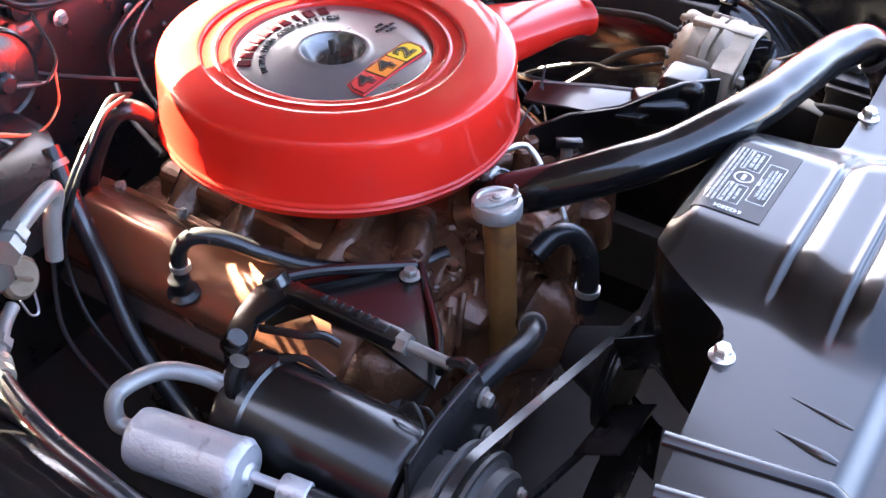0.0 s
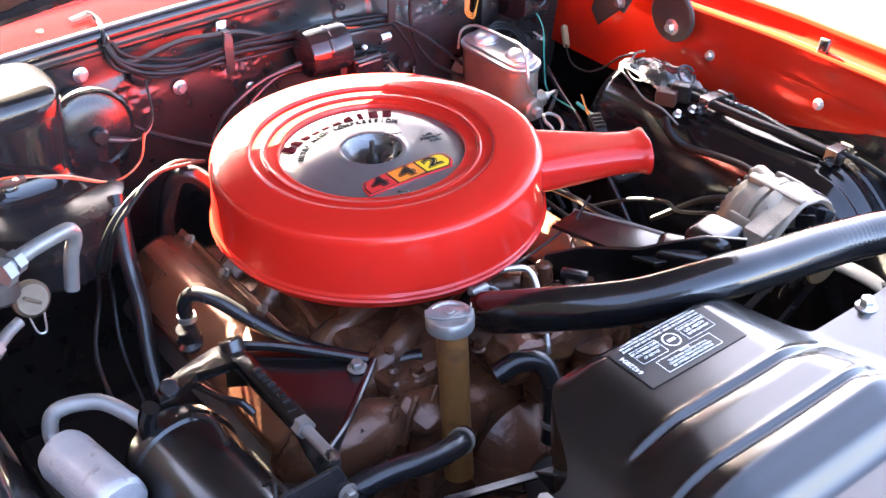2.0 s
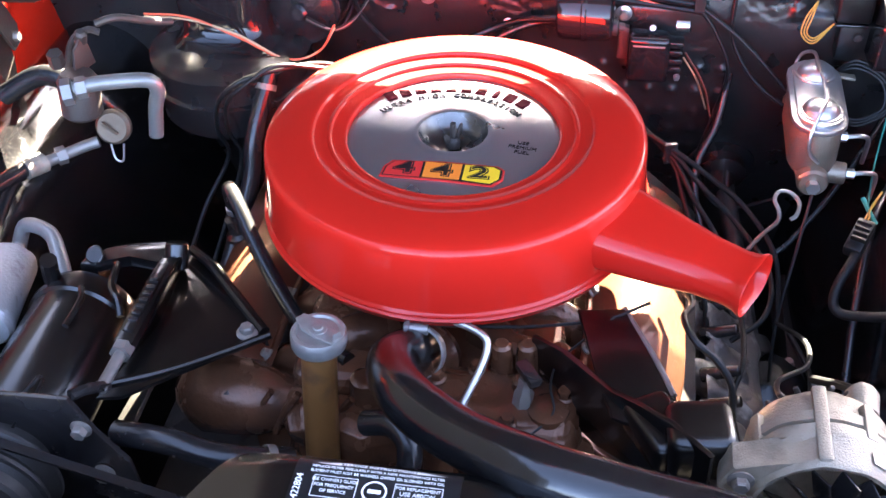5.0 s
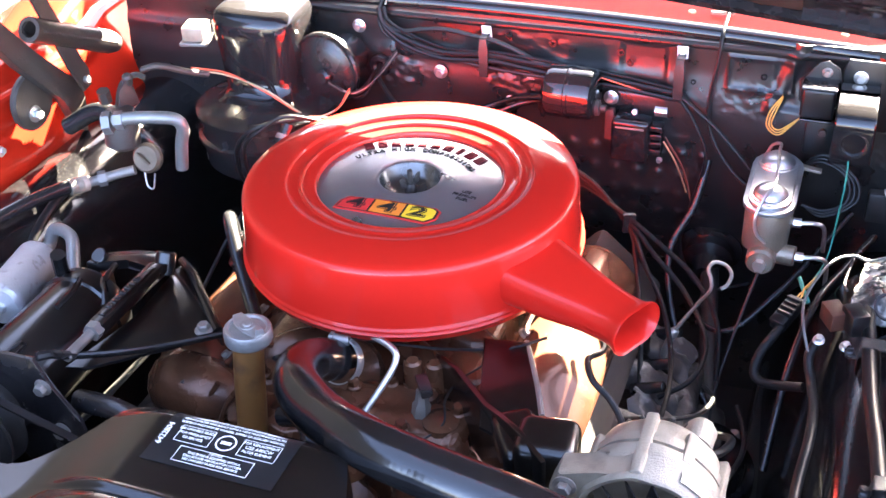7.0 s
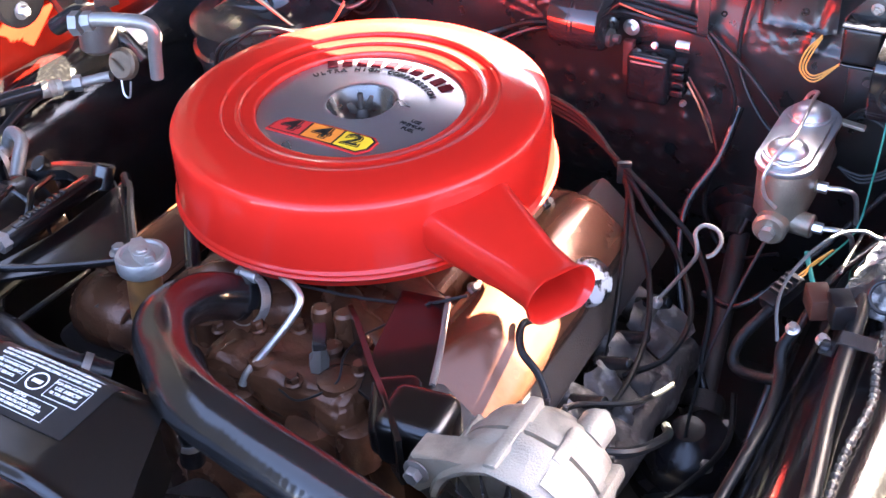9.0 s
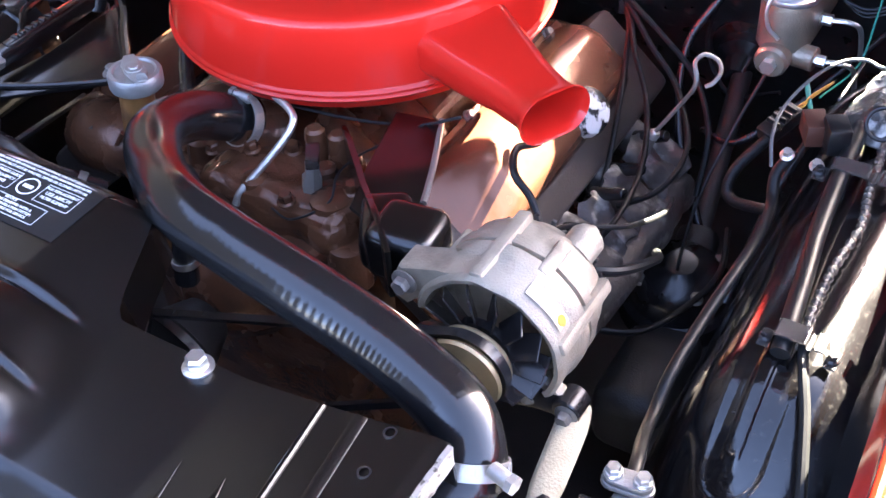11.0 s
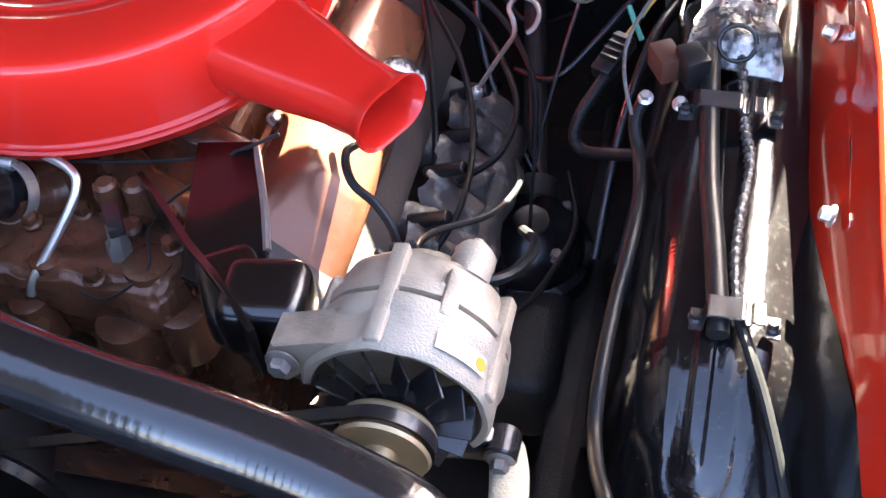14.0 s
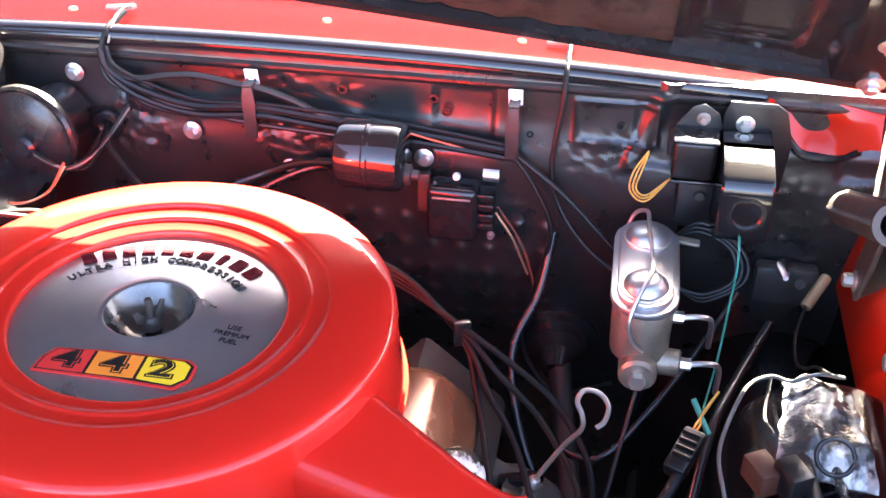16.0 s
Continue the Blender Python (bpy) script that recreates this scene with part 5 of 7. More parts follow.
# ---- brake master cylinder ----
def master_cylinder():
    t = thing("master_cylinder", "bright metal brake master cylinder with wire bail on its cap", "master cylinder", (0.44, 0.36, -0.14))
    b = B()

    def stadium(y0, y1, w, z0, z1):
        pts = []
        for i in range(9):
            a = math.pi * i / 8
            pts.append((0.44 + w * math.cos(a), y1 - w + w * math.sin(a)))
        for i in range(9):
            a = math.pi + math.pi * i / 8
            pts.append((0.44 + w * math.cos(a), y0 + w + w * math.sin(a)))
        plate(b, [(p[0], p[1]) for p in pts], (0, 0, z0), (1, 0, 0), (0, 1, 0), z1 - z0, 0.002)
    stadium(0.178, 0.345, 0.031, -0.150, -0.088)
    lathe(b, [(0, 0), (0.017, 0), (0.020, 0.004), (0.020, 0.05), (0.026, 0.055), (0.026, 0.20), (0, 0.20)], (0.44, 0.165, -0.155), (0, 1, 0), 28)
    rod(b, (0.44, 0.20, -0.155), (0.484, 0.197, -0.156), 0.0145, seg=22, bev=0.002)
    rod(b, (0.44, 0.24, -0.128), (0.474, 0.24, -0.128), 0.0085, seg=16, bev=0.0015)
    part("body", b, mat("gold_grey_casting", (0.25, 0.205, 0.155), 0.38, 0.6, var=0.3, scale=30, fine=400, bump=0.35), t, "gold-grey cast body")
    b = B()
    stadium(0.174, 0.349, 0.0355, -0.088, -0.080)
    stadium(0.180, 0.343, 0.029, -0.080, -0.074)
    for y in (0.213, 0.305):
        lathe(b, [(0.0275, -0.001), (0.0265, 0.003), (0.0235, 0.0035), (0.022, 0.008), (0.016, 0.014), (0.008, 0.0165), (0, 0.017)], (0.44, y, -0.075), (0, 0, 1), 32)
    part("cap", b, ALU_BRIGHT, t, "bright domed reservoir cap")
    b = B()
    tube(b, [(0.443, 0.176, -0.128), (0.430, 0.172, -0.112), (0.426, 0.173, -0.088), (0.434, 0.188, -0.064), (0.444, 0.213, -0.054), (0.443, 0.26, -0.054), (0.440, 0.305, -0.054), (0.438, 0.338, -0.060), (0.425, 0.350, -0.072), (0.415, 0.345, -0.10)], 0.0024, 8)
    part("bail", b, STEEL, t, "steel wire bail")
    lathe_b = B()
    lathe(lathe_b, [(0, 0), (0.009, 0), (0.009, 0.01), (0, 0.01)], (0.44, 0.156, -0.156), (0, 1, 0), 6)
    part("end_plug", lathe_b, STEEL, t)
    for x, y, z in ((0.484, 0.197, -0.156), (0.474, 0.24, -0.128)):
        b = B()
        lathe(b, [(0, 0), (0.007, 0), (0.007, 0.012), (0, 0.012)], (x - 0.001, y, z), (1, 0, 0), 6)
        tube(b, [(x + 0.008, y, z), (x + 0.03, y + 0.004, z), (x + 0.042, y + 0.012, z - 0.012), (x + 0.045, y + 0.03, z - 0.06)], 0.0032, 8)
        part("brake_line", b, STEEL, t)


master_cylinder()


# ---- firewall equipment ----
def wire(name, label, pts, r, material=None, category="wire", seg=8, n=6, group=""):
    b = B()
    tube(b, pts, r, seg, n)
    return tagged(part(name, b, material or CABLE), label, category, group)


for p in ((-0.237, 0.383, 0.033), (-0.096, 0.372, -0.026), (0.531, 0.372, 0.04), (0.181, 0.369, -0.034), (0.020, 0.370, -0.060)):
    hexbolt("firewall_bolt", p, (0, -1, 0), 0.0072 if p[2] > -0.05 else 0.005, STEEL, None, "zinc bolt with pale washer on the firewall", 1.6, 0.007, "bolt", "firewall bolts")

for x, z, r in ((0.085, 0.038, 0.006), (0.19, 0.035, 0.006), (0.205, 0.020, 0.006), (0.12, 0.030, 0.003), (0.30, 0.0, 0.004), (0.345, -0.01, 0.006), (0.40, 0.02, 0.005), (0.42, -0.002, 0.005)):
    b = B()
    lathe(b, [(r * 0.5, 0), (r, 0), (r, 0.002), (r * 0.5, 0.002)], (x, 0.3835, z), (0, -1, 0), 14)
    tagged(part("grommet", b, BLACK_RUBBER), "small black rubber grommet in the firewall", "grommet", "firewall grommets")


def loom_bracket(x):
    t = thing("loom_bracket", "black strap bracket with a white square tag on the firewall", "bracket", (x, 0.385, 0.0), group="loom brackets")
    b = B()
    plate(b, [(-0.007, -0.064), (0.0075, -0.064), (0.0085, -0.018), (0.007, 0.0), (-0.005, 0.0), (-0.007, -0.02)], (x + 0.003, 0.3545, 0.046), (1, 0, 0), (0, -0.02, 1), 0.003, 0.001)
    box(b, (x + 0.004, 0.362, 0.047), (0.012, 0.018, 0.003), bev=0.001)
    part("strap", b, BLACK_MATT, t)
    b = B()
    box(b, (x + 0.004, 0.372, 0.050), (0.016, 0.003, 0.021), Matrix.Rotation(0.25, 3, "X"), 0.001)
    tag = part("tag", b, WHITE, t, "white square tag")
    b = B()
    lathe(b, [(0, 0), (0.005, 0), (0.0045, 0.003), (0, 0.004)], (x + 0.004, 0.3705, 0.051), (0, -1, 0.25), 12)
    part("rivet", b, STEEL, tag)


loom_bracket(-0.021)
loom_bracket(0.279)


def drum():
    t = thing("vacuum_drum", "black pressed steel drum lying along the firewall", "canister", (0.13, 0.34, -0.06))
    b = B()
    lathe(b, [(0, 0), (0.030, 0), (0.037, 0.004), (0.039, 0.010), (0.039, 0.034), (0.0405, 0.036), (0.0405, 0.040), (0.039, 0.042), (0.039, 0.066), (0.037, 0.073), (0.030, 0.077), (0, 0.077)], (0.092, 0.328, -0.012), (1, -0.04, 0.02), 44)
    part("shell", b, BLACK_GLOSS, t)
    b = B()
    lathe(b, [(0, 0), (0.012, 0), (0.012, 0.006), (0.006, 0.008), (0.006, 0.016), (0, 0.016)], (0.168, 0.322, -0.03), (1, 0, 0), 16)
    part("nipple", b, BLACK_MATT, t)
    b = B()
    box(b, (0.13, 0.358, -0.02), (0.03, 0.04, 0.03), bev=0.003)
    part("mount", b, BLACK_MATT, t)


drum()


def regulator():
    t = thing("voltage_regulator", "small black ribbed regulator box with worn red base", "regulator", (0.22, 0.36, -0.13))
    b = B()
    box(b, (0.219, 0.347, -0.086), (0.058, 0.036, 0.070), bev=0.007, seg=3)
    part("cover", b, BLACK_GLOSS, t)
    b = B()
    box(b, (0.219, 0.3305, -0.062), (0.044, 0.006, 0.003), bev=0.0012)
    part("rim", b, STEEL_DARK, t)
    b = B()
    box(b, (0.183, 0.358, -0.072), (0.014, 0.012, 0.05), bev=0.002)
    part("base_tab", b, mat("worn_oxide_red", (0.05, 0.022, 0.020), 0.55, var=0.5), t, "faded red base tab")
    for i in range(4):
        b = B()
        box(b, (0.255, 0.352, -0.065 - 0.013 * i), (0.022, 0.024, 0.009), bev=0.002)
        part("terminal_block", b, BLACK_SATIN, t)
    b = B()
    sheet(b, lambda u, v: (0.253 + 0.018 * u, 0.345 - 0.006 * math.sin(v * 3), -0.040 + 0.016 * v - 0.004), 2, 8, 0.0015, (0, 1, 0))
    part("clip", b, STEEL, t, "bright spring clip")
    hexbolt("screw", (0.262, 0.358, -0.124), (0, -1, 0), 0.004, STEEL, t, "", 1.2, 0.004)
    hexbolt("screw", (0.222, 0.350, -0.044), (0, -1, 0.4), 0.004, STEEL, t, "", 1.2, 0.004)


regulator()


def relay_box():
    t = thing("relay_box", "black relay box on an arched flange on the firewall", "relay", (0.485, 0.37, -0.06))
    b = B()
    plate(b, [(-0.030, -0.005), (0.026, -0.005), (0.027, 0.030), (0.020, 0.050), (0.004, 0.060), (-0.008, 0.056), (-0.031, 0.026)], (0.482, 0.368, 0.003), (1, 0, 0), (0, 0, 1), 0.004, 0.0015)
    part("flange", b, DARK_PLASTIC, t)
    b = B()
    box(b, (0.480, 0.350, 0.010), (0.046, 0.036, 0.046), bev=0.005, seg=3)
    part("cover", b, DARK_PLASTIC, t)
    b = B()
    box(b, (0.480, 0.348, 0.0345), (0.048, 0.040, 0.004), bev=0.0015)
    part("upper_rim", b, BLACK_GLOSS, t)
    b = B()
    box(b, (0.482, 0.349, -0.0165), (0.048, 0.033, 0.004), bev=0.0015)
    part("lower_rim", b, BLACK_GLOSS, t)
    b = B()
    box(b, (0.489, 0.358, -0.048), (0.044, 0.026, 0.056), bev=0.004)
    part("body", b, DARK_PLASTIC, t)
    b = B()
    lathe(b, [(0, 0), (0.007, 0), (0.005, 0.004), (0, 0.004)], (0.492, 0.345, -0.038), (0, -1, 0), 14)
    part("button", b, BLACK_MATT, t)
    b = B()
    box(b, (0.479, 0.338, -0.094), (0.042, 0.012, 0.005), Matrix.Rotation(0.12, 3, "Y"), 0.002)
    part("foot", b, ALU, t, "pale metal foot")
    hexbolt("flange_bolt", (0.486, 0.3645, 0.046), (0, -1, 0), 0.005, STEEL_DARK, t, "", 1.5, 0.005)


relay_box()


def blanking_plate():
    t = thing("blanking_plate", "black stepped cover plate with a round rubber grommet", "plate", (0.545, 0.375, -0.06))
    b = B()
    plate(b, [(-0.036, -0.04), (0.036, -0.04), (0.040, 0.02), (0.030, 0.058), (0.018, 0.066), (-0.030, 0.066), (-0.036, 0.05)], (0.543, 0.374, 0.0), (1, 0, 0), (0, 0, 1), 0.004, 0.0015)
    part("flange", b, DARK_PLASTIC, t)
    b = B()
    prof = [(0.371, 0.028), (0.366, 0.0325), (0.345, 0.0355), (0.318, 0.0355), (0.290, 0.028), (0.279, 0.023), (0.274, 0.014), (0.273, 0.004), (0.274, -0.040), (0.280, -0.050), (0.300, -0.055), (0.370, -0.062)]

    def fn(u, v):
        k = v * (len(prof) - 1)
        i = min(int(k), len(prof) - 2)
        y = prof[i][0] + (prof[i + 1][0] - prof[i][0]) * (k - i)
        z = prof[i][1] + (prof[i + 1][1] - prof[i][1]) * (k - i)
        w = 0.0245 + 0.005 * v
        e = max(0.0, abs(2 * u - 1) - 0.84) / 0.16
        return (0.533 + w * max(-0.88, min(0.88, 2 * u - 1)) / 0.88, y + (0.370 - y) * e * e * (2 - e), z)
    sheet(b, fn, 28, 28, 0.003, (0, 1, 0))
    part("shell", b, BLACK_GLOSS, t)
    b = B()
    lathe(b, [(0, 0), (0.008, 0), (0.009, -0.004), (0.016, 0.003), (0.020, 0.003), (0.020, -0.004)], (0.535, 0.2745, -0.014), (0, -1, 0.02), 28)
    part("grommet", b, BLACK_RUBBER, t)


blanking_plate()

for i in range(3):
    wire("ochre_wire", "thin ochre wire looping to the relay box", [(0.432, 0.345, 0.012 - 0.002 * i), (0.418 + 0.004 * i, 0.33, -0.006), (0.416 + 0.003 * i, 0.325, -0.028 + 0.002 * i), (0.434, 0.326, -0.040 + 0.004 * i), (0.458, 0.345, -0.020)], 0.0011, WIRE_YELLOW, group="ochre wires")
wire("green_wire", "thin green wire hanging beside the master cylinder", [(0.53, 0.30, -0.02), (0.533, 0.26, -0.06), (0.531, 0.25, -0.11), (0.526, 0.23, -0.17), (0.508, 0.14, -0.165)], 0.0013, WIRE_GREEN)

# loom along the top of the firewall
LOOM = [(-0.196, 0.374, 0.070), (-0.186, 0.366, 0.046), (-0.151, 0.364, 0.024), (-0.088, 0.362, 0.009), (-0.012, 0.360, 0.014), (0.05, 0.361, 0.008), (0.12, 0.364, 0.000), (0.20, 0.365, -0.008), (0.285, 0.364, -0.018)]
for i, (dz, sag, r) in enumerate(((0.004, 0.0, 0.0048), (-0.005, 0.002, 0.0042), (-0.003, 0.012, 0.0030), (0.010, -0.004, 0.0026))):
    wire("loom_wire", "black taped wire of the loom along the firewall", [(x + 0.003 * i, y - 0.002 * (i % 2), z + dz * min(1.0, 0.4 + k * 0.3) - sag * math.sin(k * 0.785) ** 2) for k, (x, y, z) in enumerate(LOOM)], r, group="loom wires")
wire("loom_branch", "black taped branch lying above the main loom", [(-0.188, 0.368, 0.042), (-0.152, 0.364, 0.040), (-0.115, 0.364, 0.047), (-0.079, 0.364, 0.050), (-0.035, 0.362, 0.045), (0.0, 0.360, 0.041), (0.035, 0.362, 0.028), (0.06, 0.363, 0.016), (0.10, 0.364, 0.006)], 0.0042)
wire("cable", "black cable from the loom down to the master cylinder", [(0.285, 0.364, -0.016), (0.345, 0.352, -0.058), (0.40, 0.34, -0.11), (0.43, 0.33, -0.14)], 0.003)
wire("cable", "black cable from the loom down to the master cylinder", [(0.285, 0.364, -0.020), (0.31, 0.36, -0.055), (0.332, 0.355, -0.11), (0.318, 0.35, -0.19), (0.306, 0.345, -0.27), (0.35, 0.33, -0.33), (0.42, 0.32, -0.30)], 0.0032)
wire("cable", "thin brown wire below the regulator", [(0.27, 0.35, -0.08), (0.30, 0.35, -0.13), (0.318, 0.35, -0.19)], 0.0016, WIRE_BROWN)
wire("cable", "thin brown wire below the regulator", [(0.268, 0.35, -0.088), (0.29, 0.345, -0.12), (0.308, 0.35, -0.17)], 0.0014, BRASS)
wire("vacuum_hose", "black vacuum hose running to the drum", [(-0.15, 0.16, -0.13), (-0.12, 0.25, -0.11), (-0.06, 0.33, -0.085), (-0.01, 0.355, -0.068), (0.04, 0.352, -0.045), (0.094, 0.335, -0.030)], 0.0052, BLACK_RUBBER, "hose", 10)
wire("vacuum_hose", "black vacuum hose running to the drum", [(-0.10, 0.17, -0.13), (-0.07, 0.26, -0.11), (-0.02, 0.33, -0.085), (0.03, 0.35, -0.06), (0.07, 0.352, -0.046), (0.094, 0.335, -0.040)], 0.0045, BLACK_RUBBER, "hose", 10)
wire("red_wire", "thin red wire behind the drum", [(0.165, 0.355, 0.004), (0.21, 0.362, -0.010), (0.27, 0.362, -0.022)], 0.0014, WIRE_RED)
# washer hoses over the cowl rail
for pts in ([(-0.185, 0.43, 0.092), (-0.192, 0.388, 0.085), (-0.196, 0.372, 0.05), (-0.17, 0.366, 0.024), (-0.05, 0.362, 0.0), (0.06, 0.36, -0.008), (0.16, 0.364, -0.012), (0.285, 0.368, -0.02)], [(0.336, 0.44, 0.088), (0.336, 0.386, 0.080), (0.335, 0.372, 0.045), (0.328, 0.366, -0.02), (0.335, 0.362, -0.07), (0.37, 0.35, -0.12), (0.42, 0.33, -0.15)]):
    wire("washer_hose", "thin dark washer hose over the cowl rail", pts, 0.003, CABLE, "hose")
for x in (-0.19, 0.334):
    t = thing("washer_nozzle", "small bright metal washer nozzle on the red cowl", "nozzle", (x, 0.46, crown(x)), group="washer nozzles")
    b = B()
    plate(b, [(-0.026, -0.005), (-0.010, -0.006), (-0.004, -0.003), (0.006, -0.006), (0.010, 0.0), (0.006, 0.006), (-0.004, 0.003), (-0.010, 0.005), (-0.026, 0.003)], (x, 0.452, crown(x) + 0.005), (1, 0.2, 0), (-0.2, 1, 0), 0.004, 0.001)
    part("body", b, ALU, t)
    b = B()
    tube(b, [(x + 0.002, 0.452, crown(x) + 0.009), (x + 0.003, 0.43, crown(x) + 0.014), (x + 0.003, 0.400, crown(x) + 0.010), (x + 0.002, 0.381, crown(x) - 0.008)], 0.0016, 8)
    part("feed_tube", b, ALU, t, "pale feed tube")
for x, y in ((-0.26, 0.45), (0.05, 0.46), (0.28, 0.45), (0.50, 0.44)):
    b = B()
    lathe(b, [(0, 0), (0.006, 0), (0.005, 0.003), (0, 0.004)], (x, y, crown(x) + 0.0005), (0, 0, 1), 14)
    tagged(part("cowl_screw", b, BRASS), "small dull screw in the red cowl", "screw", "cowl screws")


# ---- passenger side: blower, air-conditioning case and pipes ----
def blower():
    t = thing("blower_case", "glossy black heater blower case with rounded top", "blower case", (-0.37, 0.36, -0.05))
    b = B()
    loft(b, [(-0.372, 0.318, 0.088, 0.050, 0.042), (-0.372, 0.317, 0.0865, 0.060, 0.052), (-0.372, 0.316, 0.081, 0.068, 0.060), (-0.372, 0.315, 0.068, 0.0715, 0.064), (-0.372, 0.314, 0.045, 0.070, 0.063), (-0.371, 0.312, 0.015, 0.067, 0.060), (-0.370, 0.310, -0.015, 0.064, 0.058), (-0.368, 0.306, -0.040, 0.062, 0.057), (-0.366, 0.300, -0.050, 0.066, 0.062), (-0.364, 0.292, -0.056, 0.078, 0.074), (-0.362, 0.285, -0.060, 0.086, 0.084)], 3.6, 64)
    part("upper_case", b, BLACK_GLOSS, t, "tall glossy black case with rounded corners", sharp=1.3)
    b = B()
    lathe(b, [(0, -0.16), (0.10, -0.16), (0.108, -0.152), (0.110, -0.115), (0.116, -0.112), (0.116, -0.104), (0.110, -0.101), (0.108, -0.075), (0.114, -0.072), (0.114, -0.064), (0.098, -0.056), (0, -0.05)], (-0.362, 0.275, 0), (0, 0, 1), 60)
    part("lower_case", b, BLACK_SATIN, t, "round black lower case with raised bands")


blower()


def motor_disc():
    t = thing("blower_motor", "round black blower motor end with central plug", "motor", (-0.258, 0.36, -0.02))
    d = (-0.12, -1, 0.05)
    b = B()
    lathe(b, [(0, -0.03), (0.034, -0.03), (0.038, 0.036), (0.056, 0.038), (0.0595, 0.041), (0.0600, 0.049), (0.0575, 0.053), (0.054, 0.050), (0.050, 0.050), (0.044, 0.054), (0.02, 0.058), (0, 0.058)], (-0.258, 0.348, -0.012), d, 56)
    part("housing", b, BLACK_SATIN, t)
    b = B()
    lathe(b, [(0, 0), (0.013, 0), (0.013, 0.012), (0.009, 0.016), (0, 0.016)], Vector((-0.258, 0.348, -0.012)) + Vector(d).normalized() * 0.056 + Vector((0.006, 0, -0.006)), d, 20)
    part("plug", b, BLACK_RUBBER, t)


motor_disc()
for i in range(3):
    wire("motor_wire", "grey wire from the blower motor plug", [(-0.258, 0.284, -0.016 - 0.003 * i), (-0.232 + 0.005 * i, 0.272, -0.022 - 0.004 * i), (-0.205, 0.275, -0.034 + 0.002 * i), (-0.178, 0.29, -0.016), (-0.158, 0.345, 0.016 - 0.004 * i)], 0.0017, STEEL_DARK if i == 1 else CABLE, group="motor wires")
b = B()
lathe(b, [(0.006, 0.006), (0.010, 0.010), (0.0165, 0.009), (0.019, 0.004), (0.019, 0.0)], (-0.200, 0.374, -0.026), (0, -1, 0), 28)
tagged(part("loom_grommet", b, BLACK_RUBBER), "thick black rubber grommet bedded in crumpled sealer", "grommet")
wire("cable", "black cable leaving the firewall grommet", [(-0.200, 0.374, -0.026), (-0.196, 0.352, -0.038), (-0.172, 0.335, -0.060), (-0.13, 0.30, -0.075), (-0.08, 0.26, -0.09)], 0.0038)
wire("cable", "black cable leaving the firewall grommet", [(-0.202, 0.374, -0.030), (-0.207, 0.352, -0.050), (-0.222, 0.338, -0.070), (-0.245, 0.332, -0.068), (-0.262, 0.333, -0.046)], 0.0028)
wire("cable", "black cable leaving the firewall grommet", [(-0.204, 0.374, -0.028), (-0.213, 0.352, -0.046), (-0.228, 0.340, -0.062), (-0.248, 0.334, -0.060), (-0.262, 0.333, -0.042)], 0.0026)
b = B()
lathe(b, [(0.004, 0), (0.014, 0), (0.020, 0.003), (0.018, 0.010), (0.008, 0.013), (0.004, 0.012)], (-0.152, 0.376, 0.014), (0, -1, 0), 24)
tagged(part("cable_grommet", b, BLACK_RUBBER), "round black rubber cable grommet in the firewall", "grommet")
for o in (0.0, 0.004):
    wire("orange_wire", "thin orange-red wire across the blower case", [(-0.457, 0.22, 0.006 - o), (-0.40, 0.235, -0.004 - o), (-0.335, 0.235, -0.030 + o), (-0.27, 0.235, -0.060), (-0.225, 0.245, -0.050), (-0.205, 0.262, -0.018 - o)], 0.0016, WIRE_RED if o == 0 else BRASS, group="orange wires")

def resistor_box():
    t = thing("resistor_box", "small square metal box on the firewall", "box", (-0.482, 0.30, 0.02))
    rt = Matrix.Rotation(0.2, 3, "Z")
    b = B()
    box(b, (-0.482, 0.288, 0.038), (0.036, 0.040, 0.024), rt, 0.003)
    part("can", b, ALU, t)
    b = B()
    box(b, (-0.482, 0.288, 0.0225), (0.046, 0.050, 0.006), rt, 0.002)
    part("base", b, STEEL_DARK, t)
    b = B()
    box(b, (-0.478, 0.325, 0.020), (0.020, 0.11, 0.004), rt, 0.001)
    part("bracket", b, BLACK_MATT, t)


resistor_box()


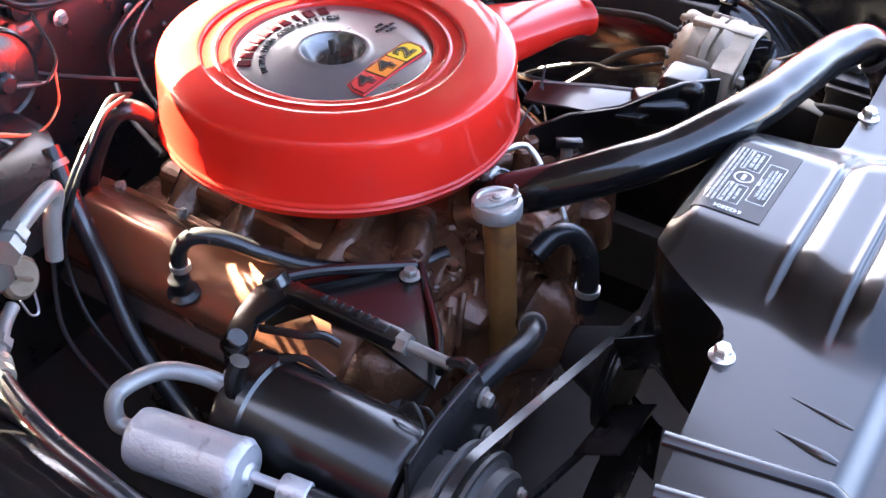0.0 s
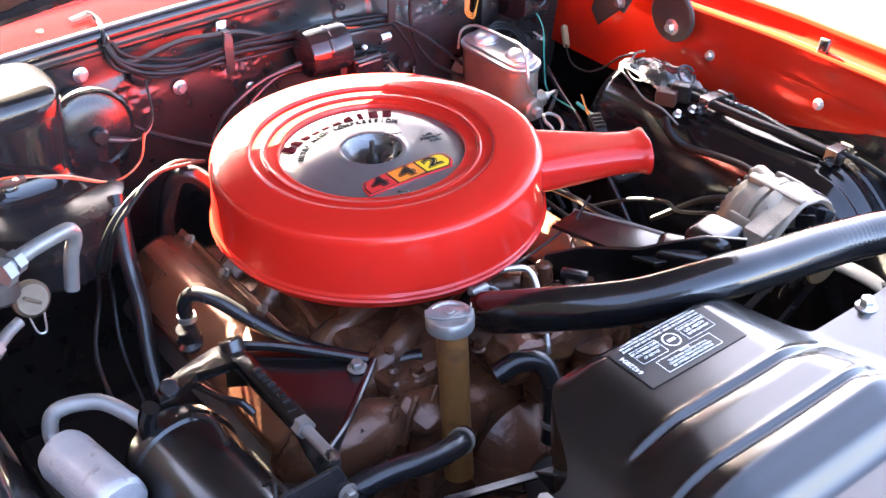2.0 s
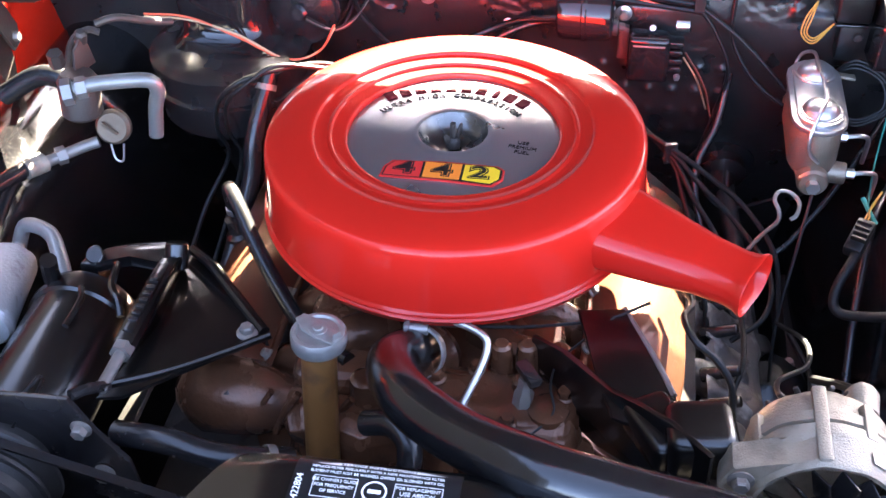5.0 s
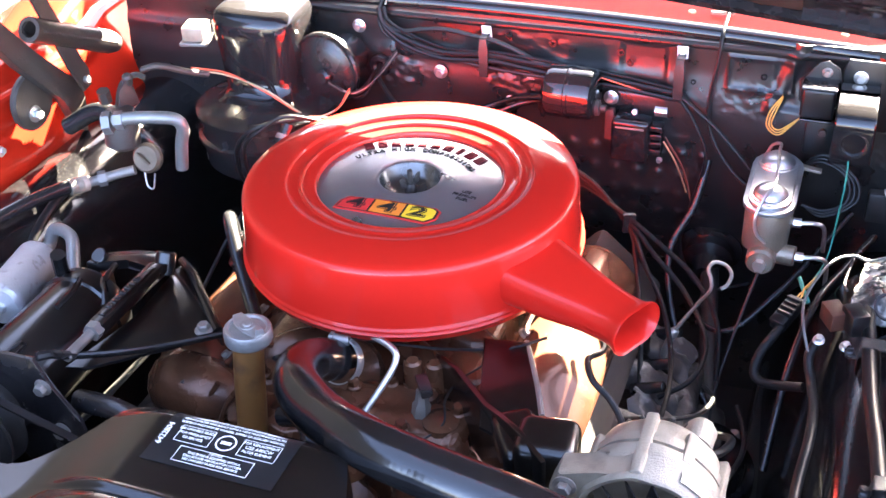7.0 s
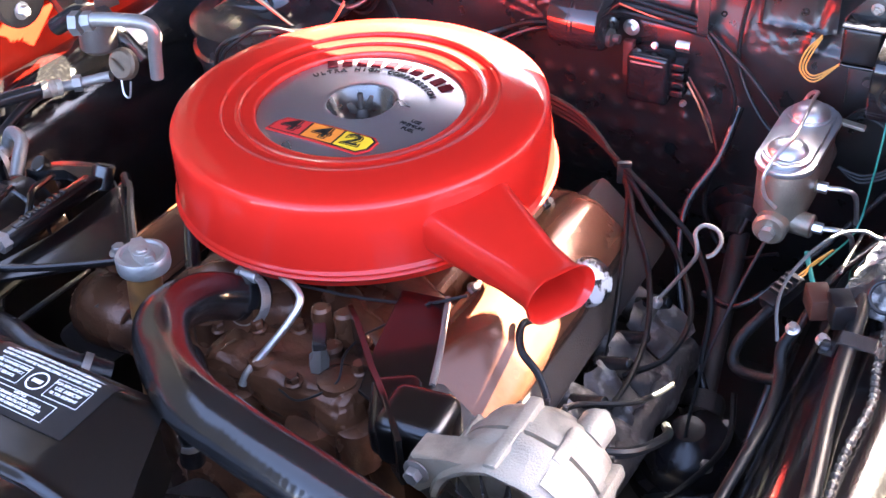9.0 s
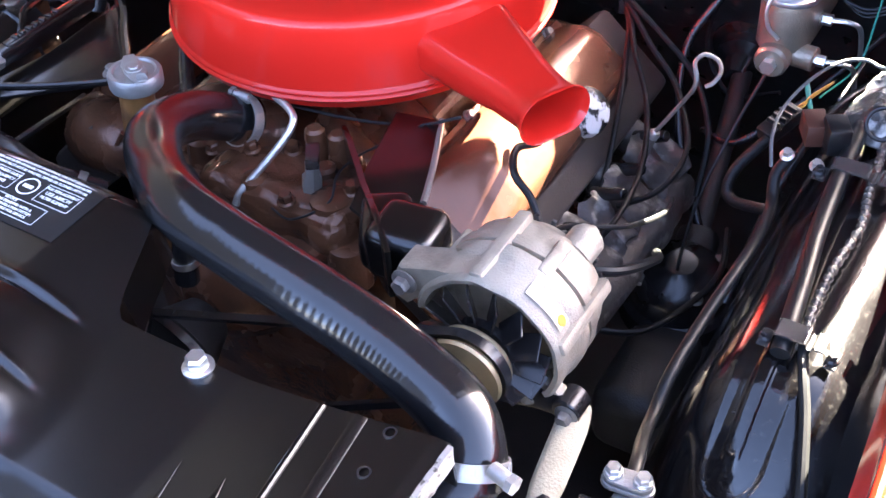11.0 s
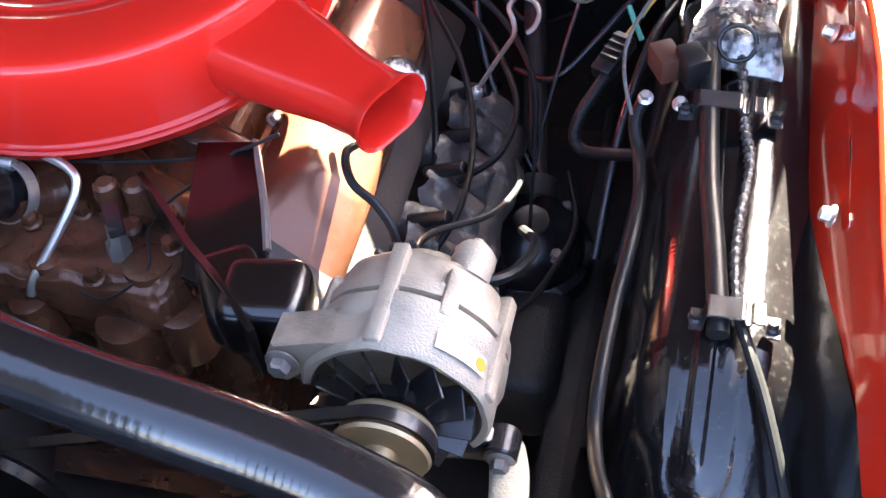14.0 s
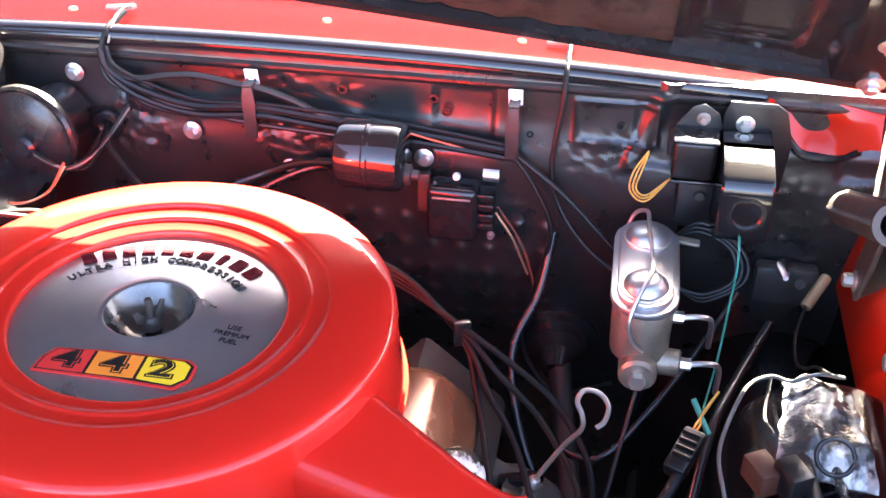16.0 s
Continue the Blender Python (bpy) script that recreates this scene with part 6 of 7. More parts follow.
def expansion_valve():
    t = thing("refrigerant_valve", "grey metal refrigerant valve with bent aluminium pipe", "valve", (-0.47, 0.07, -0.09))
    b = B()
    tube(b, [(-0.475, 0.030, 0.004), (-0.455, 0.038, 0.008), (-0.42, 0.052, 0.007), (-0.392, 0.064, 0.002), (-0.386, 0.070, -0.016), (-0.394, 0.072, -0.04), (-0.402, 0.072, -0.085)], 0.0095, 16, 6)
    part("pipe", b, PIPE_GREY, t, "bent dull aluminium pipe")
    b = B()
    for a, r in (((-0.488, 0.024, 0.002), 0.017), ((-0.472, 0.031, 0.005), 0.014)):
        lathe(b, [(0, 0), (r, 0), (r, 0.012), (0, 0.012)], a, (0.9, 0.4, 0.05), 6)
    part("pipe_nut", b, PIPE_GREY, t)
    b = B()
    lathe(b, [(0, 0), (0.02, 0), (0.026, 0.006), (0.026, 0.05), (0.02, 0.06), (0, 0.06)], (-0.49, 0.06, -0.055), (0.05, 0.1, 1), 28)
    part("body", b, GREY_BROWN, t, "dull grey-brown valve body")
    b = B()
    lathe(b, [(0, 0), (0.020, 0), (0.023, 0.004), (0.023, 0.012), (0.019, 0.016), (0, 0.015)], (-0.455, 0.072, -0.074), (0.1, -1, 0.35), 30)
    box(b, (-0.455, 0.054, -0.068), (0.024, 0.004, 0.004), Matrix.Rotation(0.7, 3, "Y"), 0.001)
    part("valve_cap", b, mat("tarnished_brass_cap", (0.13, 0.095, 0.065), 0.45, 0.5, var=0.4, scale=60, bump=0.3), t, "round tarnished brass valve cap")
    b = B()
    tube(b, [(-0.462, 0.06, -0.095), (-0.458, 0.055, -0.115), (-0.448, 0.055, -0.118), (-0.444, 0.06, -0.095)], 0.0014, 6)
    part("ring", b, STEEL, t)
    b = B()
    tube(b, [(-0.475, 0.055, -0.09), (-0.495, 0.045, -0.094), (-0.520, 0.025, -0.098), (-0.534, 0.010, -0.098)], 0.0075, 12)
    lathe(b, [(0, 0), (0.012, 0), (0.012, 0.012), (0, 0.012)], (-0.512, 0.032, -0.097), (-0.7, -0.6, 0), 6)
    part("side_pipe", b, STEEL_DARK, t)
    b = B()
    plate(b, [(-0.02, -0.02), (-0.012, 0.012), (0.002, 0.022), (0.014, 0.010), (0.02, -0.02)], (-0.490, 0.09, 0.016), (0.3, 1, 0), (0, 0, 1), 0.004, 0.001)
    lathe(b, [(0, 0), (0.008, 0), (0.008, 0.014), (0.005, 0.018), (0, 0.018)], (-0.49, 0.10, 0.03), (0.3, -0.2, 1), 10)
    lathe(b, [(0, 0), (0.010, 0), (0.010, 0.02), (0, 0.02)], (-0.512, 0.07, 0.012), (0.1, -0.2, 1), 6)
    tube(b, [(-0.52, 0.10, -0.02), (-0.51, 0.11, 0.02), (-0.49, 0.12, 0.035), (-0.475, 0.125, 0.03)], 0.0045, 8)
    tube(b, [(-0.475, 0.12, 0.045), (-0.45, 0.13, 0.05), (-0.42, 0.16, 0.03), (-0.40, 0.18, 0.02)], 0.005, 10)
    part("bracket", b, GREY_BROWN, t)


expansion_valve()
suction = thing("suction_hose", "black ribbed refrigerant hose with crimped ends along the inner fender", "hose", (-0.57, -0.1, -0.10))
b = B()
tube(b, [(-0.534, 0.010, -0.098), (-0.551, -0.015, -0.094), (-0.579, -0.107, -0.086), (-0.592, -0.205, -0.088), (-0.588, -0.30, -0.13), (-0.57, -0.38, -0.21), (-0.55, -0.44, -0.30)], 0.0105, 14, 8)
part("hose", b, BLACK_RUBBER, suction)
b = B()
lathe(b, [(0.006, 0), (0.012, 0), (0.0122, 0.006), (0.0115, 0.008), (0.0122, 0.010), (0.0122, 0.016), (0.0115, 0.018), (0.0122, 0.020), (0.0122, 0.028), (0.006, 0.028)], (-0.532, 0.012, -0.098), (-0.5, -0.8, 0.1), 24)
part("crimp_sleeve", b, ALU, suction, "dull crimped metal sleeve")
wire("refrigerant_hose", "thick black refrigerant hose behind the valve", [(-0.62, 0.10, -0.06), (-0.56, 0.11, -0.03), (-0.50, 0.10, -0.045), (-0.47, 0.11, -0.09)], 0.014, BLACK_RUBBER, "hose", 14)
heater = thing("heater_hose", "black heater hose dropping behind the valve cover", "hose", (-0.3, 0.15, -0.15))
b = B()
tube(b, [(-0.283, 0.2, -0.06), (-0.30, 0.15, -0.13), (-0.305, 0.12, -0.19), (-0.325, 0.06, -0.27), (-0.34, -0.05, -0.36)], 0.0125, 14, 6)
part("hose", b, BLACK_RUBBER, heater)
b = B()
lathe(b, [(0.0127, 0), (0.0142, 0), (0.0142, 0.008), (0.0127, 0.008)], (-0.287, 0.19, -0.073), (-0.1, -0.55, -0.75), 24)
part("clamp_band", b, STEEL_DARK, heater, "dull steel clamp")
wire("elbow_hose", "glossy black elbow hose behind the air cleaner", [(-0.160, 0.150, -0.085), (-0.172, 0.160, -0.058), (-0.190, 0.170, -0.046), (-0.203, 0.185, -0.060), (-0.208, 0.206, -0.10), (-0.207, 0.236, -0.161), (-0.20, 0.25, -0.21)], 0.0125, BLACK_RUBBER, "hose", 14)
for i in range(2):
    e = 0.012 * (i - 0.5)
    wire("plug_wire", "black spark plug wire beside the heater hose", [(-0.15, 0.20, -0.055), (-0.20, 0.172 - e, -0.028), (-0.25, 0.142 - e, -0.016 + e), (-0.292 + e, 0.125, -0.030), (-0.325 + e, 0.122, -0.062), (-0.338 + e * 1.3, 0.138, -0.12), (-0.336 + e * 1.6, 0.158, -0.175), (-0.36 + e * 3, 0.12, -0.24), (-0.37 + e * 3, 0.04, -0.29)], 0.0032, CABLE, group="plug wires")
wire("speedometer_cable", "black sheathed cable along the inner fender", [(-0.575, 0.10, -0.14), (-0.565, 0.0, -0.11), (-0.56, -0.085, -0.128), (-0.555, -0.16, -0.165), (-0.55, -0.25, -0.23), (-0.54, -0.35, -0.30)], 0.0075, CABLE, "cable", 12)
wire("cable", "black cable low beside the compressor", [(-0.52, -0.05, -0.22), (-0.51, -0.15, -0.26), (-0.47, -0.22, -0.27), (-0.43, -0.26, -0.27)], 0.005, CABLE, "cable", 10)


def hinge(s):
    t = thing("hood_hinge", "brown-grey hood hinge with coil spring", "hinge", (s * 0.655, 0.1, -0.03), group="hood hinges")
    b = B()
    lathe(b, [(0, 0), (0.044, 0), (0.046, 0.002), (0.046, 0.007), (0.042, 0.010), (0, 0.010)], (s * 0.668, 0.084, -0.014), (-s, 0, 0), 36)
    part("pivot_plate", b, GREY_BROWN, t)
    b = B()
    plate(b, [(-0.125, 0.155), (-0.09, 0.165), (-0.02, 0.065), (0.04, 0.005), (0.066, -0.02), (0.070, -0.05), (0.058, -0.105), (0.040, -0.094), (0.020, -0.03), (-0.06, 0.06)], (s * 0.648 - 0.009, 0.11, 0.0), (0, 1, 0), (0, 0, 1), 0.018, 0.003)
    if s < 0:
        part("arm", b, GREY_BROWN, t)
    else:
        b.free()
        for y0, z0, y1, z1, x in ((0.205, 0.000, 0.240, 0.205, 0.650), (0.030, 0.090, 0.085, 0.370, 0.662)):
            b = B()
            box(b, (x, (y0 + y1) / 2, (z0 + z1) / 2), (0.014, 0.016, math.hypot(y1 - y0, z1 - z0)), Matrix.Rotation(-math.atan2(y1 - y0, z1 - z0), 3, "X"), 0.003)
            part("arm", b, GREY_BROWN, t)
        b = B()
        plate(b, [(0.245, -0.085), (0.265, -0.060), (0.235, 0.020), (0.150, 0.060), (0.060, 0.120), (0.030, 0.130), (0.015, 0.110), (0.060, 0.070), (0.140, 0.020), (0.185, -0.030)], (0.652, 0.0, 0.0), (0, 1, 0), (0, 0, 1), 0.006, 0.002)
        part("bell_crank", b, GREY_BROWN, t)
    b = B()
    plate(b, [(-0.10, 0.25), (-0.075, 0.25), (0.012, 0.03), (0.026, 0.0), (0.024, -0.026), (0.004, -0.03), (-0.02, 0.02)], (s * 0.630, 0.16, 0.0), (0, 1, 0), (0, 0, 1), 0.005, 0.0015)
    part("link", b, GREY_BROWN, t)
    p, q = Vector((s * 0.625, 0.075, 0.112)), Vector((s * 0.625, 0.262, 0.012))
    b = B()
    d = q - p
    lathe(b, [(0.0125, 0.0), (0.0190, 0.0), (0.0195, 0.004), (0.0178, 0.012), (0.0178, d.length - 0.012), (0.015, d.length), (0.0, d.length), (0.0, d.length - 0.004), (0.013, 0.01)], p, d, 32)
    spring = part("spring_sleeve", b, GREY_BROWN, t)
    b = B()
    n = 30
    tube(b, [p + d * (0.03 + 0.92 * i / (n * 4)) + axis_frame(d)[0] * (0.0180 * math.cos(i * math.pi / 2)) + axis_frame(d)[1] * (0.0180 * math.sin(i * math.pi / 2)) for i in range(n * 4)], 0.0018, 5, 2)
    part("coil", b, GREY_BROWN, spring)
    hexbolt("hinge_bolt", (s * 0.658, 0.078, -0.032), (-s, 0, 0), 0.009, STEEL, t, "", 1.5, 0.009)
    hexbolt("pivot_bolt", (s * 0.63, 0.172, -0.012), (-s, 0, 0), 0.007, STEEL_DARK, t, "", 1.5, 0.009)


hinge(1)
hinge(-1)

# fender flange bolts
for s in (1, -1):
    for y in (0.01, -0.208):
        d = Vector((-s * 0.95, 0, 0.3))
        hexbolt("fender_bolt", (s * 0.682, y, -0.066), d, 0.006, STEEL, None, "zinc bolt on the red fender flange", 1.5, 0.007, "bolt", "fender bolts")


# ---- engine bay wiring and small parts on the driver's side ----
node = (0.256, 0.174, -0.135)
for k, pts in enumerate(([(0.275, 0.14, -0.165), (0.295, 0.08, -0.20), (0.315, 0.0, -0.25), (0.325, -0.10, -0.31)], [(0.29, 0.13, -0.165), (0.325, 0.09, -0.20), (0.352, 0.02, -0.235), (0.358, -0.07, -0.25), (0.335, -0.14, -0.27)],
                         [(0.30, 0.15, -0.16), (0.345, 0.13, -0.195), (0.39, 0.06, -0.22), (0.385, 0.0, -0.24), (0.345, -0.03, -0.26)], [(0.31, 0.165, -0.155), (0.36, 0.15, -0.19), (0.40, 0.10, -0.225), (0.41, 0.05, -0.28)])):
    wire("plug_wire", "black spark plug wire fanning out over the valve cover", [(0.12, 0.21, -0.06 - 0.006 * k), (0.19, 0.205, -0.085 - 0.005 * k), (node[0], node[1], node[2] + 0.005 * k)] + pts, 0.0036, PLUG_WIRE, group="driver plug wires")
b = B()
box(b, (0.256, 0.174, -0.127), (0.018, 0.008, 0.030), Matrix.Rotation(0.4, 3, "Z"), 0.002)
tagged(part("wire_separator", b, BLACK_SATIN), "small black plastic spark plug wire separator", "clip")


def dipstick():
    t = thing("dipstick", "steel dipstick with a bent wire loop handle", "dipstick", (0.345, 0.065, -0.24))
    b = B()
    tube(b, [(0.345, 0.066, -0.222), (0.372, 0.074, -0.175), (0.388, 0.066, -0.143), (0.388, 0.069, -0.128), (0.382, 0.078, -0.118), (0.388, 0.089, -0.113), (0.403, 0.090, -0.116), (0.412, 0.079, -0.122), (0.409, 0.066, -0.130), (0.402, 0.061, -0.134)], 0.0026, 8)
    part("handle", b, STEEL_DARK, t, "worn steel wire loop")
    b = B()
    lathe(b, [(0, 0), (0.007, 0), (0.007, 0.006), (0.005, 0.01), (0, 0.01)], (0.344, 0.066, -0.226), (0.4, 0.1, 0.8), 12)
    part("collar", b, STEEL, t)
    b = B()
    tube(b, [(0.344, 0.066, -0.226), (0.325, 0.06, -0.30), (0.31, 0.05, -0.40)], 0.0055, 10)
    part("tube", b, STEEL_DARK, t)


dipstick()


def canister():
    t = thing("choke_canister", "glossy black choke canister behind the snorkel", "canister", (0.29, 0.06, -0.24))
    b = B()
    lathe(b, [(0, 0), (0.026, 0), (0.030, 0.006), (0.030, 0.018), (0.026, 0.026), (0.016, 0.030), (0.0, 0.030)], (0.265, 0.03, -0.195), (0.75, -0.25, 0.55), 30)
    # Bright spots paint the sun glare onto the black cap.
    part("cap", b, mat("black_cap_painted_glare", (0.02, 0.02, 0.02), 0.2, var=0.2, bump=0.3, spots=(0.55, 0.55, 0.53), spot_scale=60, spot_cut=0.48), t)
    b = B()
    lathe(b, [(0, 0), (0.028, 0), (0.028, 0.03), (0, 0.03)], (0.245, 0.037, -0.211), (0.75, -0.25, 0.55), 24)
    part("base", b, BLACK_MATT, t)


canister()


def exhaust():
    t = thing("exhaust_manifold", "rusty grey cast exhaust manifold below the valve cover", "manifold", (0.33, -0.05, -0.34))
    m = mat("grey_rusty_cast_iron", (0.055, 0.046, 0.042), 0.6, 0.15, var=0.6, scale=30, fine=120, bump=0.7, spots=(0.20, 0.185, 0.17), spot_scale=38, spot_cut=0.55, spot_soft=0.12)
    b = B()
    tube(b, [(0.35, -0.24, -0.33), (0.36, -0.15, -0.325), (0.365, 0.0, -0.325), (0.36, 0.12, -0.34)], 0.027, 16, 8)
    part("log", roughen(b, 0.008, 26), m, t, sharp=1.2)
    for y in (-0.20, -0.08, 0.03, 0.12):
        b = B()
        tube(b, [(0.29, y, -0.275), (0.325, y, -0.285), (0.36, y, -0.32)], 0.023, 16, 6)
        part("port", roughen(b, 0.008, 34, y), m, t, sharp=1.2)
    # crumpled plug shields and boots along the head
    for k, y in enumerate((-0.165, -0.115, -0.045, 0.005, 0.075)):
        b = B()
        sheet(b, lambda u, v: (0.315 + 0.055 * u + 0.010 * noise.noise((u * 3, v * 3, k)), y - 0.024 + 0.048 * v + 0.01 * noise.noise((v * 3, u * 3, k + 3)), -0.256 - 0.045 * u + 0.006 * noise.noise((u * 4 + k, v * 4, 2.0)) + 0.012 * math.sin(3 * v)), 10, 10, 0.002)
        part("plug_shield", b, m, t, "crumpled grey plug shield", sharp=1.3)
        b = B()
        rod(b, (0.31, y + 0.025, -0.262), (0.352, y + 0.02, -0.242), 0.009, 0.007, seg=12)
        part("plug_boot", b, BLACK_RUBBER, t, "black rubber plug boot")


exhaust()
wire("plug_boot_wire", "black wire lying across the valve cover", [(0.262, -0.06, -0.125), (0.285, -0.10, -0.137), (0.275, -0.135, -0.128), (0.288, -0.165, -0.134), (0.312, -0.175, -0.150), (0.33, -0.19, -0.17), (0.335, -0.21, -0.20)], 0.0042, CABLE)
wire("cable", "thin black lead from the alternator", [(0.375, -0.29, -0.10), (0.37, -0.22, -0.13), (0.41, -0.16, -0.16), (0.42, -0.08, -0.2), (0.40, 0.0, -0.25)], 0.003, CABLE)
wire("cable", "thick black alternator cable", [(0.40, -0.288, -0.11), (0.445, -0.26, -0.12), (0.455, -0.19, -0.16), (0.43, -0.12, -0.22)], 0.005, CABLE)
wire("sender_wire", "thin black wire looping to the temperature sender", [(0.20, -0.19, -0.085), (0.165, -0.215, -0.105), (0.145, -0.235, -0.115), (0.14, -0.265, -0.12), (0.145, -0.29, -0.135), (0.115, -0.315, -0.15), (0.09, -0.315, -0.145)], 0.0013, CABLE)
wire("sender_wire", "thin black wire along the manifold", [(0.235, -0.175, -0.075), (0.19, -0.19, -0.09), (0.12, -0.20, -0.1), (0.05, -0.215, -0.095), (-0.02, -0.225, -0.09)], 0.0018, CABLE)
wire("fuel_pipe", "bent bright steel fuel pipe in front of the carburettor", [(0.0, -0.215, -0.085), (0.03, -0.22, -0.084), (0.062, -0.232, -0.086), (0.072, -0.243, -0.094), (0.066, -0.265, -0.112), (0.045, -0.305, -0.145), (0.04, -0.315, -0.16)], 0.0042, STEEL, "pipe", 12)

# battery cables
wire("battery_cable", "black battery cable along the inner fender", [(0.553, -0.468, -0.110), (0.548, -0.445, -0.115), (0.538, -0.41, -0.135), (0.531, -0.37, -0.15), (0.529, -0.33, -0.14), (0.531, -0.26, -0.135), (0.536, -0.20, -0.128), (0.536, -0.14, -0.135), (0.530, -0.09, -0.14), (0.522, -0.06, -0.125), (0.53, -0.04, -0.11)], 0.0058, CABLE, "cable", 12)
wire("ground_cable", "thick black ground cable from the battery towards the engine", [(0.488, -0.68, -0.24), (0.496, -0.648, -0.205), (0.492, -0.62, -0.172), (0.487, -0.59, -0.16), (0.486, -0.553, -0.158), (0.489, -0.51, -0.16), (0.488, -0.482, -0.165)], 0.0085, CABLE, "cable", 12)
b = B()
tube(b, [(0.487, -0.496, -0.167), (0.484, -0.47, -0.160), (0.480, -0.44, -0.157), (0.475, -0.41, -0.158), (0.468, -0.385, -0.164), (0.458, -0.370, -0.176)], 0, 14, 6, radii=[0.011, 0.014, 0.0145, 0.0145, 0.013, 0.008], flat=0.42)
tagged(part("ground_strap", b, CREAM), "pale woven ground strap below the alternator", "strap")


def fender_pipes():
    wire("loom_tube", "fat black loom tube clipped along the inner fender", [(0.578, 0.03, -0.092), (0.583, -0.04, -0.087), (0.587, -0.11, -0.086), (0.592, -0.17, -0.086), (0.600, -0.23, -0.086), (0.607, -0.29, -0.088), (0.609, -0.312, -0.092)], 0.0082, CABLE, "tube", 14)
    b = B()
    line = spline([(0.604, 0.03, -0.090), (0.611, -0.05, -0.088), (0.616, -0.10, -0.088), (0.622, -0.14, -0.088), (0.617, -0.20, -0.089), (0.617, -0.25, -0.090), (0.622, -0.30, -0.090)], 22)
    tube(b, line, 0, 9, 1, radii=[0.0042 + 0.0009 * math.sin(k * 1.35) + 0.0006 * noise.noise((k * 0.31, 0, 4)) for k in range(len(line))])
    tagged(part("sealer_rope", b, mat("glossy_taped_rope", (0.03, 0.029, 0.028), 0.22, var=0.5, scale=90, fine=500, bump=0.6, spots=(0.22, 0.21, 0.19), spot_scale=160, spot_cut=0.60)), "lumpy black taped wire beside the loom tube", "wire")
    wire("headlamp_cable", "black cable running forward from the clip", [(0.622, -0.295, -0.088), (0.633, -0.325, -0.094), (0.645, -0.352, -0.106), (0.660, -0.395, -0.125), (0.672, -0.43, -0.15), (0.684, -0.47, -0.19), (0.690, -0.52, -0.25)], 0.0045, CABLE, "cable", 10)
    for y, x0, x1 in ((-0.297, 0.588, 0.652), (-0.075, 0.560, 0.646)):
        t = thing("tube_clip", "dark plated metal strap clip over the loom tubes", "clip", ((x0 + x1) / 2, y, -0.10), group="tube clips")
        b = B()

        def fn(u, v):
            x = x0 + (x1 - x0) * u
            hump = smoothstep(0.14, 0.19, u) * smoothstep(0.86, 0.81, u)
            return (x, y - 0.0095 + 0.019 * v, -0.0945 + 0.0175 * hump - 0.006 * smoothstep(0.58, 0.62, u) * smoothstep(0.70, 0.66, u) - 0.003 * smoothstep(0.68, 0.72, u) * hump)
        sheet(b, fn, 70, 2, 0.0022)
        part("strap", b, mat("dark_plated_strap", (0.14, 0.137, 0.132), 0.2, 0.8, var=0.3, scale=60, bump=0.1), t)
        for x in (x0 + 0.005, x1 - 0.005):
            hexbolt("screw", (x, y, -0.0945), (0, 0, 1), 0.0045, BLACK_SATIN, t, "", 1.4, 0.004)


fender_pipes()


def foil_plate():
    t = thing("fender_brace", "crumpled foil brace with painted sun glints on the inner fender", "brace", (0.60, 0.05, -0.10))
    b = B()

    def fn(u, v):
        x, y = 0.600 + 0.088 * (u - 0.5) * (1 - 0.4 * v), -0.015 + 0.135 * v
        z = -0.086 + 0.012 * math.sin(u * math.pi) + 0.006 * noise.noise((x * 45, y * 35, 5.0)) + 0.007 * max(0, noise.noise((x * 80, y * 30, 1.0)))
        return (x + 0.004 * noise.noise((y * 60, 0, 2)) * (u < 0.1 or u > 0.9), y, z - 0.02 * (2 * abs(v - 0.5)) ** 4)
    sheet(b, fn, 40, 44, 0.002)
    # Pale patches put the sun glints on the foil into its colour.
    part("plate", b, mat("foil_with_painted_glints", (0.05, 0.05, 0.048), 0.22, 0.35, var=0.5, scale=40, fine=160, bump=0.7, rvar=0.14, spots=(0.42, 0.41, 0.38), spot_scale=22, spot_cut=0.48, spot_soft=0.06, spec=0.6), t)
    b = B()
    box(b, (0.543, -0.026, -0.083), (0.022, 0.032, 0.024), Matrix.Rotation(0.5, 3, "Z"), 0.002)
    part("relay", b, mat("brown_resin", (0.055, 0.020, 0.013), 0.45, var=0.3, spec=0.3), t, "small brown resin relay")
    b = B()
    box(b, (0.566, -0.035, -0.078), (0.022, 0.030, 0.03), Matrix.Rotation(0.5, 3, "Z"), 0.003)
    part("relay_bracket", b, DARK_PLASTIC, t)
    for x, y in ((0.56, -0.066), (0.53, -0.062)):
        hexbolt("screw", (x, y, -0.096), (0, -0.4, 1), 0.005, STEEL, t, "", 1.4, 0.006)
    b = B()
    o = Vector((0.602, -0.012, -0.068))
    tube(b, [o + Vector((0.016 * math.cos(k * 0.6), 0.011 * math.sin(k * 0.6), 0.011 * math.sin(k * 0.6))) for k in range(11)], 0.0022, 8, 3)
    part("wire_ring", b, DARK_PLASTIC, t)


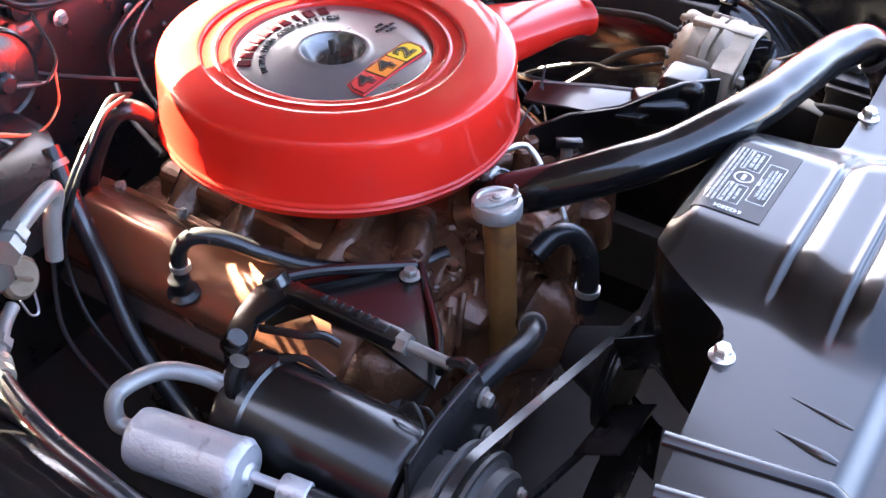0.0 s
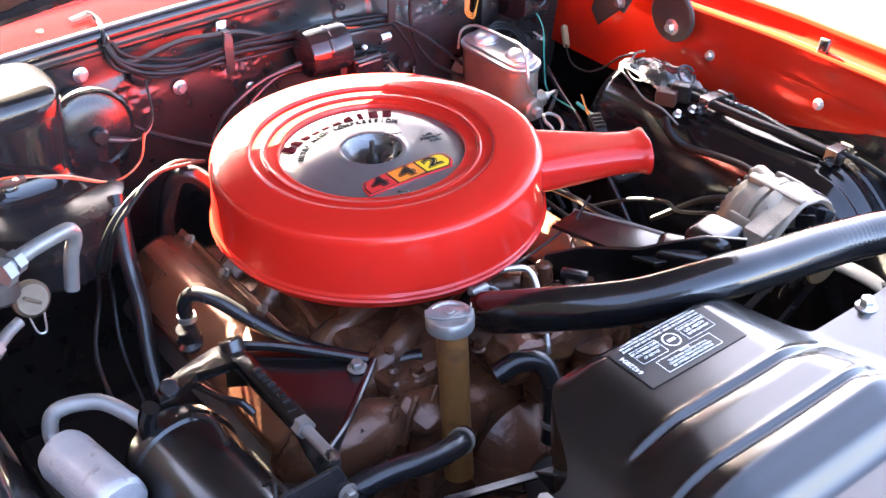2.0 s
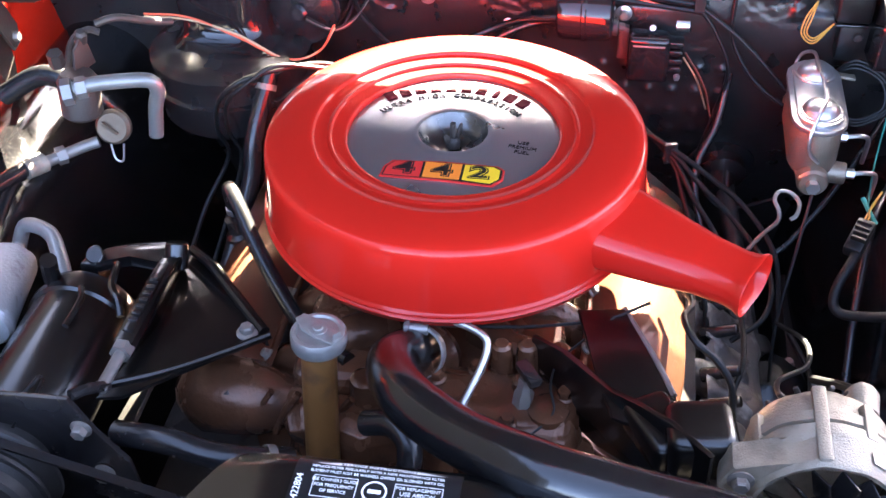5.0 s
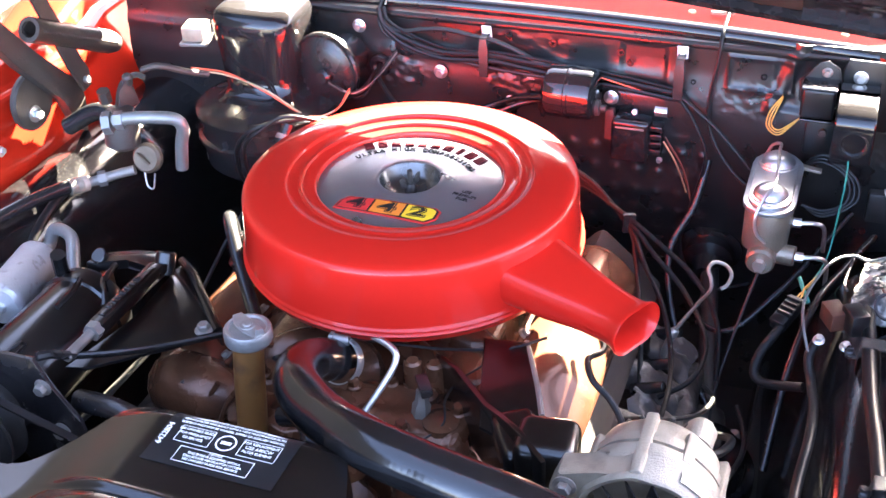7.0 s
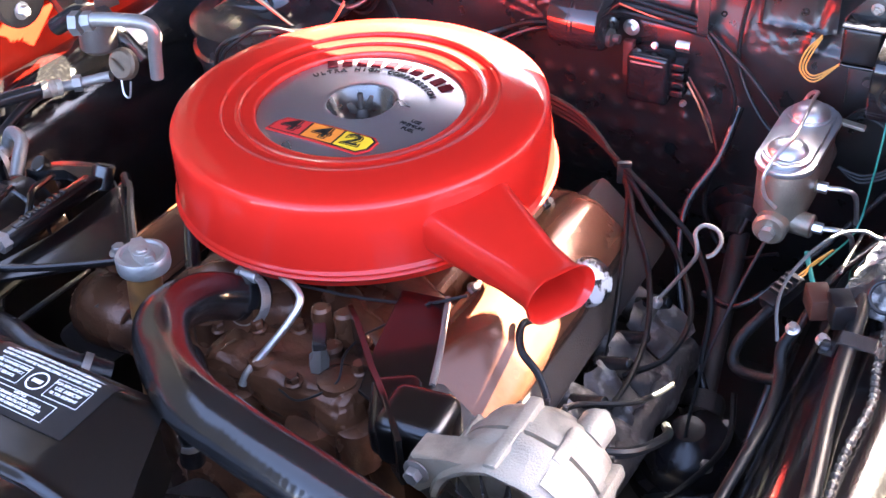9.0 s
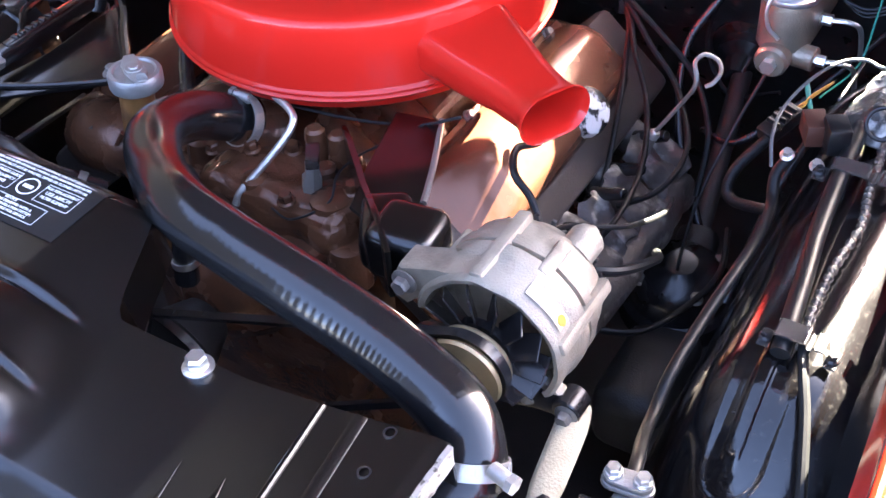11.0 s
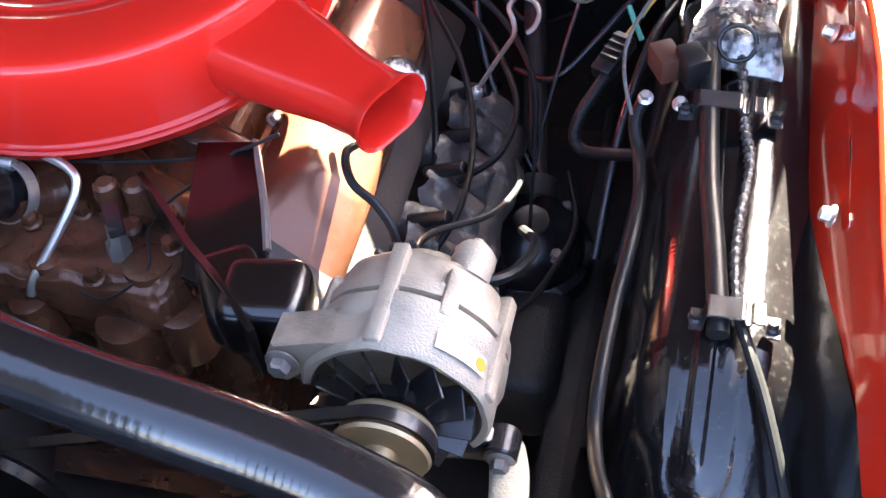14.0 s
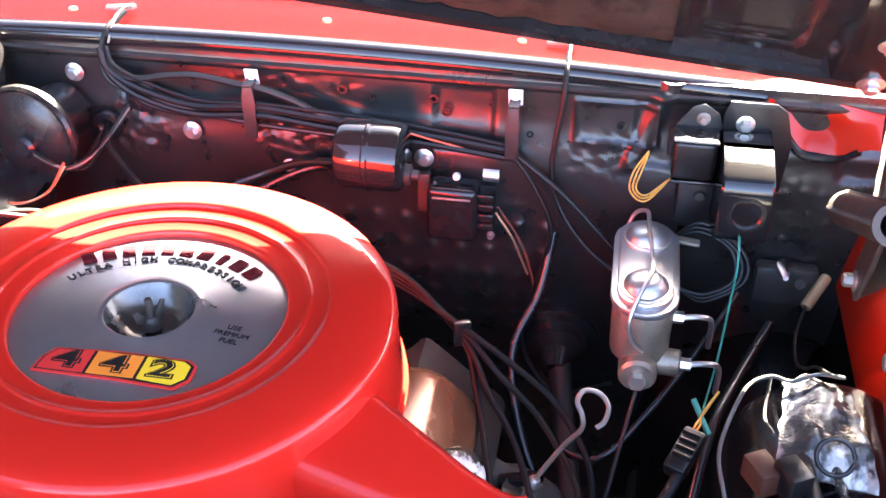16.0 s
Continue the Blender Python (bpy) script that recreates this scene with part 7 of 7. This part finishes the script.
foil_plate()
wire("pale_tube", "pale grey tube arching over the inner fender", [(0.520, -0.075, -0.105), (0.510, -0.05, -0.085), (0.507, -0.01, -0.08), (0.518, 0.03, -0.07), (0.535, 0.07, -0.068), (0.556, 0.088, -0.07), (0.575, 0.09, -0.075), (0.60, 0.098, -0.07), (0.625, 0.104, -0.076)], 0.0018, mat("grey_tube", (0.07, 0.07, 0.068), 0.35, var=0.2), "tube", 10)
wire("pale_tube", "dark wire curling down to the relay", [(0.556, 0.088, -0.072), (0.55, 0.05, -0.085), (0.553, 0.01, -0.07)], 0.0015, BLACK_MATT, "tube", 8)
wire("thin_wire", "thin black wire with tan connector", [(0.612, 0.10, -0.072), (0.606, 0.14, -0.095), (0.604, 0.176, -0.128), (0.603, 0.215, -0.150), (0.606, 0.257, -0.150), (0.616, 0.285, -0.129)], 0.0016, CABLE)
b = B()
lathe(b, [(0.0028, 0), (0.0060, 0.0004), (0.0064, 0.003), (0.0064, 0.041), (0.0058, 0.044), (0.0030, 0.044), (0.0028, 0.03), (0.0, 0.03)], (0.615, 0.282, -0.129), (0.022, 0.032, 0.020), 16)
cream_end = part("wire_connector", b, mat("tan_plastic", (0.19, 0.13, 0.075), 0.5, var=0.3, scale=60, bump=0.15))
b = B()
plate(b, [(-0.004, 0.0), (0.004, 0.0), (0.0045, 0.016), (0.002, 0.021), (-0.002, 0.021), (-0.0045, 0.016)], (0.598, 0.330, -0.126), (0.8, 0.3, -0.2), (-0.4, 0.8, 0.45), 0.001, 0.0004)
rod(b, (0.598, 0.331, -0.127), (0.606, 0.372, -0.140), 0.0035, seg=8)
tagged(part("terminal_tab", b, STEEL), "small bright metal terminal tab on a firewall stud", "terminal")
tagged(cream_end, "tan plastic bullet connector on a thin wire", "connector")


def loom_connector():
    t = thing("loom_connector", "dark plastic loom connector with green tie", "connector", (0.488, 0.07, -0.17))
    b = B()
    box(b, (0.488, 0.066, -0.158), (0.022, 0.05, 0.018), Matrix.Rotation(-0.45, 3, "Z") @ Matrix.Rotation(0.3, 3, "X"), 0.003)
    for k in range(4):
        box(b, (0.484 + 0.003 * k, 0.054 + 0.008 * k, -0.150 + 0.002 * k), (0.018, 0.003, 0.006), Matrix.Rotation(-0.45, 3, "Z"), 0.0008)
    part("housing", b, DARK_PLASTIC, t)
    b = B()
    tube(b, [(0.495, 0.125, -0.140), (0.503, 0.112, -0.150), (0.512, 0.098, -0.160)], 0.003, 8)
    part("tie", b, WIRE_GREEN, t, "bright green tie")
    for i in range(2):
        b = B()
        tube(b, [(0.492, 0.085, -0.155), (0.498 + 0.004 * i, 0.10, -0.152), (0.504, 0.112, -0.150 + 0.003 * i), (0.52, 0.14, -0.14)], 0.0014, 6)
        part("lead", b, WIRE_YELLOW, t)
    b = B()
    tube(b, [(0.486, 0.05, -0.163), (0.476, 0.03, -0.172), (0.464, 0.012, -0.188), (0.460, -0.002, -0.206), (0.470, -0.012, -0.214), (0.495, -0.02, -0.208), (0.522, -0.03, -0.196)], 0.0062, 12)
    part("loom", b, mat("taped_loom", (0.0045, 0.0045, 0.005), 0.5, var=0.6, scale=60, bump=0.6, spec=0.25), t, "tape-wrapped black loom")


loom_connector()
wire("brake_pipe", "thin dark brake pipe down the firewall", [(0.44, 0.156, -0.165), (0.425, 0.10, -0.22), (0.41, 0.05, -0.30), (0.41, 0.0, -0.40)], 0.0022, CABLE, "pipe")
for i in range(3):
    wire("coiled_pipe", "dark coiled brake pipe beside the master cylinder", [(0.47, 0.35, -0.10), (0.50, 0.345, -0.085 + 0.006 * i), (0.535 + 0.006 * i, 0.335, -0.10), (0.54 + 0.006 * i, 0.32, -0.13), (0.51, 0.31, -0.145 - 0.005 * i), (0.48, 0.31, -0.14)], 0.0025, CABLE, "pipe", group="coiled pipes")

# steering shaft and frame deep on the driver's side
def steering():
    t = thing("steering_shaft", "dark steering shaft and boot low beside the engine", "shaft", (0.40, 0.2, -0.35))
    b = B()
    rod(b, (0.350, 0.39, -0.305), (0.40, 0.10, -0.42), 0.014, seg=16)
    part("shaft", b, BLACK_MATT, t)
    b = B()
    lathe(b, [(0, 0.075), (0.016, 0.075), (0.024, 0.05), (0.038, 0.04), (0.040, 0.025), (0.052, 0.02), (0.054, 0.0), (0, 0.0)], (0.345, 0.425, -0.30), (0.05, -1, -0.25), 36)
    part("boot", b, BLACK_SATIN, t, "round black rubber boot")
    b = B()
    lathe(b, [(0, 0), (0.026, 0), (0.028, 0.006), (0.028, 0.03), (0.020, 0.036), (0, 0.036)], (0.395, 0.13, -0.41), (0.15, -0.9, -0.35), 20)
    part("joint", b, BLACK_MATT, t)


steering()


def steering_box():
    t = thing("steering_box", "dark cast steering box deep in the bay", "steering box", (0.42, 0.02, -0.52))
    b = B()
    lathe(b, [(0, 0.085), (0.02, 0.084), (0.03, 0.075), (0.045, 0.07), (0.058, 0.055), (0.062, 0.03), (0.072, 0.026), (0.074, 0.0), (0.05, -0.06), (0, -0.06)], (0.405, 0.04, -0.45), (0.05, -0.15, 1), 40)
    part("housing", b, BLACK_SATIN, t)
    b = B()
    box(b, (0.42, -0.08, -0.48), (0.09, 0.16, 0.10), bev=0.025, seg=3)
    part("gear_case", b, BLACK_MATT, t)
    for k in range(4):
        a = radians(45 + 90 * k)
        hexbolt("cover_bolt", (0.405 + 0.052 * math.cos(a), 0.036 + 0.052 * math.sin(a), -0.392), (0.05, -0.15, 1), 0.007, STEEL_DARK, t, "", 1.3, 0.007)
    b = B()
    box(b, (0.50, -0.10, -0.52), (0.09, 0.9, 0.12), bev=0.012)
    tagged(part("frame_rail", b, BLACK_MATT), "dark frame rail deep in the bay", "frame rail")


steering_box()
wire("column_hose", "dark hose dropping below the master cylinder", [(0.335, 0.37, -0.12), (0.325, 0.33, -0.18), (0.30, 0.28, -0.24), (0.33, 0.20, -0.32), (0.40, 0.12, -0.40)], 0.006, BLACK_RUBBER, "hose", 12)
wire("column_hose", "dark hose curving behind the master cylinder", [(0.55, 0.34, -0.16), (0.51, 0.28, -0.20), (0.46, 0.22, -0.25), (0.41, 0.18, -0.29), (0.36, 0.20, -0.30)], 0.0045, BLACK_RUBBER, "hose", 12)
wire("column_hose", "dark hose along the inner fender wall", [(0.585, 0.30, -0.17), (0.55, 0.22, -0.18), (0.52, 0.14, -0.19), (0.50, 0.05, -0.24), (0.49, -0.05, -0.33)], 0.0055, BLACK_RUBBER, "hose", 12)
wire("cable", "dark cable looping over the steering box", [(0.36, -0.16, -0.33), (0.42, -0.12, -0.345), (0.45, -0.05, -0.35), (0.46, 0.02, -0.355), (0.44, 0.10, -0.36)], 0.004, CABLE, "cable", 8)
b = B()
for x, z in ((0.600, -0.135), (0.622, -0.15)):
    rod(b, (x, 0.372, z), (x - 0.004, 0.345, z + 0.006), 0.007, seg=12)
box(b, (0.603, 0.362, -0.155), (0.07, 0.02, 0.05), bev=0.005)
tagged(part("wiring_block", b, BLACK_MATT), "small black wiring block on the firewall", "connector")

# ---- belts, fan and lower hoses at the front ----
def belt(name, c1, r1, c2, r2, y, w=0.010, th=0.006):
    (x1, z1), (x2, z2) = c1, c2
    d = math.hypot(x2 - x1, z2 - z1)
    a = math.atan2(z2 - z1, x2 - x1)
    k = math.acos((r1 - r2) / d)
    b = B()
    loop = []
    for i in range(25):
        t = a + k + (2 * math.pi - 2 * k) * i / 24
        loop.append((x1 + r1 * math.cos(t), z1 + r1 * math.sin(t), math.cos(t), math.sin(t)))
    for i in range(25):
        t = a - k + 2 * k * i / 24
        loop.append((x2 + r2 * math.cos(t), z2 + r2 * math.sin(t), math.cos(t), math.sin(t)))
    rows = [[b.verts.new((x + cx * e, y + s * w / 2 * f, z + cz * e)) for e, s, f in ((0, -1, 0.6), (0, 1, 0.6), (th, 1, 1), (th, -1, 1))] for x, z, cx, cz in loop]
    n = len(rows)
    for i in range(n):
        p, q = rows[i], rows[(i + 1) % n]
        for j in range(4):
            b.faces.new((p[j], p[(j + 1) % 4], q[(j + 1) % 4], q[j]))
    return tagged(part(name, b, BLACK_RUBBER), "worn black rubber drive belt", "belt", "belts")


belt("drive_belt", (-0.402, -0.158), 0.0625, (0.0, -0.31), 0.078, -0.435)
belt("drive_belt", (0.395, -0.098), 0.031, (0.0, -0.31), 0.070, -0.4365)


def fan():
    t = thing("cooling_fan", "dark engine cooling fan behind the shroud", "fan", (0, -0.46, -0.31))
    b = B()
    lathe(b, [(0, -0.44), (0.07, -0.44), (0.08, -0.435), (0.07, -0.43), (0.08, -0.425), (0.05, -0.41), (0.03, -0.36), (0, -0.36)], (0, 0, -0.31), (0, 1, 0), 36)
    part("pulley", b, BLACK_MATT, t)
    for i in range(7):
        a = 2 * math.pi * i / 7 + 0.3
        b = B()
        rt = Matrix.Rotation(-a, 3, "Y") @ Matrix.Rotation(0.5, 3, "X")
        box(b, Vector((0.11 * math.cos(a), -0.47, -0.31 + 0.11 * math.sin(a))), (0.11, 0.06, 0.003), rt, 0.001)
        part("blade", b, BLACK_SATIN, t)


fan()
lower = thing("lower_hose", "black rubber hose in front of the filler tube", "hose", (-0.2, -0.37, -0.16))
b = B()
tube(b, [(-0.30, -0.36, -0.155), (-0.24, -0.37, -0.146), (-0.19, -0.378, -0.150), (-0.15, -0.372, -0.158), (-0.12, -0.35, -0.18)], 0.014, 14, 6)
part("hose", b, BLACK_RUBBER, lower)
b = B()
lathe(b, [(0.0142, 0), (0.0158, 0), (0.0158, 0.009), (0.0142, 0.009)], (-0.140, -0.3665, -0.163), (0.75, 0.45, -0.45), 24)
part("clamp_band", b, STEEL_DARK, lower, "dull steel clamp")
wire("bypass_hose", "short bent black bypass hose", [(-0.045, -0.315, -0.150), (-0.015, -0.325, -0.136), (0.005, -0.342, -0.140), (0.008, -0.36, -0.165), (0.003, -0.368, -0.21), (0.0, -0.37, -0.24)], 0.0135, BLACK_RUBBER, "hose", 14)
b = B()
lathe(b, [(0.0138, 0), (0.0155, 0), (0.0155, 0.008), (0.0138, 0.008)], (0.003, -0.368, -0.215), (0, 0.02, 1), 24)
tagged(part("hose_clamp", b, STEEL), "bright hose clamp on the bypass hose", "clamp")


def breather():
    t = thing("breather_hose", "black breather hose from the valve cover grommet", "hose", (-0.285, 0.005, -0.20))
    b = B()
    tube(b, [(-0.285, 0.012, -0.165), (-0.288, 0.008, -0.125), (-0.280, -0.008, -0.102), (-0.262, -0.035, -0.104), (-0.235, -0.07, -0.128), (-0.205, -0.106, -0.150), (-0.165, -0.155, -0.163), (-0.126, -0.195, -0.165), (-0.085, -0.222, -0.160)], 0.0098, 16, 6)
    part("hose", b, BLACK_RUBBER, t)
    b = B()
    lathe(b, [(0, 0), (0.020, 0), (0.021, 0.006), (0.014, 0.010), (0.013, 0.03), (0, 0.03)], (-0.283, 0.012, -0.192), (-0.25, 0, 0.95), 24)
    part("grommet", b, BLACK_RUBBER, t)
    b = B()
    lathe(b, [(0.0102, 0), (0.012, 0), (0.012, 0.008), (0.0102, 0.008)], (-0.286, 0.011, -0.152), (-0.05, 0, 1), 24)
    part("band", b, STEEL, t)


breather()


def compressor_mount():
    t = thing("compressor_mount", "black pressed steel compressor mounting bracket", "bracket", (-0.33, -0.30, -0.16))
    b = B()
    plate(b, [(-0.11, -0.02), (-0.105, 0.070), (-0.06, 0.082), (0.014, 0.084), (0.030, 0.04), (0.06, 0.0), (0.07, -0.10), (0.0, -0.12)], (-0.33, -0.392, -0.15), (1, 0, 0), (0, 0, 1), 0.006, 0.002)
    tube(b, [(-0.316, -0.390, -0.068), (-0.308, -0.375, -0.074), (-0.300, -0.350, -0.094)], 0.006, 8, 4)
    part("front_plate", b, BLACK_SATIN, t)
    b = B()
    plate(b, [(-0.10, -0.045), (0.05, -0.045), (0.06, -0.01), (-0.08, 0.012)], (-0.315, -0.25, -0.205), (0.05, 1, 0), (1, 0, 0.9), 0.005, 0.001)
    part("side_plate", b, BLACK_MATT, t)
    hexbolt("mount_bolt", (-0.31, -0.399, -0.105), (0, -1, 0), 0.008, STEEL_DARK, t, "", 1.4, 0.008)
    hexbolt("mount_bolt", (-0.30, -0.399, -0.17), (0, -1, 0), 0.008, STEEL_DARK, t, "", 1.4, 0.008)


compressor_mount()
wire("clutch_wire", "thin black wire draped over the compressor", [(-0.375, -0.345, -0.098), (-0.37, -0.36, -0.085), (-0.385, -0.385, -0.10), (-0.40, -0.40, -0.13), (-0.43, -0.41, -0.2)], 0.0022, CABLE)
wire("clutch_wire", "thin black wire draped over the compressor", [(-0.37, -0.35, -0.095), (-0.365, -0.375, -0.09), (-0.385, -0.40, -0.115), (-0.42, -0.415, -0.19)], 0.0018, CABLE)


def bay_mount():
    t = thing("radiator_mount", "black radiator mounting bracket with bolt", "bracket", (0.48, -0.70, -0.12))
    b = B()
    box(b, (0.465, -0.715, -0.108), (0.085, 0.075, 0.008), bev=0.002)
    box(b, (0.49, -0.68, -0.14), (0.012, 0.07, 0.06), bev=0.003)
    part("plate", b, BLACK_SATIN, t)
    hexbolt("bolt", (0.482, -0.694, -0.104), (0, 0, 1), 0.008, BLACK_SATIN, t, "", 1.5, 0.010)


bay_mount()
